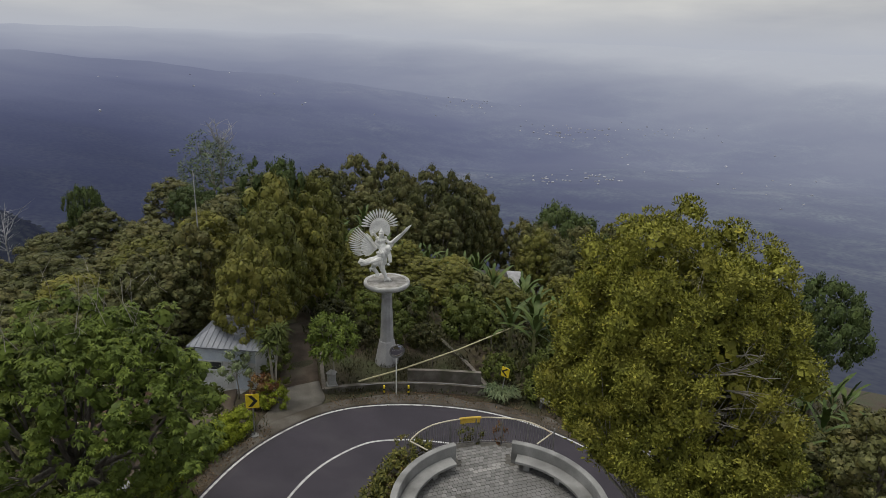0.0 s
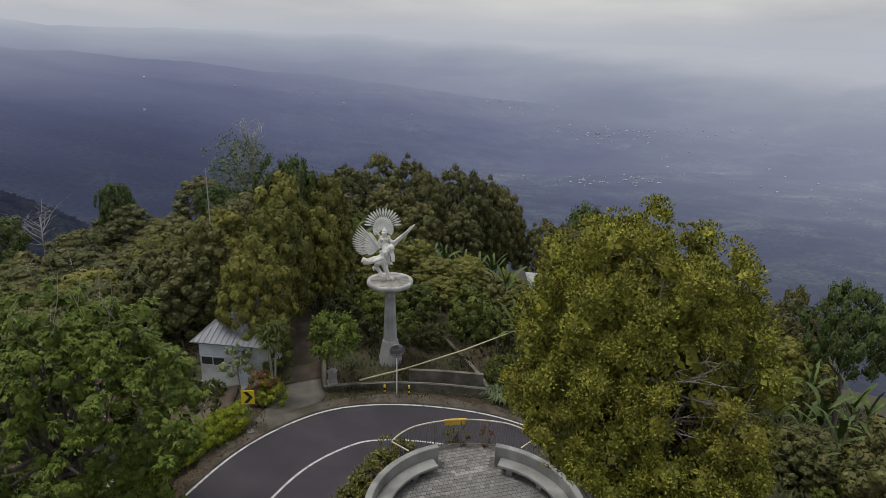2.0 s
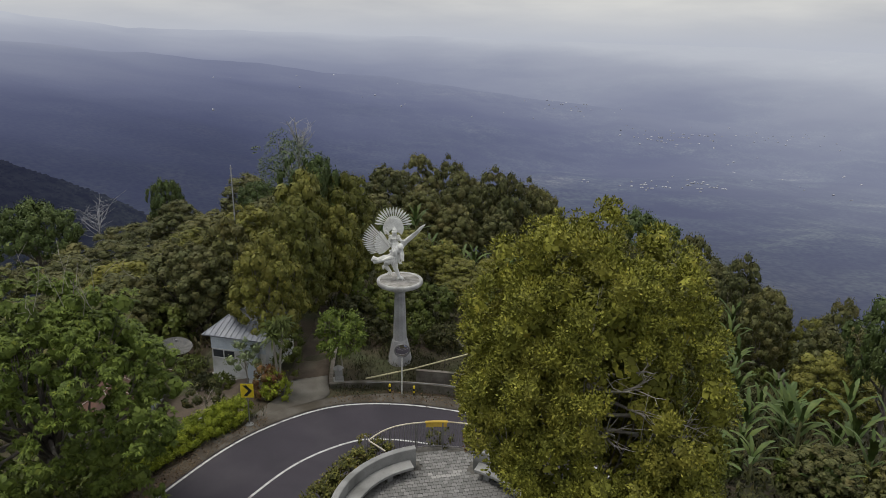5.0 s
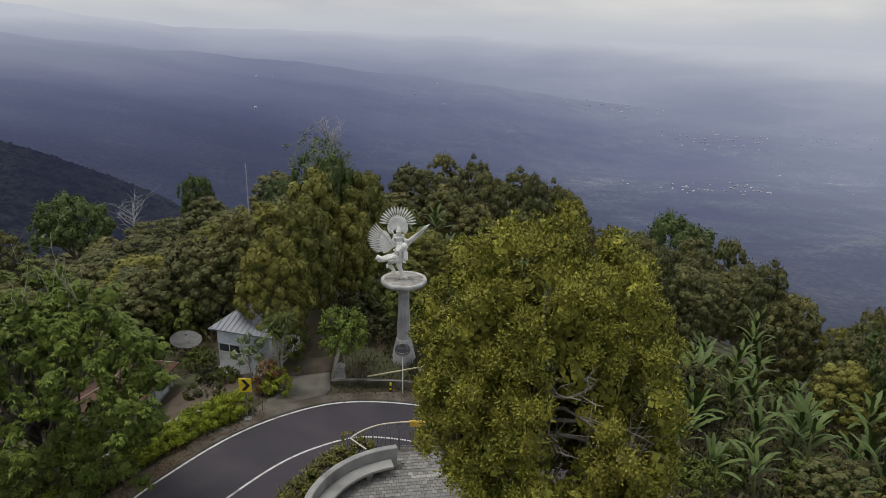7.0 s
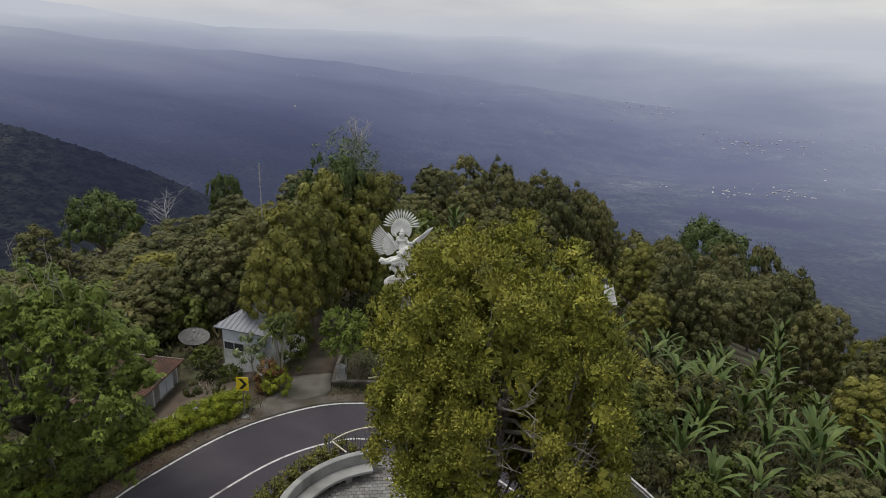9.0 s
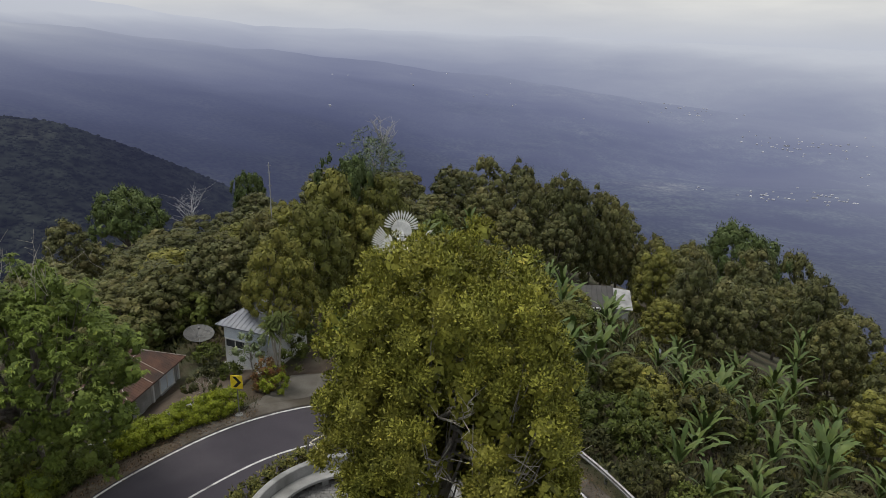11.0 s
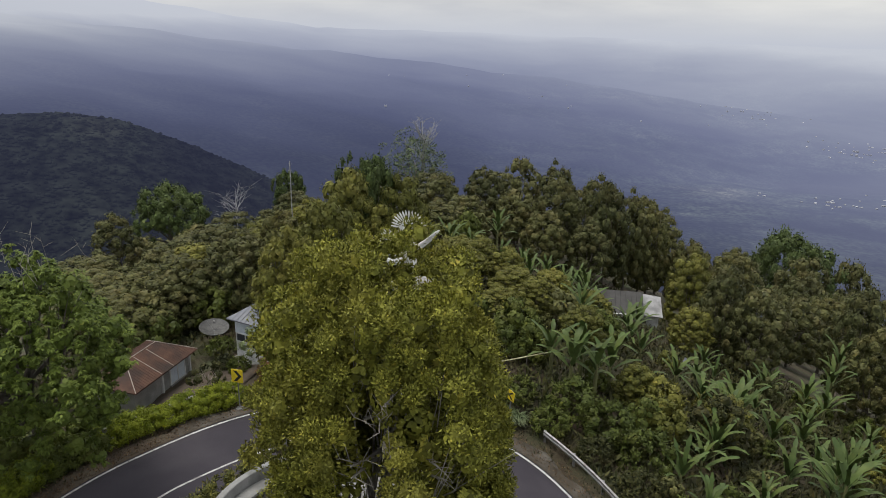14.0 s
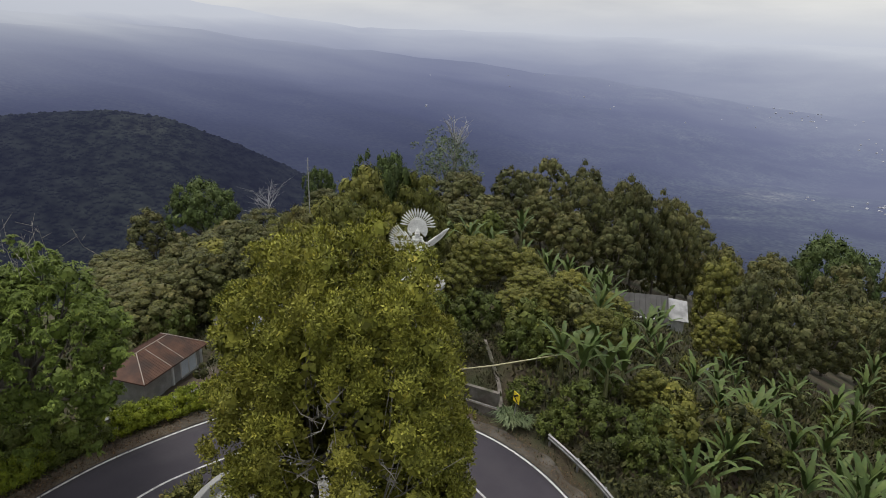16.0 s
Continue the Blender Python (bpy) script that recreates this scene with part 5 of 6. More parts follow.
    for r0, r1, dz, lay, span0, span1 in ((0.0, 0.54, -0.16, 0, -40, 220), (0.30, 0.47, 0.0, 1, -6, 186)):
        for i in range(ring):
            a0, a1 = radians(span0 + (span1 - span0) * i / ring), radians(span0 + (span1 - span0) * (i + 1) / ring)
            c = [P(cu + r * math.cos(a), 0.20 + 0.05 * lay, cz + dz + r * math.sin(a)) for r, a in ((r0, a0), (r1, a0), (r1, a1), (r0, a1))]
            f = [bm.verts.new(p) for p in c]
            g = [bm.verts.new(p + rv * 0.05) for p in c]
            bm.faces.new(f)
            bm.faces.new(g[::-1])
            for k in range(4):
                bm.faces.new((f[k], f[(k + 1) % 4], g[(k + 1) % 4], g[k]))
    for i in range(17):
        a = radians(4 + 172 * i / 16)
        feather(bm, P(cu + 0.44 * math.cos(a), 0.26, cz + 0.44 * math.sin(a)), P(cu + 0.97 * math.cos(a), 0.26, cz + 0.97 * math.sin(a)), 0.108, -rv, 0.02)
    # left wing: long feathers that fan out to the side
    wu, wz = -0.50, 1.74
    sh = P(wu, 0.15, wz)
    for i in range(15):
        k = i / 14
        a = radians(130 + 74 * k)
        L = 1.56 - 0.10 * k - 0.62 * max(0.0, k - 0.45) ** 1.1
        feather(bm, P(wu + 0.62 * math.cos(a), 0.22, wz + 0.62 * math.sin(a)), P(wu + L * math.cos(a), 0.26 + 0.1 * k, wz + L * math.sin(a)), 0.086, -rv, 0.018)
    for i in range(11):
        k = i / 10
        a = radians(122 + 92 * k)
        L = 1.0 - 0.26 * k
        feather(bm, sh, P(wu + L * math.cos(a), 0.18, wz + L * math.sin(a)), 0.20, -rv, 0.03)
    tube([sh, P(wu - 0.36, 0.18, wz + 0.46), P(wu - 0.66, 0.2, wz + 0.86)], [0.10, 0.07, 0.03], 8, bm)
    # right wing: spread up and forward, its feathers one behind another
    sr = P(0.16, 0.10, 1.98)
    span = (ru * 0.74 + Vector((0, 0, 0.70))).normalized()
    back = (rv * 0.80 + ru * 0.36 - Vector((0, 0, 0.48))).normalized()
    tube([sr - span * 0.2, sr + span * 0.4, sr + span * 0.8], [0.10, 0.07, 0.03], 8, bm)
    for i in range(13):
        k = i / 12
        root = sr + span * (0.05 + 0.80 * k)
        dirn = (back * (1 - 0.72 * k) + span * (0.28 + 0.72 * k)).normalized()
        feather(bm, root, root + dirn * (0.50 + 0.20 * k), 0.15, ru.cross(Vector((0, 0, 1))) + ru * 0.3, 0.02)
    me = finish("statue", bm, M["statue"], False)
    ob = new("statue", me)
    ob.location = (SX - 0.02, SY, COL_Z + 4.68)
    tagged(ob, "white painted stone statue of a winged figure carrying a rider", "statue")


make_statue()


# ---- signs, mirror, bollards ----
def chevron_sign(x, y, z, face, mirror_arrow, post_h, label, lean=0.0, sx=0.56, sz=0.66):
    s = thing("chevron_sign", x, y, z, label, "road sign", "chevron signs", rz=face)
    part("post", tube([(0, 0.03, -0.3), (0, 0.03, post_h)], 0.028, 8), M["steel"], s)
    part("footing", lathe([(0, -0.2), (0.20, -0.2), (0.18, 0.06), (0.0, 0.07)], 14), M["concrete"], s)
    board = part("board", boxbm(-sx / 2, -0.012, post_h - sz, sx / 2, 0.012, post_h, bevel=0.004), M["yellow"], s, "yellow board")
    bm = bmesh.new()
    k = -1 if mirror_arrow else 1
    zc, hh, t = post_h - sz / 2, sz * 0.40, sx * 0.30
    pts = [(-0.18, hh), (-0.18 + t, hh), (0.22, 0), (-0.18 + t, -hh), (-0.18, -hh), (0.22 - t, 0)]
    f = [bm.verts.new((k * a, -0.016, zc + b)) for a, b in pts]
    g = [bm.verts.new((k * a, -0.012, zc + b)) for a, b in pts]
    for a, b, c, d in ((0, 1, 2, 5), (5, 2, 3, 4)):
        bm.faces.new((f[a], f[b], f[c], f[d]))
    for i in range(6):
        bm.faces.new((f[i], f[(i + 1) % 6], g[(i + 1) % 6], g[i]))
    part("chevron_mark", bm, M["black"], board, "black chevron arrow")
    part("clamp", boxbm(-0.05, 0.012, post_h - 0.2, 0.05, 0.065, post_h - 0.15), M["steel"], s)
    part("clamp", boxbm(-0.05, 0.012, post_h - 0.52, 0.05, 0.065, post_h - 0.47), M["steel"], s)
    if lean:
        s.matrix_basis = s.matrix_basis @ pose(0, 0, 0, 0, lean, 0)
    return s


chevron_sign(-7.2, -6.05, 0.0, -10, False, 2.04, "yellow and black chevron road sign on a grey steel post")
chevron_sign(5.35, -4.15, -1.15, -52, True, 1.62, "yellow and black chevron road sign leaning among grass", 7, 0.44, 0.54)


def convex_mirror(x, y, z):
    s = thing("traffic_mirror", x, y, z, "round convex traffic mirror on a thin white pole", "traffic mirror", rz=-4)
    part("pole", tube([(0, 0.04, -0.3), (0, 0.04, 2.55)], 0.032, 8), M["statue"], s)
    bm = bmesh.new()
    lathe([(0.0, 0.06), (0.12, 0.055), (0.24, 0.035), (0.33, 0.0)], 36, bm)
    face = part("mirror_face", bm, M["mirror"], s, "curved mirror glass", True)
    rim = bmesh.new()
    lathe([(0.325, 0.0), (0.345, 0.03), (0.385, 0.03), (0.39, 0.0), (0.37, -0.05), (0.2, -0.09), (0, -0.1)], 36, rim)
    back = part("rim", rim, M["steel"], s, "grey metal rim")
    for ob in (face, back):
        ob.matrix_basis = pose(0, -0.10, 2.42, 97, 0, 0)
    part("bracket", boxbm(-0.03, -0.06, 2.38, 0.03, 0.05, 2.46), M["steel"], s)


convex_mirror(0.02, -3.0, -0.83)


def bollard(x, y, z):
    s = thing("bollard", x, y, z, "short yellow and black striped kerb bollard", "bollard", "kerb bollards")
    for k in range(4):
        part("band", lathe([(0, 0.12 * k), (0.055, 0.12 * k), (0.055, 0.12 * k + 0.12), (0, 0.12 * k + 0.12)], 12), M["yellow" if k % 2 else "black"], s, "yellow band" if k % 2 else "black band")
    part("cap", lathe([(0.055, 0.479), (0.045, 0.51), (0, 0.52)], 12), M["yellow"], s)


bollard(-0.58, -2.85, -0.86)
bollard(0.60, -3.2, -0.88)


# ---- low walls of the yard, pedestal, pole ----
def wall_run(pts, h, w, mat, label, name="yard_wall", sink=0.6):
    """A low wall along plan points with given base heights."""
    line = spline(pts, 26)
    t = np.gradient(line[:, :2], axis=0)
    t /= np.linalg.norm(t, axis=1)[:, None]
    nrm = np.c_[-t[:, 1], t[:, 0]]
    bm = bmesh.new()
    cols = []
    for p, q in zip(line, nrm):
        prof = [(-w / 2, -sink), (-w / 2, h - 0.05), (-w / 2 - 0.03, h - 0.05), (-w / 2 - 0.03, h), (w / 2 + 0.03, h), (w / 2 + 0.03, h - 0.05), (w / 2, h - 0.05), (w / 2, -sink)]
        cols.append([bm.verts.new((p[0] + q[0] * a, p[1] + q[1] * a, p[2] + b)) for a, b in prof])
    for a, b in zip(cols, cols[1:]):
        for k in range(8):
            bm.faces.new((a[k], a[(k + 1) % 8], b[(k + 1) % 8], b[k]))
    bm.faces.new(cols[0])
    bm.faces.new(cols[-1][::-1])
    ob = new(name, finish(name, bm, mat))
    return tagged(ob, label, "wall", "yard walls")


wall_run([(-3.5, -2.35, -0.72), (-2.6, -2.25, -0.78), (-1.6, -2.30, -0.82), (0.2, -2.55, -0.90), (2.2, -2.95, -1.05), (4.7, -3.75, -1.25)], 0.42, 0.16, M["old_wall"], "low mossy grey wall in front of the statue yard")
wall_run([(4.75, -3.55, -1.15), (4.6, -1.5, -1.0), (4.2, 0.6, -0.8), (3.7, 2.8, -0.6)], 0.32, 0.14, M["old_wall"], "low brown wall along the side of the yard")
wall_run([(-3.5, -2.25, -0.7), (-3.3, -0.5, -0.5), (-3.0, 1.5, -0.45)], 0.30, 0.14, M["old_wall"], "low wall between the path and the yard")


wall_run([(0.9, -2.05, -0.80), (2.6, -2.45, -0.90), (4.65, -3.05, -1.05)], 0.72, 0.15, M["old_wall"], "dark grey wall behind the low front wall")
pipe = thing("water_pipe", -1.7, -2.45, -0.42, "thin white water pipe lying on the low yard wall", "pipe")
part("pipe", tube([(0, 0, 0.05), (1.0, -0.08, 0.02), (2.2, -0.22, -0.02), (3.9, -0.55, -0.16), (6.3, -1.30, -0.36)], 0.020, 6), M["concrete"], pipe)


def pedestal(x, y, z):
    s = thing("stone_pedestal", x, y, z, "small weathered grey stone pedestal at the yard corner", "pedestal")
    part("plinth", boxbm(-0.26, -0.26, -0.3, 0.26, 0.26, 0.14, bevel=0.015), M["grey_wall"], s)
    part("block", boxbm(-0.19, -0.19, 0.14, 0.19, 0.19, 0.72, bevel=0.02), M["grey_wall"], s)
    part("top", lathe([(0, 0.72), (0.30, 0.72), (0.24, 0.80), (0.16, 0.86), (0.0, 0.90)], 4), M["grey_wall"], s)


pedestal(-3.08, -2.0, -0.42)
pole = thing("bamboo_pole", -1.7, -1.95, -0.42, "long pale bamboo pole slung low across the yard", "pole")
pp = [Vector((0, 0, 0)), Vector((2.6, 0.62, 0.02)), Vector((6.0, 1.45, 0.25)), Vector((9.7, 2.35, 0.72))]
part("pole", tube(pp, [0.045, 0.042, 0.038, 0.034], 8), M["bamboo"], pole)
for k, (a, b) in enumerate(((0.12, 0), (0.45, 0), (0.85, 0))):
    c = pp[0].lerp(pp[3], a)
    z = float(land(-1.7 + c.x, -1.95 + c.y)) + 0.42
    part("prop", tube([(c.x, c.y, z - 0.3), (c.x, c.y, max(c.z - 0.03, z + 0.1))], 0.03, 6), M["bark"], pole)


# ---- small yard plants ----
def small_tree(name, x, y, top, w, seed, mat, label, zbase=None, stem_r=0.035, leaf=(0.20, 0.075), nl=34, per=42):
    g = float(land(x, y)) if zbase is None else zbase
    rng = np.random.default_rng(seed)
    h = top - g
    sh = egg(w / 2, w / 2, h * 0.30, h * 0.26, 0.1)
    q, c = crown_leaves(rng, (0, 0, h * 0.66), sh, nl, 0.26, per, leaf[0], leaf[1], 0.5, core=0.08)
    t = thing(name, x, y, g, label, "small tree")
    part("crown", quads_mesh("crown", q, M[mat]), None, t)
    part("trunk", limb_mesh(rng, (0, 0, -0.2), c[:8], stem_r, M["pale_bark"], 0.5, 5), None, t)


small_tree("yard_tree", -2.9, -1.5, 3.25, 2.3, 90, "mango", "small bright green tree standing by the stone pedestal")
small_tree("yard_tree", -7.6, -1.6, 2.1, 1.3, 91, "feather", "small thin grey-green tree in front of the white house", leaf=(0.16, 0.05), nl=11, per=26)
small_tree("bare_shrub_tree", -9.2, -4.4, 1.2, 1.7, 92, "weeds", "half bare grey twiggy shrub in the house yard", leaf=(0.07, 0.03), nl=16, per=20)


def dracaena(x, y, z, h, seed):
    rng = np.random.default_rng(seed)
    t = thing("dracaena", x, y, z, "tall dracaena with tufts of long strap leaves", "plant")
    bm = bmesh.new()
    heads = []
    for k in range(3):
        a = k * 2.1
        e = Vector((0.35 * math.cos(a), 0.35 * math.sin(a), h - 0.7 - 0.25 * k))
        tube([(0, 0, -0.2), (e.x * 0.4, e.y * 0.4, h * 0.45), e], [0.07, 0.055, 0.04], 7, bm)
        heads.append(e)
    part("stem", bm, M["pale_bark"], t)
    qs = []
    for e in heads:
        n = 90
        a = rng.uniform(0, 2 * np.pi, n)
        up = rng.uniform(-0.5, 1.2, n)
        w = unit(np.stack([np.cos(a), np.sin(a), up], 1))
        L = rng.uniform(0.55, 0.85, n)[:, None]
        side = unit(np.cross(w, np.array((0, 0, 1.0)))) * 0.04
        p0 = np.array(e)[None, :] + rng.normal(0, 0.05, (n, 3)) + np.array((0, 0, 0.1))
        m1 = p0 + w * L * 0.55
        tip = p0 + w * L + np.array((0, 0, -0.22))
        qs += [np.stack([p0 - side * 0.5, p0 + side * 0.5, m1 + side, m1 - side], 1), np.stack([m1 - side, m1 + side, tip + side * 0.1, tip - side * 0.1], 1)]
    part("foliage", quads_mesh("foliage", np.concatenate(qs), M["shrub"]), None, t)


dracaena(-6.0, -2.9, -0.35, 4.3, 95)
shrub("red_shrub", -6.55, -2.9, 1.5, 1.3, "red", 401, "reddish croton shrub beside the driveway", "shrub", (0.13, 0.06))
shrub("green_shrub", -6.1, -3.3, 1.3, 1.2, "hedge", 402, "rounded yellow-green shrub at the driveway corner", "shrub", (0.11, 0.055))
shrub("green_shrub", -5.6, -0.6, 2.4, 1.3, "shrub", 403, "tall leafy shrub along the earth path", "shrub", (0.14, 0.06), wy=2.6)
shrub("green_shrub", -5.6, 1.8, 2.2, 1.4, "shrub", 404, "leafy shrub along the earth path", "shrub", (0.14, 0.06), wy=2.4)
for k, (x, y, h, w, mt, lab) in enumerate([
        (1.6, 2.4, 1.4, 2.0, "shrub", "leafy shrub behind the statue column"), (-0.9, 2.6, 1.2, 1.8, "weeds", "scrubby bush behind the statue column"), (2.9, 1.2, 1.2, 1.6, "weeds", "rough weedy bush in the yard"),
        (5.8, 2.0, 1.7, 2.2, "shrub", "dense green shrub beyond the yard wall"), (5.9, -2.4, 1.1, 1.7, "shrub", "green shrub beside the yard wall"), (6.2, 3.4, 2.6, 2.6, "shrub", "dense shrub on the slope"),
        (3.0, 5.2, 2.2, 2.6, "shrub", "broad green shrub behind the yard"), (0.6, 5.6, 1.8, 2.4, "shrub", "broad green shrub behind the yard"), (-1.6, 5.2, 1.7, 2.2, "weeds", "brownish bush behind the yard"),
        (7.4, -4.6, 1.2, 1.6, "shrub", "low shrub behind the guard rail"), (8.6, -3.4, 1.9, 2.2, "shrub", "leafy shrub behind the guard rail"), (10.2, -4.6, 1.8, 2.2, "shrub", "leafy shrub on the bank"), (9.2, -6.4, 1.0, 1.5, "weeds", "weedy bush behind the guard rail"),
        (11.6, -6.4, 2.0, 2.2, "shrub", "leafy shrub on the bank below the road"), (10.9, -8.8, 1.2, 1.8, "weeds", "weedy bush on the bank below the road"), (12.4, -10.4, 1.4, 2.0, "shrub", "green shrub on the bank below the road"),
        (7.0, 2.2, 1.6, 2.2, "shrub", "dense green shrub on the slope"), (13.2, -2.6, 2.2, 2.2, "clove", "yellow-green bush among the banana plants"), (13.6, -0.6, 2.4, 2.4, "clove", "yellow-green bush among the banana plants"),
        (16.4, -2.2, 3.4, 2.4, "weeds", "dry brown-green bush among the banana plants"), (-10.7, 1.4, 0.8, 1.4, "shrub", "low shrub by the satellite dish"), (-12.6, 5.8, 2.4, 2.6, "shrub", "shrub behind the satellite dish"),
        (-15.2, 2.6, 2.6, 2.8, "shrub", "shrub behind the rusty roof"), (-14.4, -7.6, 2.6, 3.0, "shrub", "dark shrub beside the lower house"), (-15.4, -10.2, 2.8, 3.4, "shrub", "dark shrub under the mango tree"),
        (-8.9, -1.0, 0.6, 1.1, "shrub", "leafy shrub in front of the white house"), (-9.8, -0.6, 0.6, 1.0, "weeds", "twiggy grey-green bush in the house yard"), (-12.9, -8.8, 1.2, 1.6, "shrub", "dark shrub behind the hedge"), (-14.0, -12.4, 2.0, 2.8, "shrub", "dark shrub under the mango tree")]):
    shrub("bush", x, y, h, w, mt, 410 + k, lab, "bush", (0.17, 0.075), group="hillside bushes", n_l=34)


def bush_fill():
    """Copies of three bushes over the open slopes among the banana plants and at the feet of the groves."""
    rng = np.random.default_rng(640)
    base = []
    for k, (mt, lab) in enumerate((("shrub", "leafy green bush on the slope among banana plants"), ("dark_clove", "dull olive bush on the slope among banana plants"), ("clove", "yellow-green bush on the slope among banana plants"))):
        base.append(shrub("bush", 20.0 + 2 * k, -8.0, 2.2, 2.4, mt, 650 + k, lab, "bush", (0.17, 0.07), group="hillside bushes", n_l=28, dens=0.5))
    for k in range(100):
        if k % 5 < 3:
            x, y = rng.uniform(8, 38), rng.uniform(-13, 20)
        elif k % 5 == 3:
            x, y = rng.uniform(-24, -12), rng.uniform(-4, 26)
        else:
            x, y = rng.uniform(-6, 16), rng.uniform(7, 30)
        if float(road_gap(np.array([x]), np.array([y]))[0]) < 2.6 or (9 < x < 24 and 11 < y < 31) or (-15 < x < -9 and -7 < y < 5.5):
            continue
        src = base[int(rng.choice([0, 0, 1, 1, 2]))]
        ob = src.copy()
        scene.collection.objects.link(ob)
        s = rng.uniform(0.4, 0.75) if k % 5 < 3 else rng.uniform(0.7, 1.4)
        ob.matrix_basis = pose(x, y, float(land(x, y)) - 0.1, 0, 0, rng.uniform(0, 360)) @ Matrix.Diagonal((s, s, s * rng.uniform(0.8, 1.3), 1))


bush_fill()


def strap_clump(x, y, z, h, seed, n=160):
    rng = np.random.default_rng(seed)
    a = rng.uniform(0, 2 * np.pi, n)
    w = unit(np.stack([np.cos(a), np.sin(a), rng.uniform(0.5, 2.5, n)], 1))
    L = rng.uniform(0.6, 1.0, n)[:, None] * h
    side = unit(np.cross(w, np.array((0, 0, 1.0)))) * 0.022
    p0 = np.c_[rng.normal(0, 0.12, (n, 2)), np.zeros(n) - 0.05]
    m1 = p0 + w * L * 0.6
    tip = m1 + unit(w * np.array((1, 1, -0.3))) * L * 0.5
    q = np.concatenate([np.stack([p0 - side, p0 + side, m1 + side, m1 - side], 1), np.stack([m1 - side, m1 + side, tip + side * 0.1, tip - side * 0.1], 1)])
    ob = new("lemongrass_clump", quads_mesh("lemongrass_clump", q, M["feather"]))
    ob.location = (x, y, z)
    tagged(ob, "clump of long grey-green grass under the road sign", "grass clump", "grass clumps")


strap_clump(5.2, -4.3, -1.2, 1.0, 501)
strap_clump(5.8, -4.1, -1.3, 1.0, 502)
strap_clump(5.0, -3.7, -1.15, 0.9, 503)


# ---- guard rail down the lower leg ----
def guard_rail():
    line = np.array([(7.0, -5.4), (7.7, -6.3), (8.6, -7.6), (9.5, -9.2), (10.4, -11.2), (11.2, -13.6)])
    line = spline(line, 30)
    z = z_road(line[:, 0], line[:, 1])
    g = thing("guard_rail", line[0][0], line[0][1], float(z[0]), "grey steel guard rail on short posts", "guard rail")
    o = np.array((*line[0], z[0]))
    t = np.gradient(line, axis=0)
    t /= np.linalg.norm(t, axis=1)[:, None]
    nrm = np.c_[-t[:, 1], t[:, 0]]
    bm = bmesh.new()
    prof = [(0.0, 0.62), (-0.06, 0.58), (-0.06, 0.52), (0.0, 0.47), (-0.06, 0.42), (-0.06, 0.36), (0.0, 0.32)]
    cols = []
    for p, q, zz in zip(line, nrm, z):
        f = [bm.verts.new((p[0] + q[0] * a - o[0], p[1] + q[1] * a - o[1], zz + b - o[2])) for a, b in prof]
        r = [bm.verts.new((p[0] + q[0] * (a + 0.012) - o[0], p[1] + q[1] * (a + 0.012) - o[1], zz + b - o[2])) for a, b in prof[::-1]]
        cols.append(f + r)
    for a, b in zip(cols, cols[1:]):
        for k in range(len(a)):
            bm.faces.new((a[k], a[(k + 1) % len(a)], b[(k + 1) % len(a)], b[k]))
    bm.faces.new(cols[0])
    bm.faces.new(cols[-1][::-1])
    part("beam", bm, M["steel"], g, "corrugated steel beam")
    for k in range(0, 30, 6):
        p, q = line[k] + nrm[k] * 0.07, z[k]
        part("post", boxbm(p[0] - o[0] - 0.05, p[1] - o[1] - 0.05, q - o[2] - 0.5, p[0] - o[0] + 0.05, p[1] - o[1] + 0.05, q - o[2] + 0.58), M["steel"], g)


guard_rail()


# ---- houses ----
def hip_roof(bm, x0, y0, x1, y1, z0, z1, rx0, rx1, thick=0.06):
    """Four slopes up to a ridge along x from rx0 to rx1."""
    ym = (y0 + y1) / 2
    def layer(dz):
        return [bm.verts.new(p) for p in ((x0, y0, z0 + dz), (x1, y0, z0 + dz), (x1, y1, z0 + dz), (x0, y1, z0 + dz), (rx0, ym, z1 + dz), (rx1, ym, z1 + dz))]
    a, b = layer(0), layer(-thick)
    for q in ((0, 1, 5, 4), (1, 2, 5), (2, 3, 4, 5), (3, 0, 4)):
        bm.faces.new([a[i] for i in q])
        bm.faces.new([b[i] for i in q[::-1]])
    for i in range(4):
        j = (i + 1) % 4
        bm.faces.new((a[i], a[j], b[j], b[i]))


def window(parent, cx, y, z, w, h, out=-1, mat="glass"):
    fr = bmesh.new()
    t = 0.06
    for a in ((cx - w / 2 - t, z - t, cx + w / 2 + t, z), (cx - w / 2 - t, z + h, cx + w / 2 + t, z + h + t), (cx - w / 2 - t, z, cx - w / 2, z + h), (cx + w / 2, z, cx + w / 2 + t, z + h), (cx - 0.02, z, cx + 0.02, z + h)):
        box(fr, a[0], min(y, y + out * 0.05), a[1], a[2], max(y, y + out * 0.05), a[3])
    f = part("window", fr, M["white_wall"], parent, "white window frame")
    part("pane", boxbm(cx - w / 2, y + out * 0.012, z, cx + w / 2, y + out * 0.02, z + h), M[mat], f)


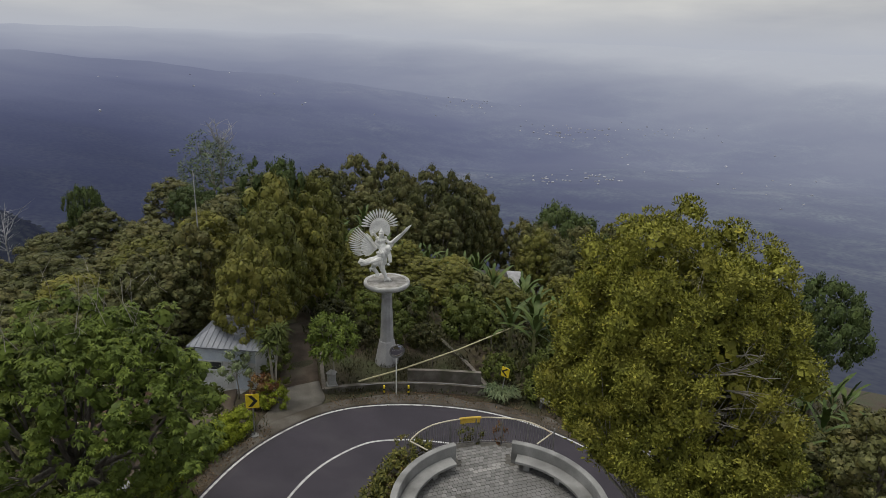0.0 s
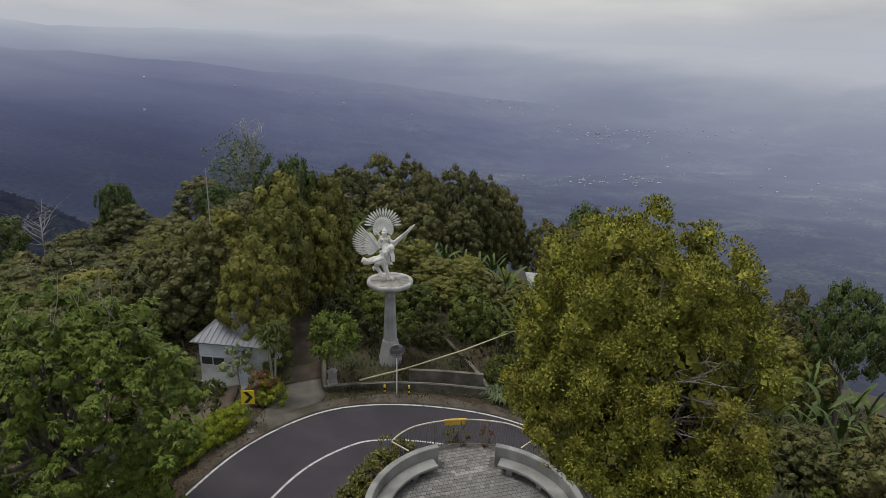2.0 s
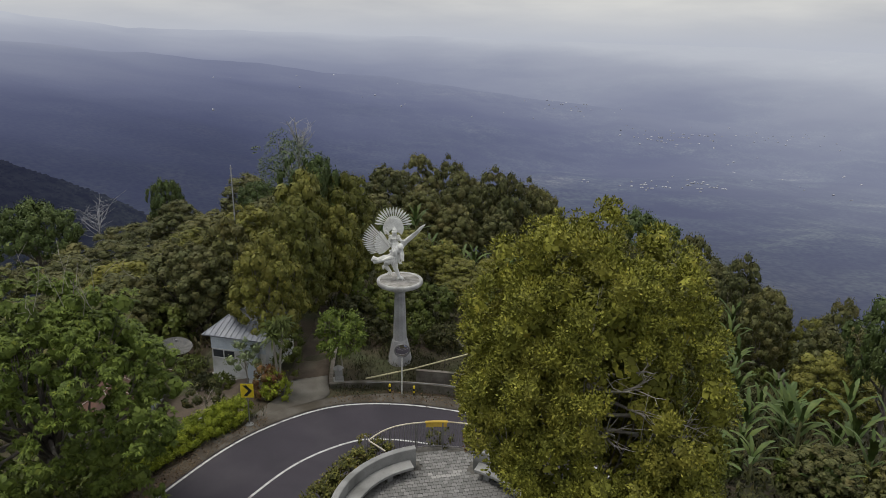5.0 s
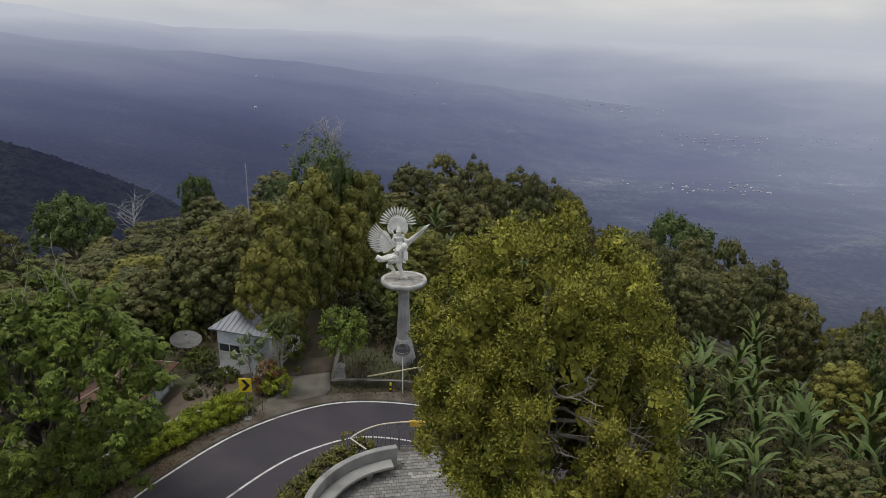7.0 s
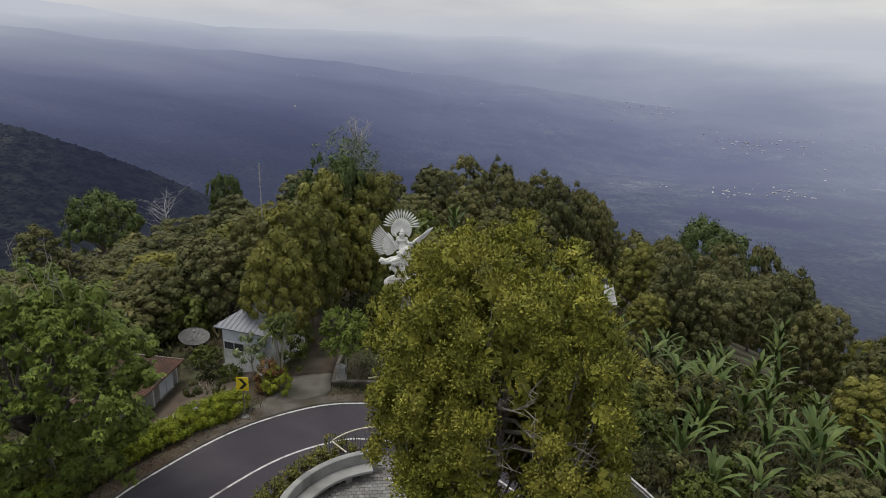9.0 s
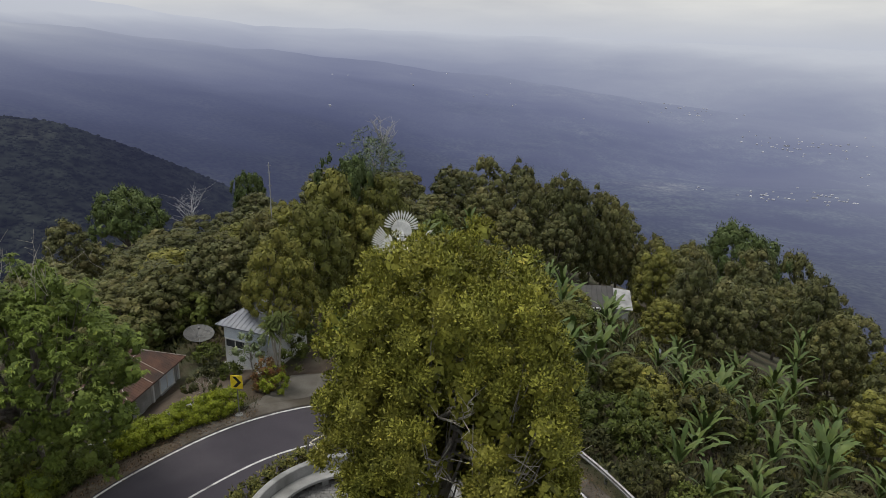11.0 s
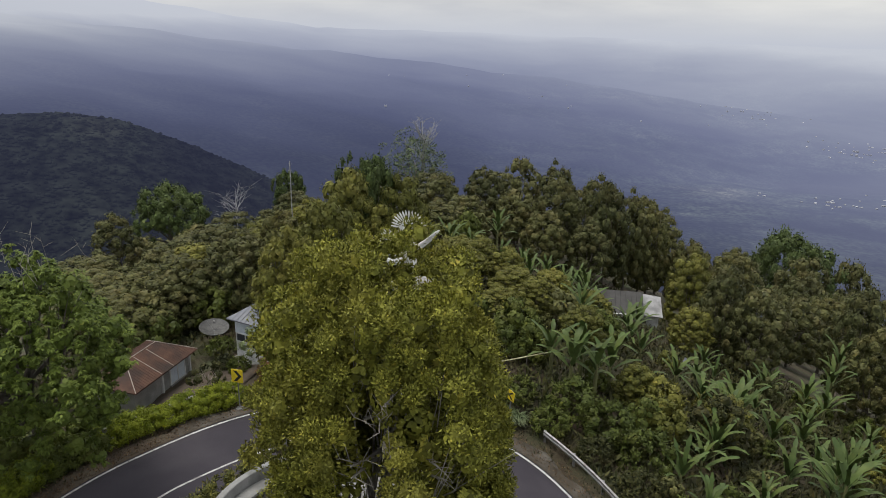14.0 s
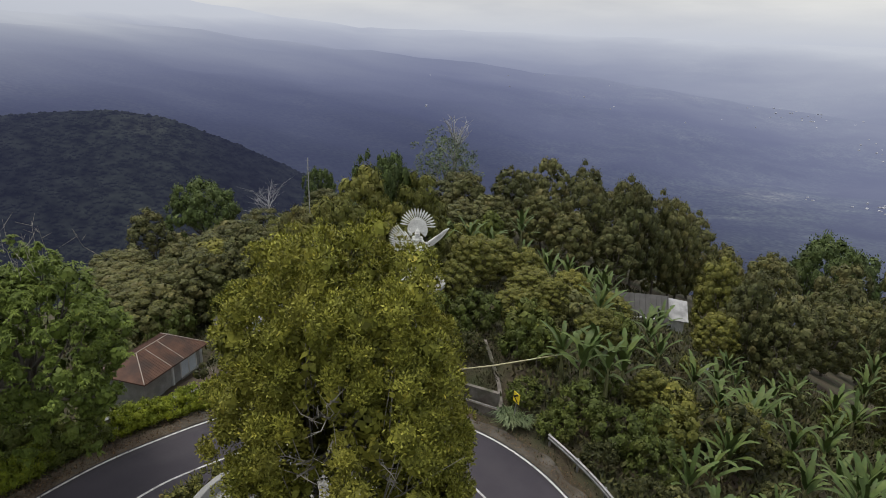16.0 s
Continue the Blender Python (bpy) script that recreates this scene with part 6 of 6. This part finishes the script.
def white_house():
    z = -0.95
    h = thing("white_house", -7.43, 1.28, z, "small whitewashed house with a pale blue metal roof", "house", rz=-25)
    wl = bmesh.new()
    box(wl, -1.45, -1.6, 0.0, 1.6, 1.6, 2.60)
    part("wall", wl, M["white_wall"], h)
    part("plinth", boxbm(-1.60, -2.05, -0.6, 1.75, 1.66, 0.25, bevel=0.02), M["grey_wall"], h, "grey concrete plinth and step")
    rf = bmesh.new()
    hip_roof(rf, -1.75, -1.95, 1.95, 2.0, 2.62, 3.35, -0.6, 0.6)
    roof = part("roof", rf, M["blue_roof"], h, "pale blue-grey metal hip roof")
    for k in range(12):
        x = -1.6 + 3.2 * k / 11
        ztop = 2.62 + 0.73 * min(1, (1.85 - abs(x)) / 1.2)
        part("roof_rib", tube([(x, -1.94, 2.64), (x, -1.94 + 1.97 * min(1, (1.85 - abs(x)) / 1.2), ztop + 0.01)], 0.014, 4), M["blue_roof"], roof)
    part("wall_band", boxbm(-1.46, -1.612, 1.75, 1.61, -1.598, 2.45), M["shutter"], h, "pale blue band along the wall under the eave")
    window(h, -0.75, -1.602, 1.28, 1.2, 0.42)
    part("door", boxbm(0.55, -1.64, 0.25, 1.25, -1.60, 2.1, bevel=0.008), M["shutter"], h, "pale blue wooden door")


white_house()


def rusty_house():
    # hipped iron roof; the long eave and the window wall face the road
    z = -2.14
    h = thing("rusty_roof_house", -13.31, -1.99, z, "low grey house with a rusted corrugated iron roof", "house", rz=77)
    part("wall", boxbm(-2.7, -1.22, 0.2, 1.68, 1.25, 2.2), M["grey_wall"], h)
    for x, y in ((1.70, -1.24), (1.70, 1.24), (-0.62, -1.24)):
        part("corner_post", boxbm(x - 0.06, y - 0.06, 0.3, x + 0.06, y + 0.06, 2.22), M["white_wall"], h)
    rf = bmesh.new()
    hip_roof(rf, -3.0, -1.6, 2.0, 1.6, 2.24, 3.02, -1.6, 0.75)
    roof = part("roof", rf, M["rust"], h, "rust brown corrugated roof sheets")
    for k in range(30):
        x = -2.9 + 4.8 * k / 29
        lim = min(1.0, (x + 3.0) / 1.4, (2.0 - x) / 1.25)
        if lim > 0.05:
            for ye in (-1.59, 1.59):
                part("sheet_rib", tube([(x, ye, 2.255), (x, ye * (1 - lim), 2.255 + 0.77 * lim)], 0.014, 4), M["rust"], roof)
    for k in range(17):
        y = -1.5 + 3.0 * k / 16
        lim = 1 - abs(y) / 1.6
        part("sheet_rib", tube([(2.0, y, 2.255), (2.0 - 1.25 * lim, y, 2.255 + 0.77 * lim)], 0.014, 4), M["rust"], roof)
    for a, b in (((-1.6, 0, 3.03), (0.75, 0, 3.03)), ((0.75, 0, 3.03), (2.0, -1.6, 2.26)), ((0.75, 0, 3.03), (2.0, 1.6, 2.26)), ((-1.6, 0, 3.03), (-3.0, -1.6, 2.26)), ((-1.6, 0, 3.03), (-3.0, 1.6, 2.26))):
        part("ridge_cap", tube([a, b], 0.022, 6), M["ridge"], roof, "worn pale ridge sheet")
    for x in (-0.1, -1.05):
        part("sheet_joint", tube([(x, -0.06, 3.0), (x + 0.05, -1.58, 2.27)], 0.022, 4), M["ridge"], roof, "pale overlapped edge of a roof sheet")
    fr = bmesh.new()
    for x0, z0, x1, z1 in ((0.0, 1.02, 1.3, 1.08), (0.0, 1.92, 1.3, 1.98), (0.0, 1.08, 0.06, 1.92), (1.24, 1.08, 1.3, 1.92), (0.62, 1.08, 0.68, 1.92)):
        box(fr, x0, -1.27, z0, x1, -1.22, z1)
    w = part("window", fr, M["white_wall"], h, "white window frame")
    for x0, x1 in ((0.06, 0.62), (0.68, 1.24)):
        part("pane", boxbm(x0, -1.245, 1.08, x1, -1.225, 1.92), M["shutter"], w, "pale blue board")
    part("sill", boxbm(-0.05, -1.34, 0.96, 1.35, -1.22, 1.02, bevel=0.008), M["concrete"], w)
    part("step", boxbm(-2.8, -1.75, 0.3, 1.9, -1.22, 0.92, bevel=0.02), M["grey_wall"], h, "concrete ledge at the foot of the wall")


rusty_house()
# terrace walls between the hedge and the lower house
wall_run([(-8.6, -4.6, -0.3), (-9.6, -5.6, -0.1), (-10.9, -7.2, 0.1), (-12.4, -9.4, 0.3)], 0.35, 0.2, M["grey_wall"], "low grey wall edging the house terrace")
tagged(new("house_terrace", drape("house_terrace", [(-8.2, -4.6), (-9.4, -5.4), (-10.8, -7.0), (-12.4, -9.2)], [(-7.6, -0.6), (-9.4, -0.6), (-11.0, -1.6), (-13.6, -6.4)], M["path_soil"], 0.07)),
       "bare dark earth yard in front of the houses", "yard", kind="structure")


def satellite_dish(x, y, z):
    s = thing("satellite_dish", x, y, z, "large dark mesh satellite dish on a short mast", "satellite dish", rz=20)
    part("mast", tube([(0, 0, -0.5), (0, 0, 1.0)], 0.045, 8), M["steel"], s)
    bm = bmesh.new()
    prof = [(0.04 + 0.82 * k / 8, 0.26 * (k / 8) ** 2) for k in range(9)]
    lathe(prof + [(r, zz - 0.012) for r, zz in prof[::-1]], 36, bm)
    d = part("dish", bm, M["mesh_dish"], s, "dark mesh bowl")
    d.matrix_basis = pose(0, 0, 1.0, 12, 4, 0)
    for k in range(12):
        a = 2 * math.pi * k / 12
        part("rib", tube([((0.05 + 0.81 * j / 6) * math.cos(a), (0.05 + 0.81 * j / 6) * math.sin(a), 0.26 * (j / 6) ** 2 + 0.012) for j in range(7)], 0.009, 4), M["steel"], d)
    for k in range(3):
        a = 2 * math.pi * k / 3
        part("feed_arm", tube([(0.7 * math.cos(a), 0.7 * math.sin(a), 0.2), (0, 0, 0.62)], 0.009, 4), M["steel"], d)
    part("receiver", lathe([(0, 0.56), (0.06, 0.56), (0.06, 0.68), (0, 0.70)], 10), M["steel"], d)


satellite_dish(-11.7, 3.2, -1.5)


def slope_house():
    z = -10.6
    h = thing("grey_roof_house", 17.2, 26.0, z, "white house with a weathered grey sheet roof among trees", "house", rz=-7)
    part("wall", boxbm(-2.7, -2.4, -1.5, 1.9, 2.4, 3.3), M["white_wall"], h)
    rf = bmesh.new()
    ym = 0.0
    vs = [rf.verts.new(p) for p in ((-3.1, -2.6, 3.1), (2.3, -2.6, 3.1), (2.3, ym, 4.6), (-3.1, ym, 4.6), (2.3, 2.6, 3.1), (-3.1, 2.6, 3.1))]
    lo = [rf.verts.new(v.co - Vector((0, 0, 0.07))) for v in vs]
    for q in ((0, 1, 2, 3), (3, 2, 4, 5)):
        rf.faces.new([vs[i] for i in q])
        rf.faces.new([lo[i] for i in q[::-1]])
    for i, j in ((0, 1), (1, 2), (2, 4), (4, 5), (5, 3), (3, 0)):
        rf.faces.new((vs[i], vs[j], lo[j], lo[i]))
    roof = part("roof", rf, M["grey_roof"], h, "grey weathered roof sheets")
    for k in range(12):
        x = -3.0 + 5.2 * k / 11
        part("sheet_rib", tube([(x, -2.59, 3.12), (x, -0.02, 4.61)], 0.022, 4), M["grey_roof"], roof)
    part("side_room", boxbm(1.95, -1.6, -1.5, 3.7, 1.8, 3.0), M["white_wall"], h, "white side room")
    sr = bmesh.new()
    top = [sr.verts.new(p) for p in ((2.34, -1.9, 3.15), (4.0, -1.9, 3.05), (4.0, 0.4, 4.1), (2.34, 0.4, 4.3))]
    bot = [sr.verts.new(v.co - Vector((0, 0, 0.06))) for v in top]
    sr.faces.new(top)
    sr.faces.new(bot[::-1])
    for i in range(4):
        sr.faces.new((top[i], top[(i + 1) % 4], bot[(i + 1) % 4], bot[i]))
    part("side_roof", sr, M["column"], h, "white sheet roof over the side room")
    window(h, -1.5, -2.42, 1.0, 1.2, 1.1)
    window(h, 0.9, -2.42, 1.0, 1.2, 1.1)


slope_house()


def lean_to(x, y, z, w, d, rz, label, mat="white_wall"):
    h = thing("small_shed", x, y, z, label, "shed", "hillside sheds", rz=rz)
    part("wall", boxbm(-w / 2, -d / 2, -1.0, w / 2, d / 2, 1.8), M["grey_wall"], h)
    rf = bmesh.new()
    vs = [rf.verts.new(p) for p in ((-w / 2 - 0.3, -d / 2 - 0.4, 1.75), (w / 2 + 0.3, -d / 2 - 0.4, 1.75), (w / 2 + 0.3, d / 2 + 0.3, 2.5), (-w / 2 - 0.3, d / 2 + 0.3, 2.5))]
    lo = [rf.verts.new(v.co - Vector((0, 0, 0.05))) for v in vs]
    rf.faces.new(vs)
    rf.faces.new(lo[::-1])
    for i in range(4):
        rf.faces.new((vs[i], vs[(i + 1) % 4], lo[(i + 1) % 4], lo[i]))
    part("roof", rf, M[mat], h, "pale sheet roof")
    part("door", boxbm(-0.4, -d / 2 - 0.03, -0.1, 0.4, -d / 2, 1.7), M["grey_roof"], h)


lean_to(14.6, 21.0, -9.3, 2.0, 1.8, 10, "small white roofed shed below the grey house")
lean_to(19.5, 13.0, -9.2, 1.4, 1.3, 20, "small rough shed among banana plants", "blue_roof")

# mast, dead tree and the tall tree's bare limb
mast = thing("mast", -8.85, 11.6, float(land(-8.85, 11.6)), "thin pale pole standing above the trees", "pole")
hm = 8.1 - float(land(-8.85, 11.6))
part("pole", tube([(0, 0, 0), (0, 0, hm * 0.6), (0, 0, hm)], [0.05, 0.04, 0.03], 8), M["grey_twig"], mast)
for k in range(4):
    part("crosspiece", tube([(-0.12, 0, hm - 0.2 - 0.45 * k), (0.12, 0, hm - 0.2 - 0.45 * k)], 0.018, 5), M["steel"], mast)


def bare_tree(name, x, y, top, spread, seed, label, r0=0.2, zbase=None):
    rng = np.random.default_rng(seed)
    g = float(land(x, y)) if zbase is None else zbase
    h = top - g
    t = thing(name, x, y, g, label, "dead tree")
    bm = bmesh.new()
    tube([(0, 0, -0.5), (0.1, 0, h * 0.35), (0.0, 0.1, h * 0.6), (0.2, 0, h * 0.8)], [r0, r0 * 0.8, r0 * 0.5, r0 * 0.2], 7, bm)
    for k in range(18):
        s = Vector((0.05, 0.03, h * rng.uniform(0.4, 0.78)))
        a = rng.uniform(0, 6.28)
        e = s + Vector((math.cos(a) * spread * rng.uniform(0.4, 1), math.sin(a) * spread * rng.uniform(0.4, 1), h * rng.uniform(0.12, 0.28)))
        m1 = s.lerp(e, 0.5) + Vector((0, 0, -0.2))
        tube([s, m1, e], [r0 * 0.4, r0 * 0.25, r0 * 0.08], 5, bm)
        for j in range(6):
            b = m1.lerp(e, float(rng.uniform(0, 0.9)))
            tube([b, b + Vector((rng.normal(0, 0.3 * spread), rng.normal(0, 0.3 * spread), rng.uniform(0.3, 1.2)))], [r0 * 0.15, r0 * 0.04], 4, bm)
    part("branch", bm, M["grey_twig"], t)


bare_tree("dead_tree", -35.5, 78.0, -9.4, 3.6, 601, "leafless pale grey dead tree on the slope", 0.13)
bare_tree("bare_limbed_tree", -4.6, 89.0, 1.8, 3.0, 602, "tall bare limbs above a feathery tree", 0.25)


# ---- undergrowth over the slopes ----
def undergrowth():
    rng = np.random.default_rng(700)
    n = 46000
    x = np.concatenate([rng.uniform(-26, 34, n), rng.uniform(6, 30, n // 4), rng.uniform(26, 56, n // 4)])
    y = np.concatenate([rng.uniform(-9, 40, n), rng.uniform(-12, 16, n // 4), rng.uniform(-18, 20, n // 4)])
    gap = road_gap(x, y)
    keep = (gap > 1.7) & ~((x > -9.6) & (x < -2.6) & (y > -6) & (y < 8)) & ~((x > -3.5) & (x < 4.6) & (y < 1.8)) & ~((x > -14.5) & (x < -6) & (y > -9) & (y < 0))
    x, y = x[keep], y[keep]
    z = land(x, y)
    k = len(x)
    up = np.tile(np.array((0, 0, 1.0)), (k, 1))
    p = np.c_[x, y, z + rng.uniform(0.02, 0.45, k)]
    q = leaf_quads(rng, p, up, 0.42, 0.15, -0.2, 0.5)
    ob = new("undergrowth", quads_mesh("undergrowth", q, M["weeds"]))
    tagged(ob, "tangled green and brown weeds covering the slope", "undergrowth", kind="stuff")
    # short grass and litter in the yard and on the verge
    m = 16000
    x, y = rng.uniform(-3.4, 4.6, m), rng.uniform(-2.6, 6.0, m)
    thin = rng.random(m) < 0.25 + 0.75 * (np.array([noise.noise(Vector((a * 0.5, b * 0.5, 3))) for a, b in zip(x, y)]) > 0.0)
    x, y = x[thin], y[thin]
    p = np.c_[x, y, land(x, y) + rng.uniform(0.0, 0.16, len(x))]
    q = leaf_quads(rng, p, np.tile(np.array((0, 0, 1.0)), (len(x), 1)), 0.20, 0.045, -0.3, 0.9)
    ob = new("yard_grass", quads_mesh("yard_grass", q, M["weeds"]))
    tagged(ob, "patchy short grass and weeds in the statue yard", "grass", kind="stuff")
    m = 5000
    i = rng.integers(8, 205, m)
    o = rng.uniform(0.45, 1.9, m) ** 1.0
    t = np.gradient(OUT, axis=0)
    t /= np.linalg.norm(t, axis=1)[:, None]
    xy = OUT[i] + np.c_[-t[i, 1], t[i, 0]] * o[:, None] + rng.normal(0, 0.1, (m, 2))
    sel = rng.random(m) < np.clip((o - 0.35) / 1.2, 0.08, 1)
    sel &= ~((xy[:, 0] > -6.6) & (xy[:, 0] < -3.4))
    xy = xy[sel]
    p = np.c_[xy, z_road(xy[:, 0], xy[:, 1]) + rng.uniform(0.02, 0.12, len(xy))]
    q = leaf_quads(rng, p, np.tile(np.array((0, 0, 1.0)), (len(xy), 1)), 0.16, 0.05, -0.2, 0.8)
    ob = new("verge_weeds", quads_mesh("verge_weeds", q, M["weeds"]))
    tagged(ob, "weeds along the road verge", "weeds", kind="stuff")
    m = 9000
    i = rng.integers(8, 205, m)
    o = 0.22 + np.abs(rng.normal(0, 0.55, m))
    xy = OUT[i] + np.c_[-t[i, 1], t[i, 0]] * o[:, None] + rng.normal(0, 0.12, (m, 2))
    xy = xy[~((xy[:, 0] > -6.4) & (xy[:, 0] < -3.6))]
    p = np.c_[xy, z_road(xy[:, 0], xy[:, 1]) + rng.uniform(0.035, 0.06, len(xy))]
    q = leaf_quads(rng, p, np.tile(np.array((0, 0, 1.0)), (len(xy), 1)) * 0.4, 0.10, 0.045, 0.3, 0.1)
    ob = new("leaf_litter", quads_mesh("leaf_litter", q, M["litter"]))
    tagged(ob, "dry brown fallen leaves along the road edge", "leaf litter", kind="stuff")


undergrowth()


# ---- far villages: scattered pale houses on the valley floor ----
def far_houses():
    rng = np.random.default_rng(800)
    spots = []
    def cluster(az, dist, saz, sd, n):
        for _ in range(n):
            spots.append((az + rng.normal(0, saz), dist + rng.normal(0, sd)))
    cluster(29.3, 2880, 1.0, 45, 40)
    cluster(32.0, 2960, 2.0, 45, 34)
    cluster(36.0, 3150, 2.4, 60, 18)
    cluster(28.9, 1990, 0.8, 36, 22)
    cluster(33.0, 2060, 1.4, 45, 26)
    cluster(40.0, 3250, 0.8, 40, 8)
    cluster(22.0, 3230, 2.0, 60, 26)
    cluster(23.7, 2010, 0.4, 10, 4)
    cluster(40, 2500, 6.0, 300, 16)
    cluster(46, 2300, 3.0, 200, 8)
    cluster(8, 2900, 6.0, 250, 14)
    verts, faces = [], []
    for az, dist in spots:
        j = int(np.clip(round(az + 180), 0, 360))
        i = int(np.argmin(np.abs(VD[:, 0] - dist)))
        z = float(VZ[i, j])
        x, y = VD[i, 0] * math.sin(radians(az)), VD[i, 0] * math.cos(radians(az))
        w, d, h = rng.uniform(1.4, 4), rng.uniform(1.4, 3.2), rng.uniform(1.2, 2.8)
        b = len(verts)
        verts += [(x - w, y - d, z - 4), (x + w, y - d, z - 4), (x + w, y + d, z - 4), (x - w, y + d, z - 4),
                  (x - w, y - d, z + h), (x + w, y - d, z + h), (x + w, y + d, z + h), (x - w, y + d, z + h), (x - w, y, z + h * 1.6), (x + w, y, z + h * 1.6)]
        faces += [(b, b + 1, b + 5, b + 4), (b + 1, b + 2, b + 6, b + 9, b + 5), (b + 2, b + 3, b + 7, b + 6), (b + 3, b, b + 4, b + 8, b + 7), (b + 4, b + 5, b + 9, b + 8), (b + 6, b + 7, b + 8, b + 9)]
    ob = new("far_houses", mesh_from("far_houses", verts, faces, M["hazed_white"]))
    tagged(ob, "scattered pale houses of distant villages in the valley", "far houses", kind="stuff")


far_houses()


# ---- plaza paving, piece by piece ----
def paving():
    S, gap = 0.165, 0.010
    def paver(w):
        bm = bmesh.new()
        box(bm, -w / 2, -S / 2 + gap / 2, -0.04, w / 2, S / 2 - gap / 2, 0.0, bevel=0.006)
        return finish("paver", bm, M["paver"])
    me = paver(S - gap)
    pale = me.copy()
    pale.materials.clear()
    pale.materials.append(M["paver_light"])
    rest_v, rest_f = [], []
    src_v = [tuple(v.co) for v in me.vertices]
    src_f = [tuple(p.vertices) for p in me.polygons]
    rng = np.random.default_rng(900)
    rows = []
    for j in range(-19, 27):
        for i in range(-27, 28):
            x = i * S + (S / 2 if j % 2 else 0)
            y = j * S
            r, a = math.hypot(x, y), math.degrees(math.atan2(y, x))
            if r < 2.92 or (r < 3.93 and 40 < a < 116 and (62 < a < 91 or r > 3.42)):
                rows.append((x, y))
    rows.sort(key=lambda p: -p[1])
    for k, (x, y) in enumerate(rows):
        z = FLOOR + float(rng.normal(0, 0.0025))
        if k < 300:
            ob = new("paver", pale if 0.1 < x < 1.2 and 2.42 < y < 2.78 and rng.random() < 0.8 else me)
            ob.parent = plat
            ob.location = (x, y, z)
            ob.rotation_euler = (float(rng.normal(0, 0.006)), float(rng.normal(0, 0.006)), 0)
        else:
            b = len(rest_v)
            rest_v += [(vx + x, vy + y, vz + z) for vx, vy, vz in src_v]
            rest_f += [tuple(b + q for q in f) for f in src_f]
    ob = new("paving", mesh_from("paving", rest_v, rest_f, M["paver"]))
    ob.parent = plat
    tagged(ob, kind="stuff")


paving()
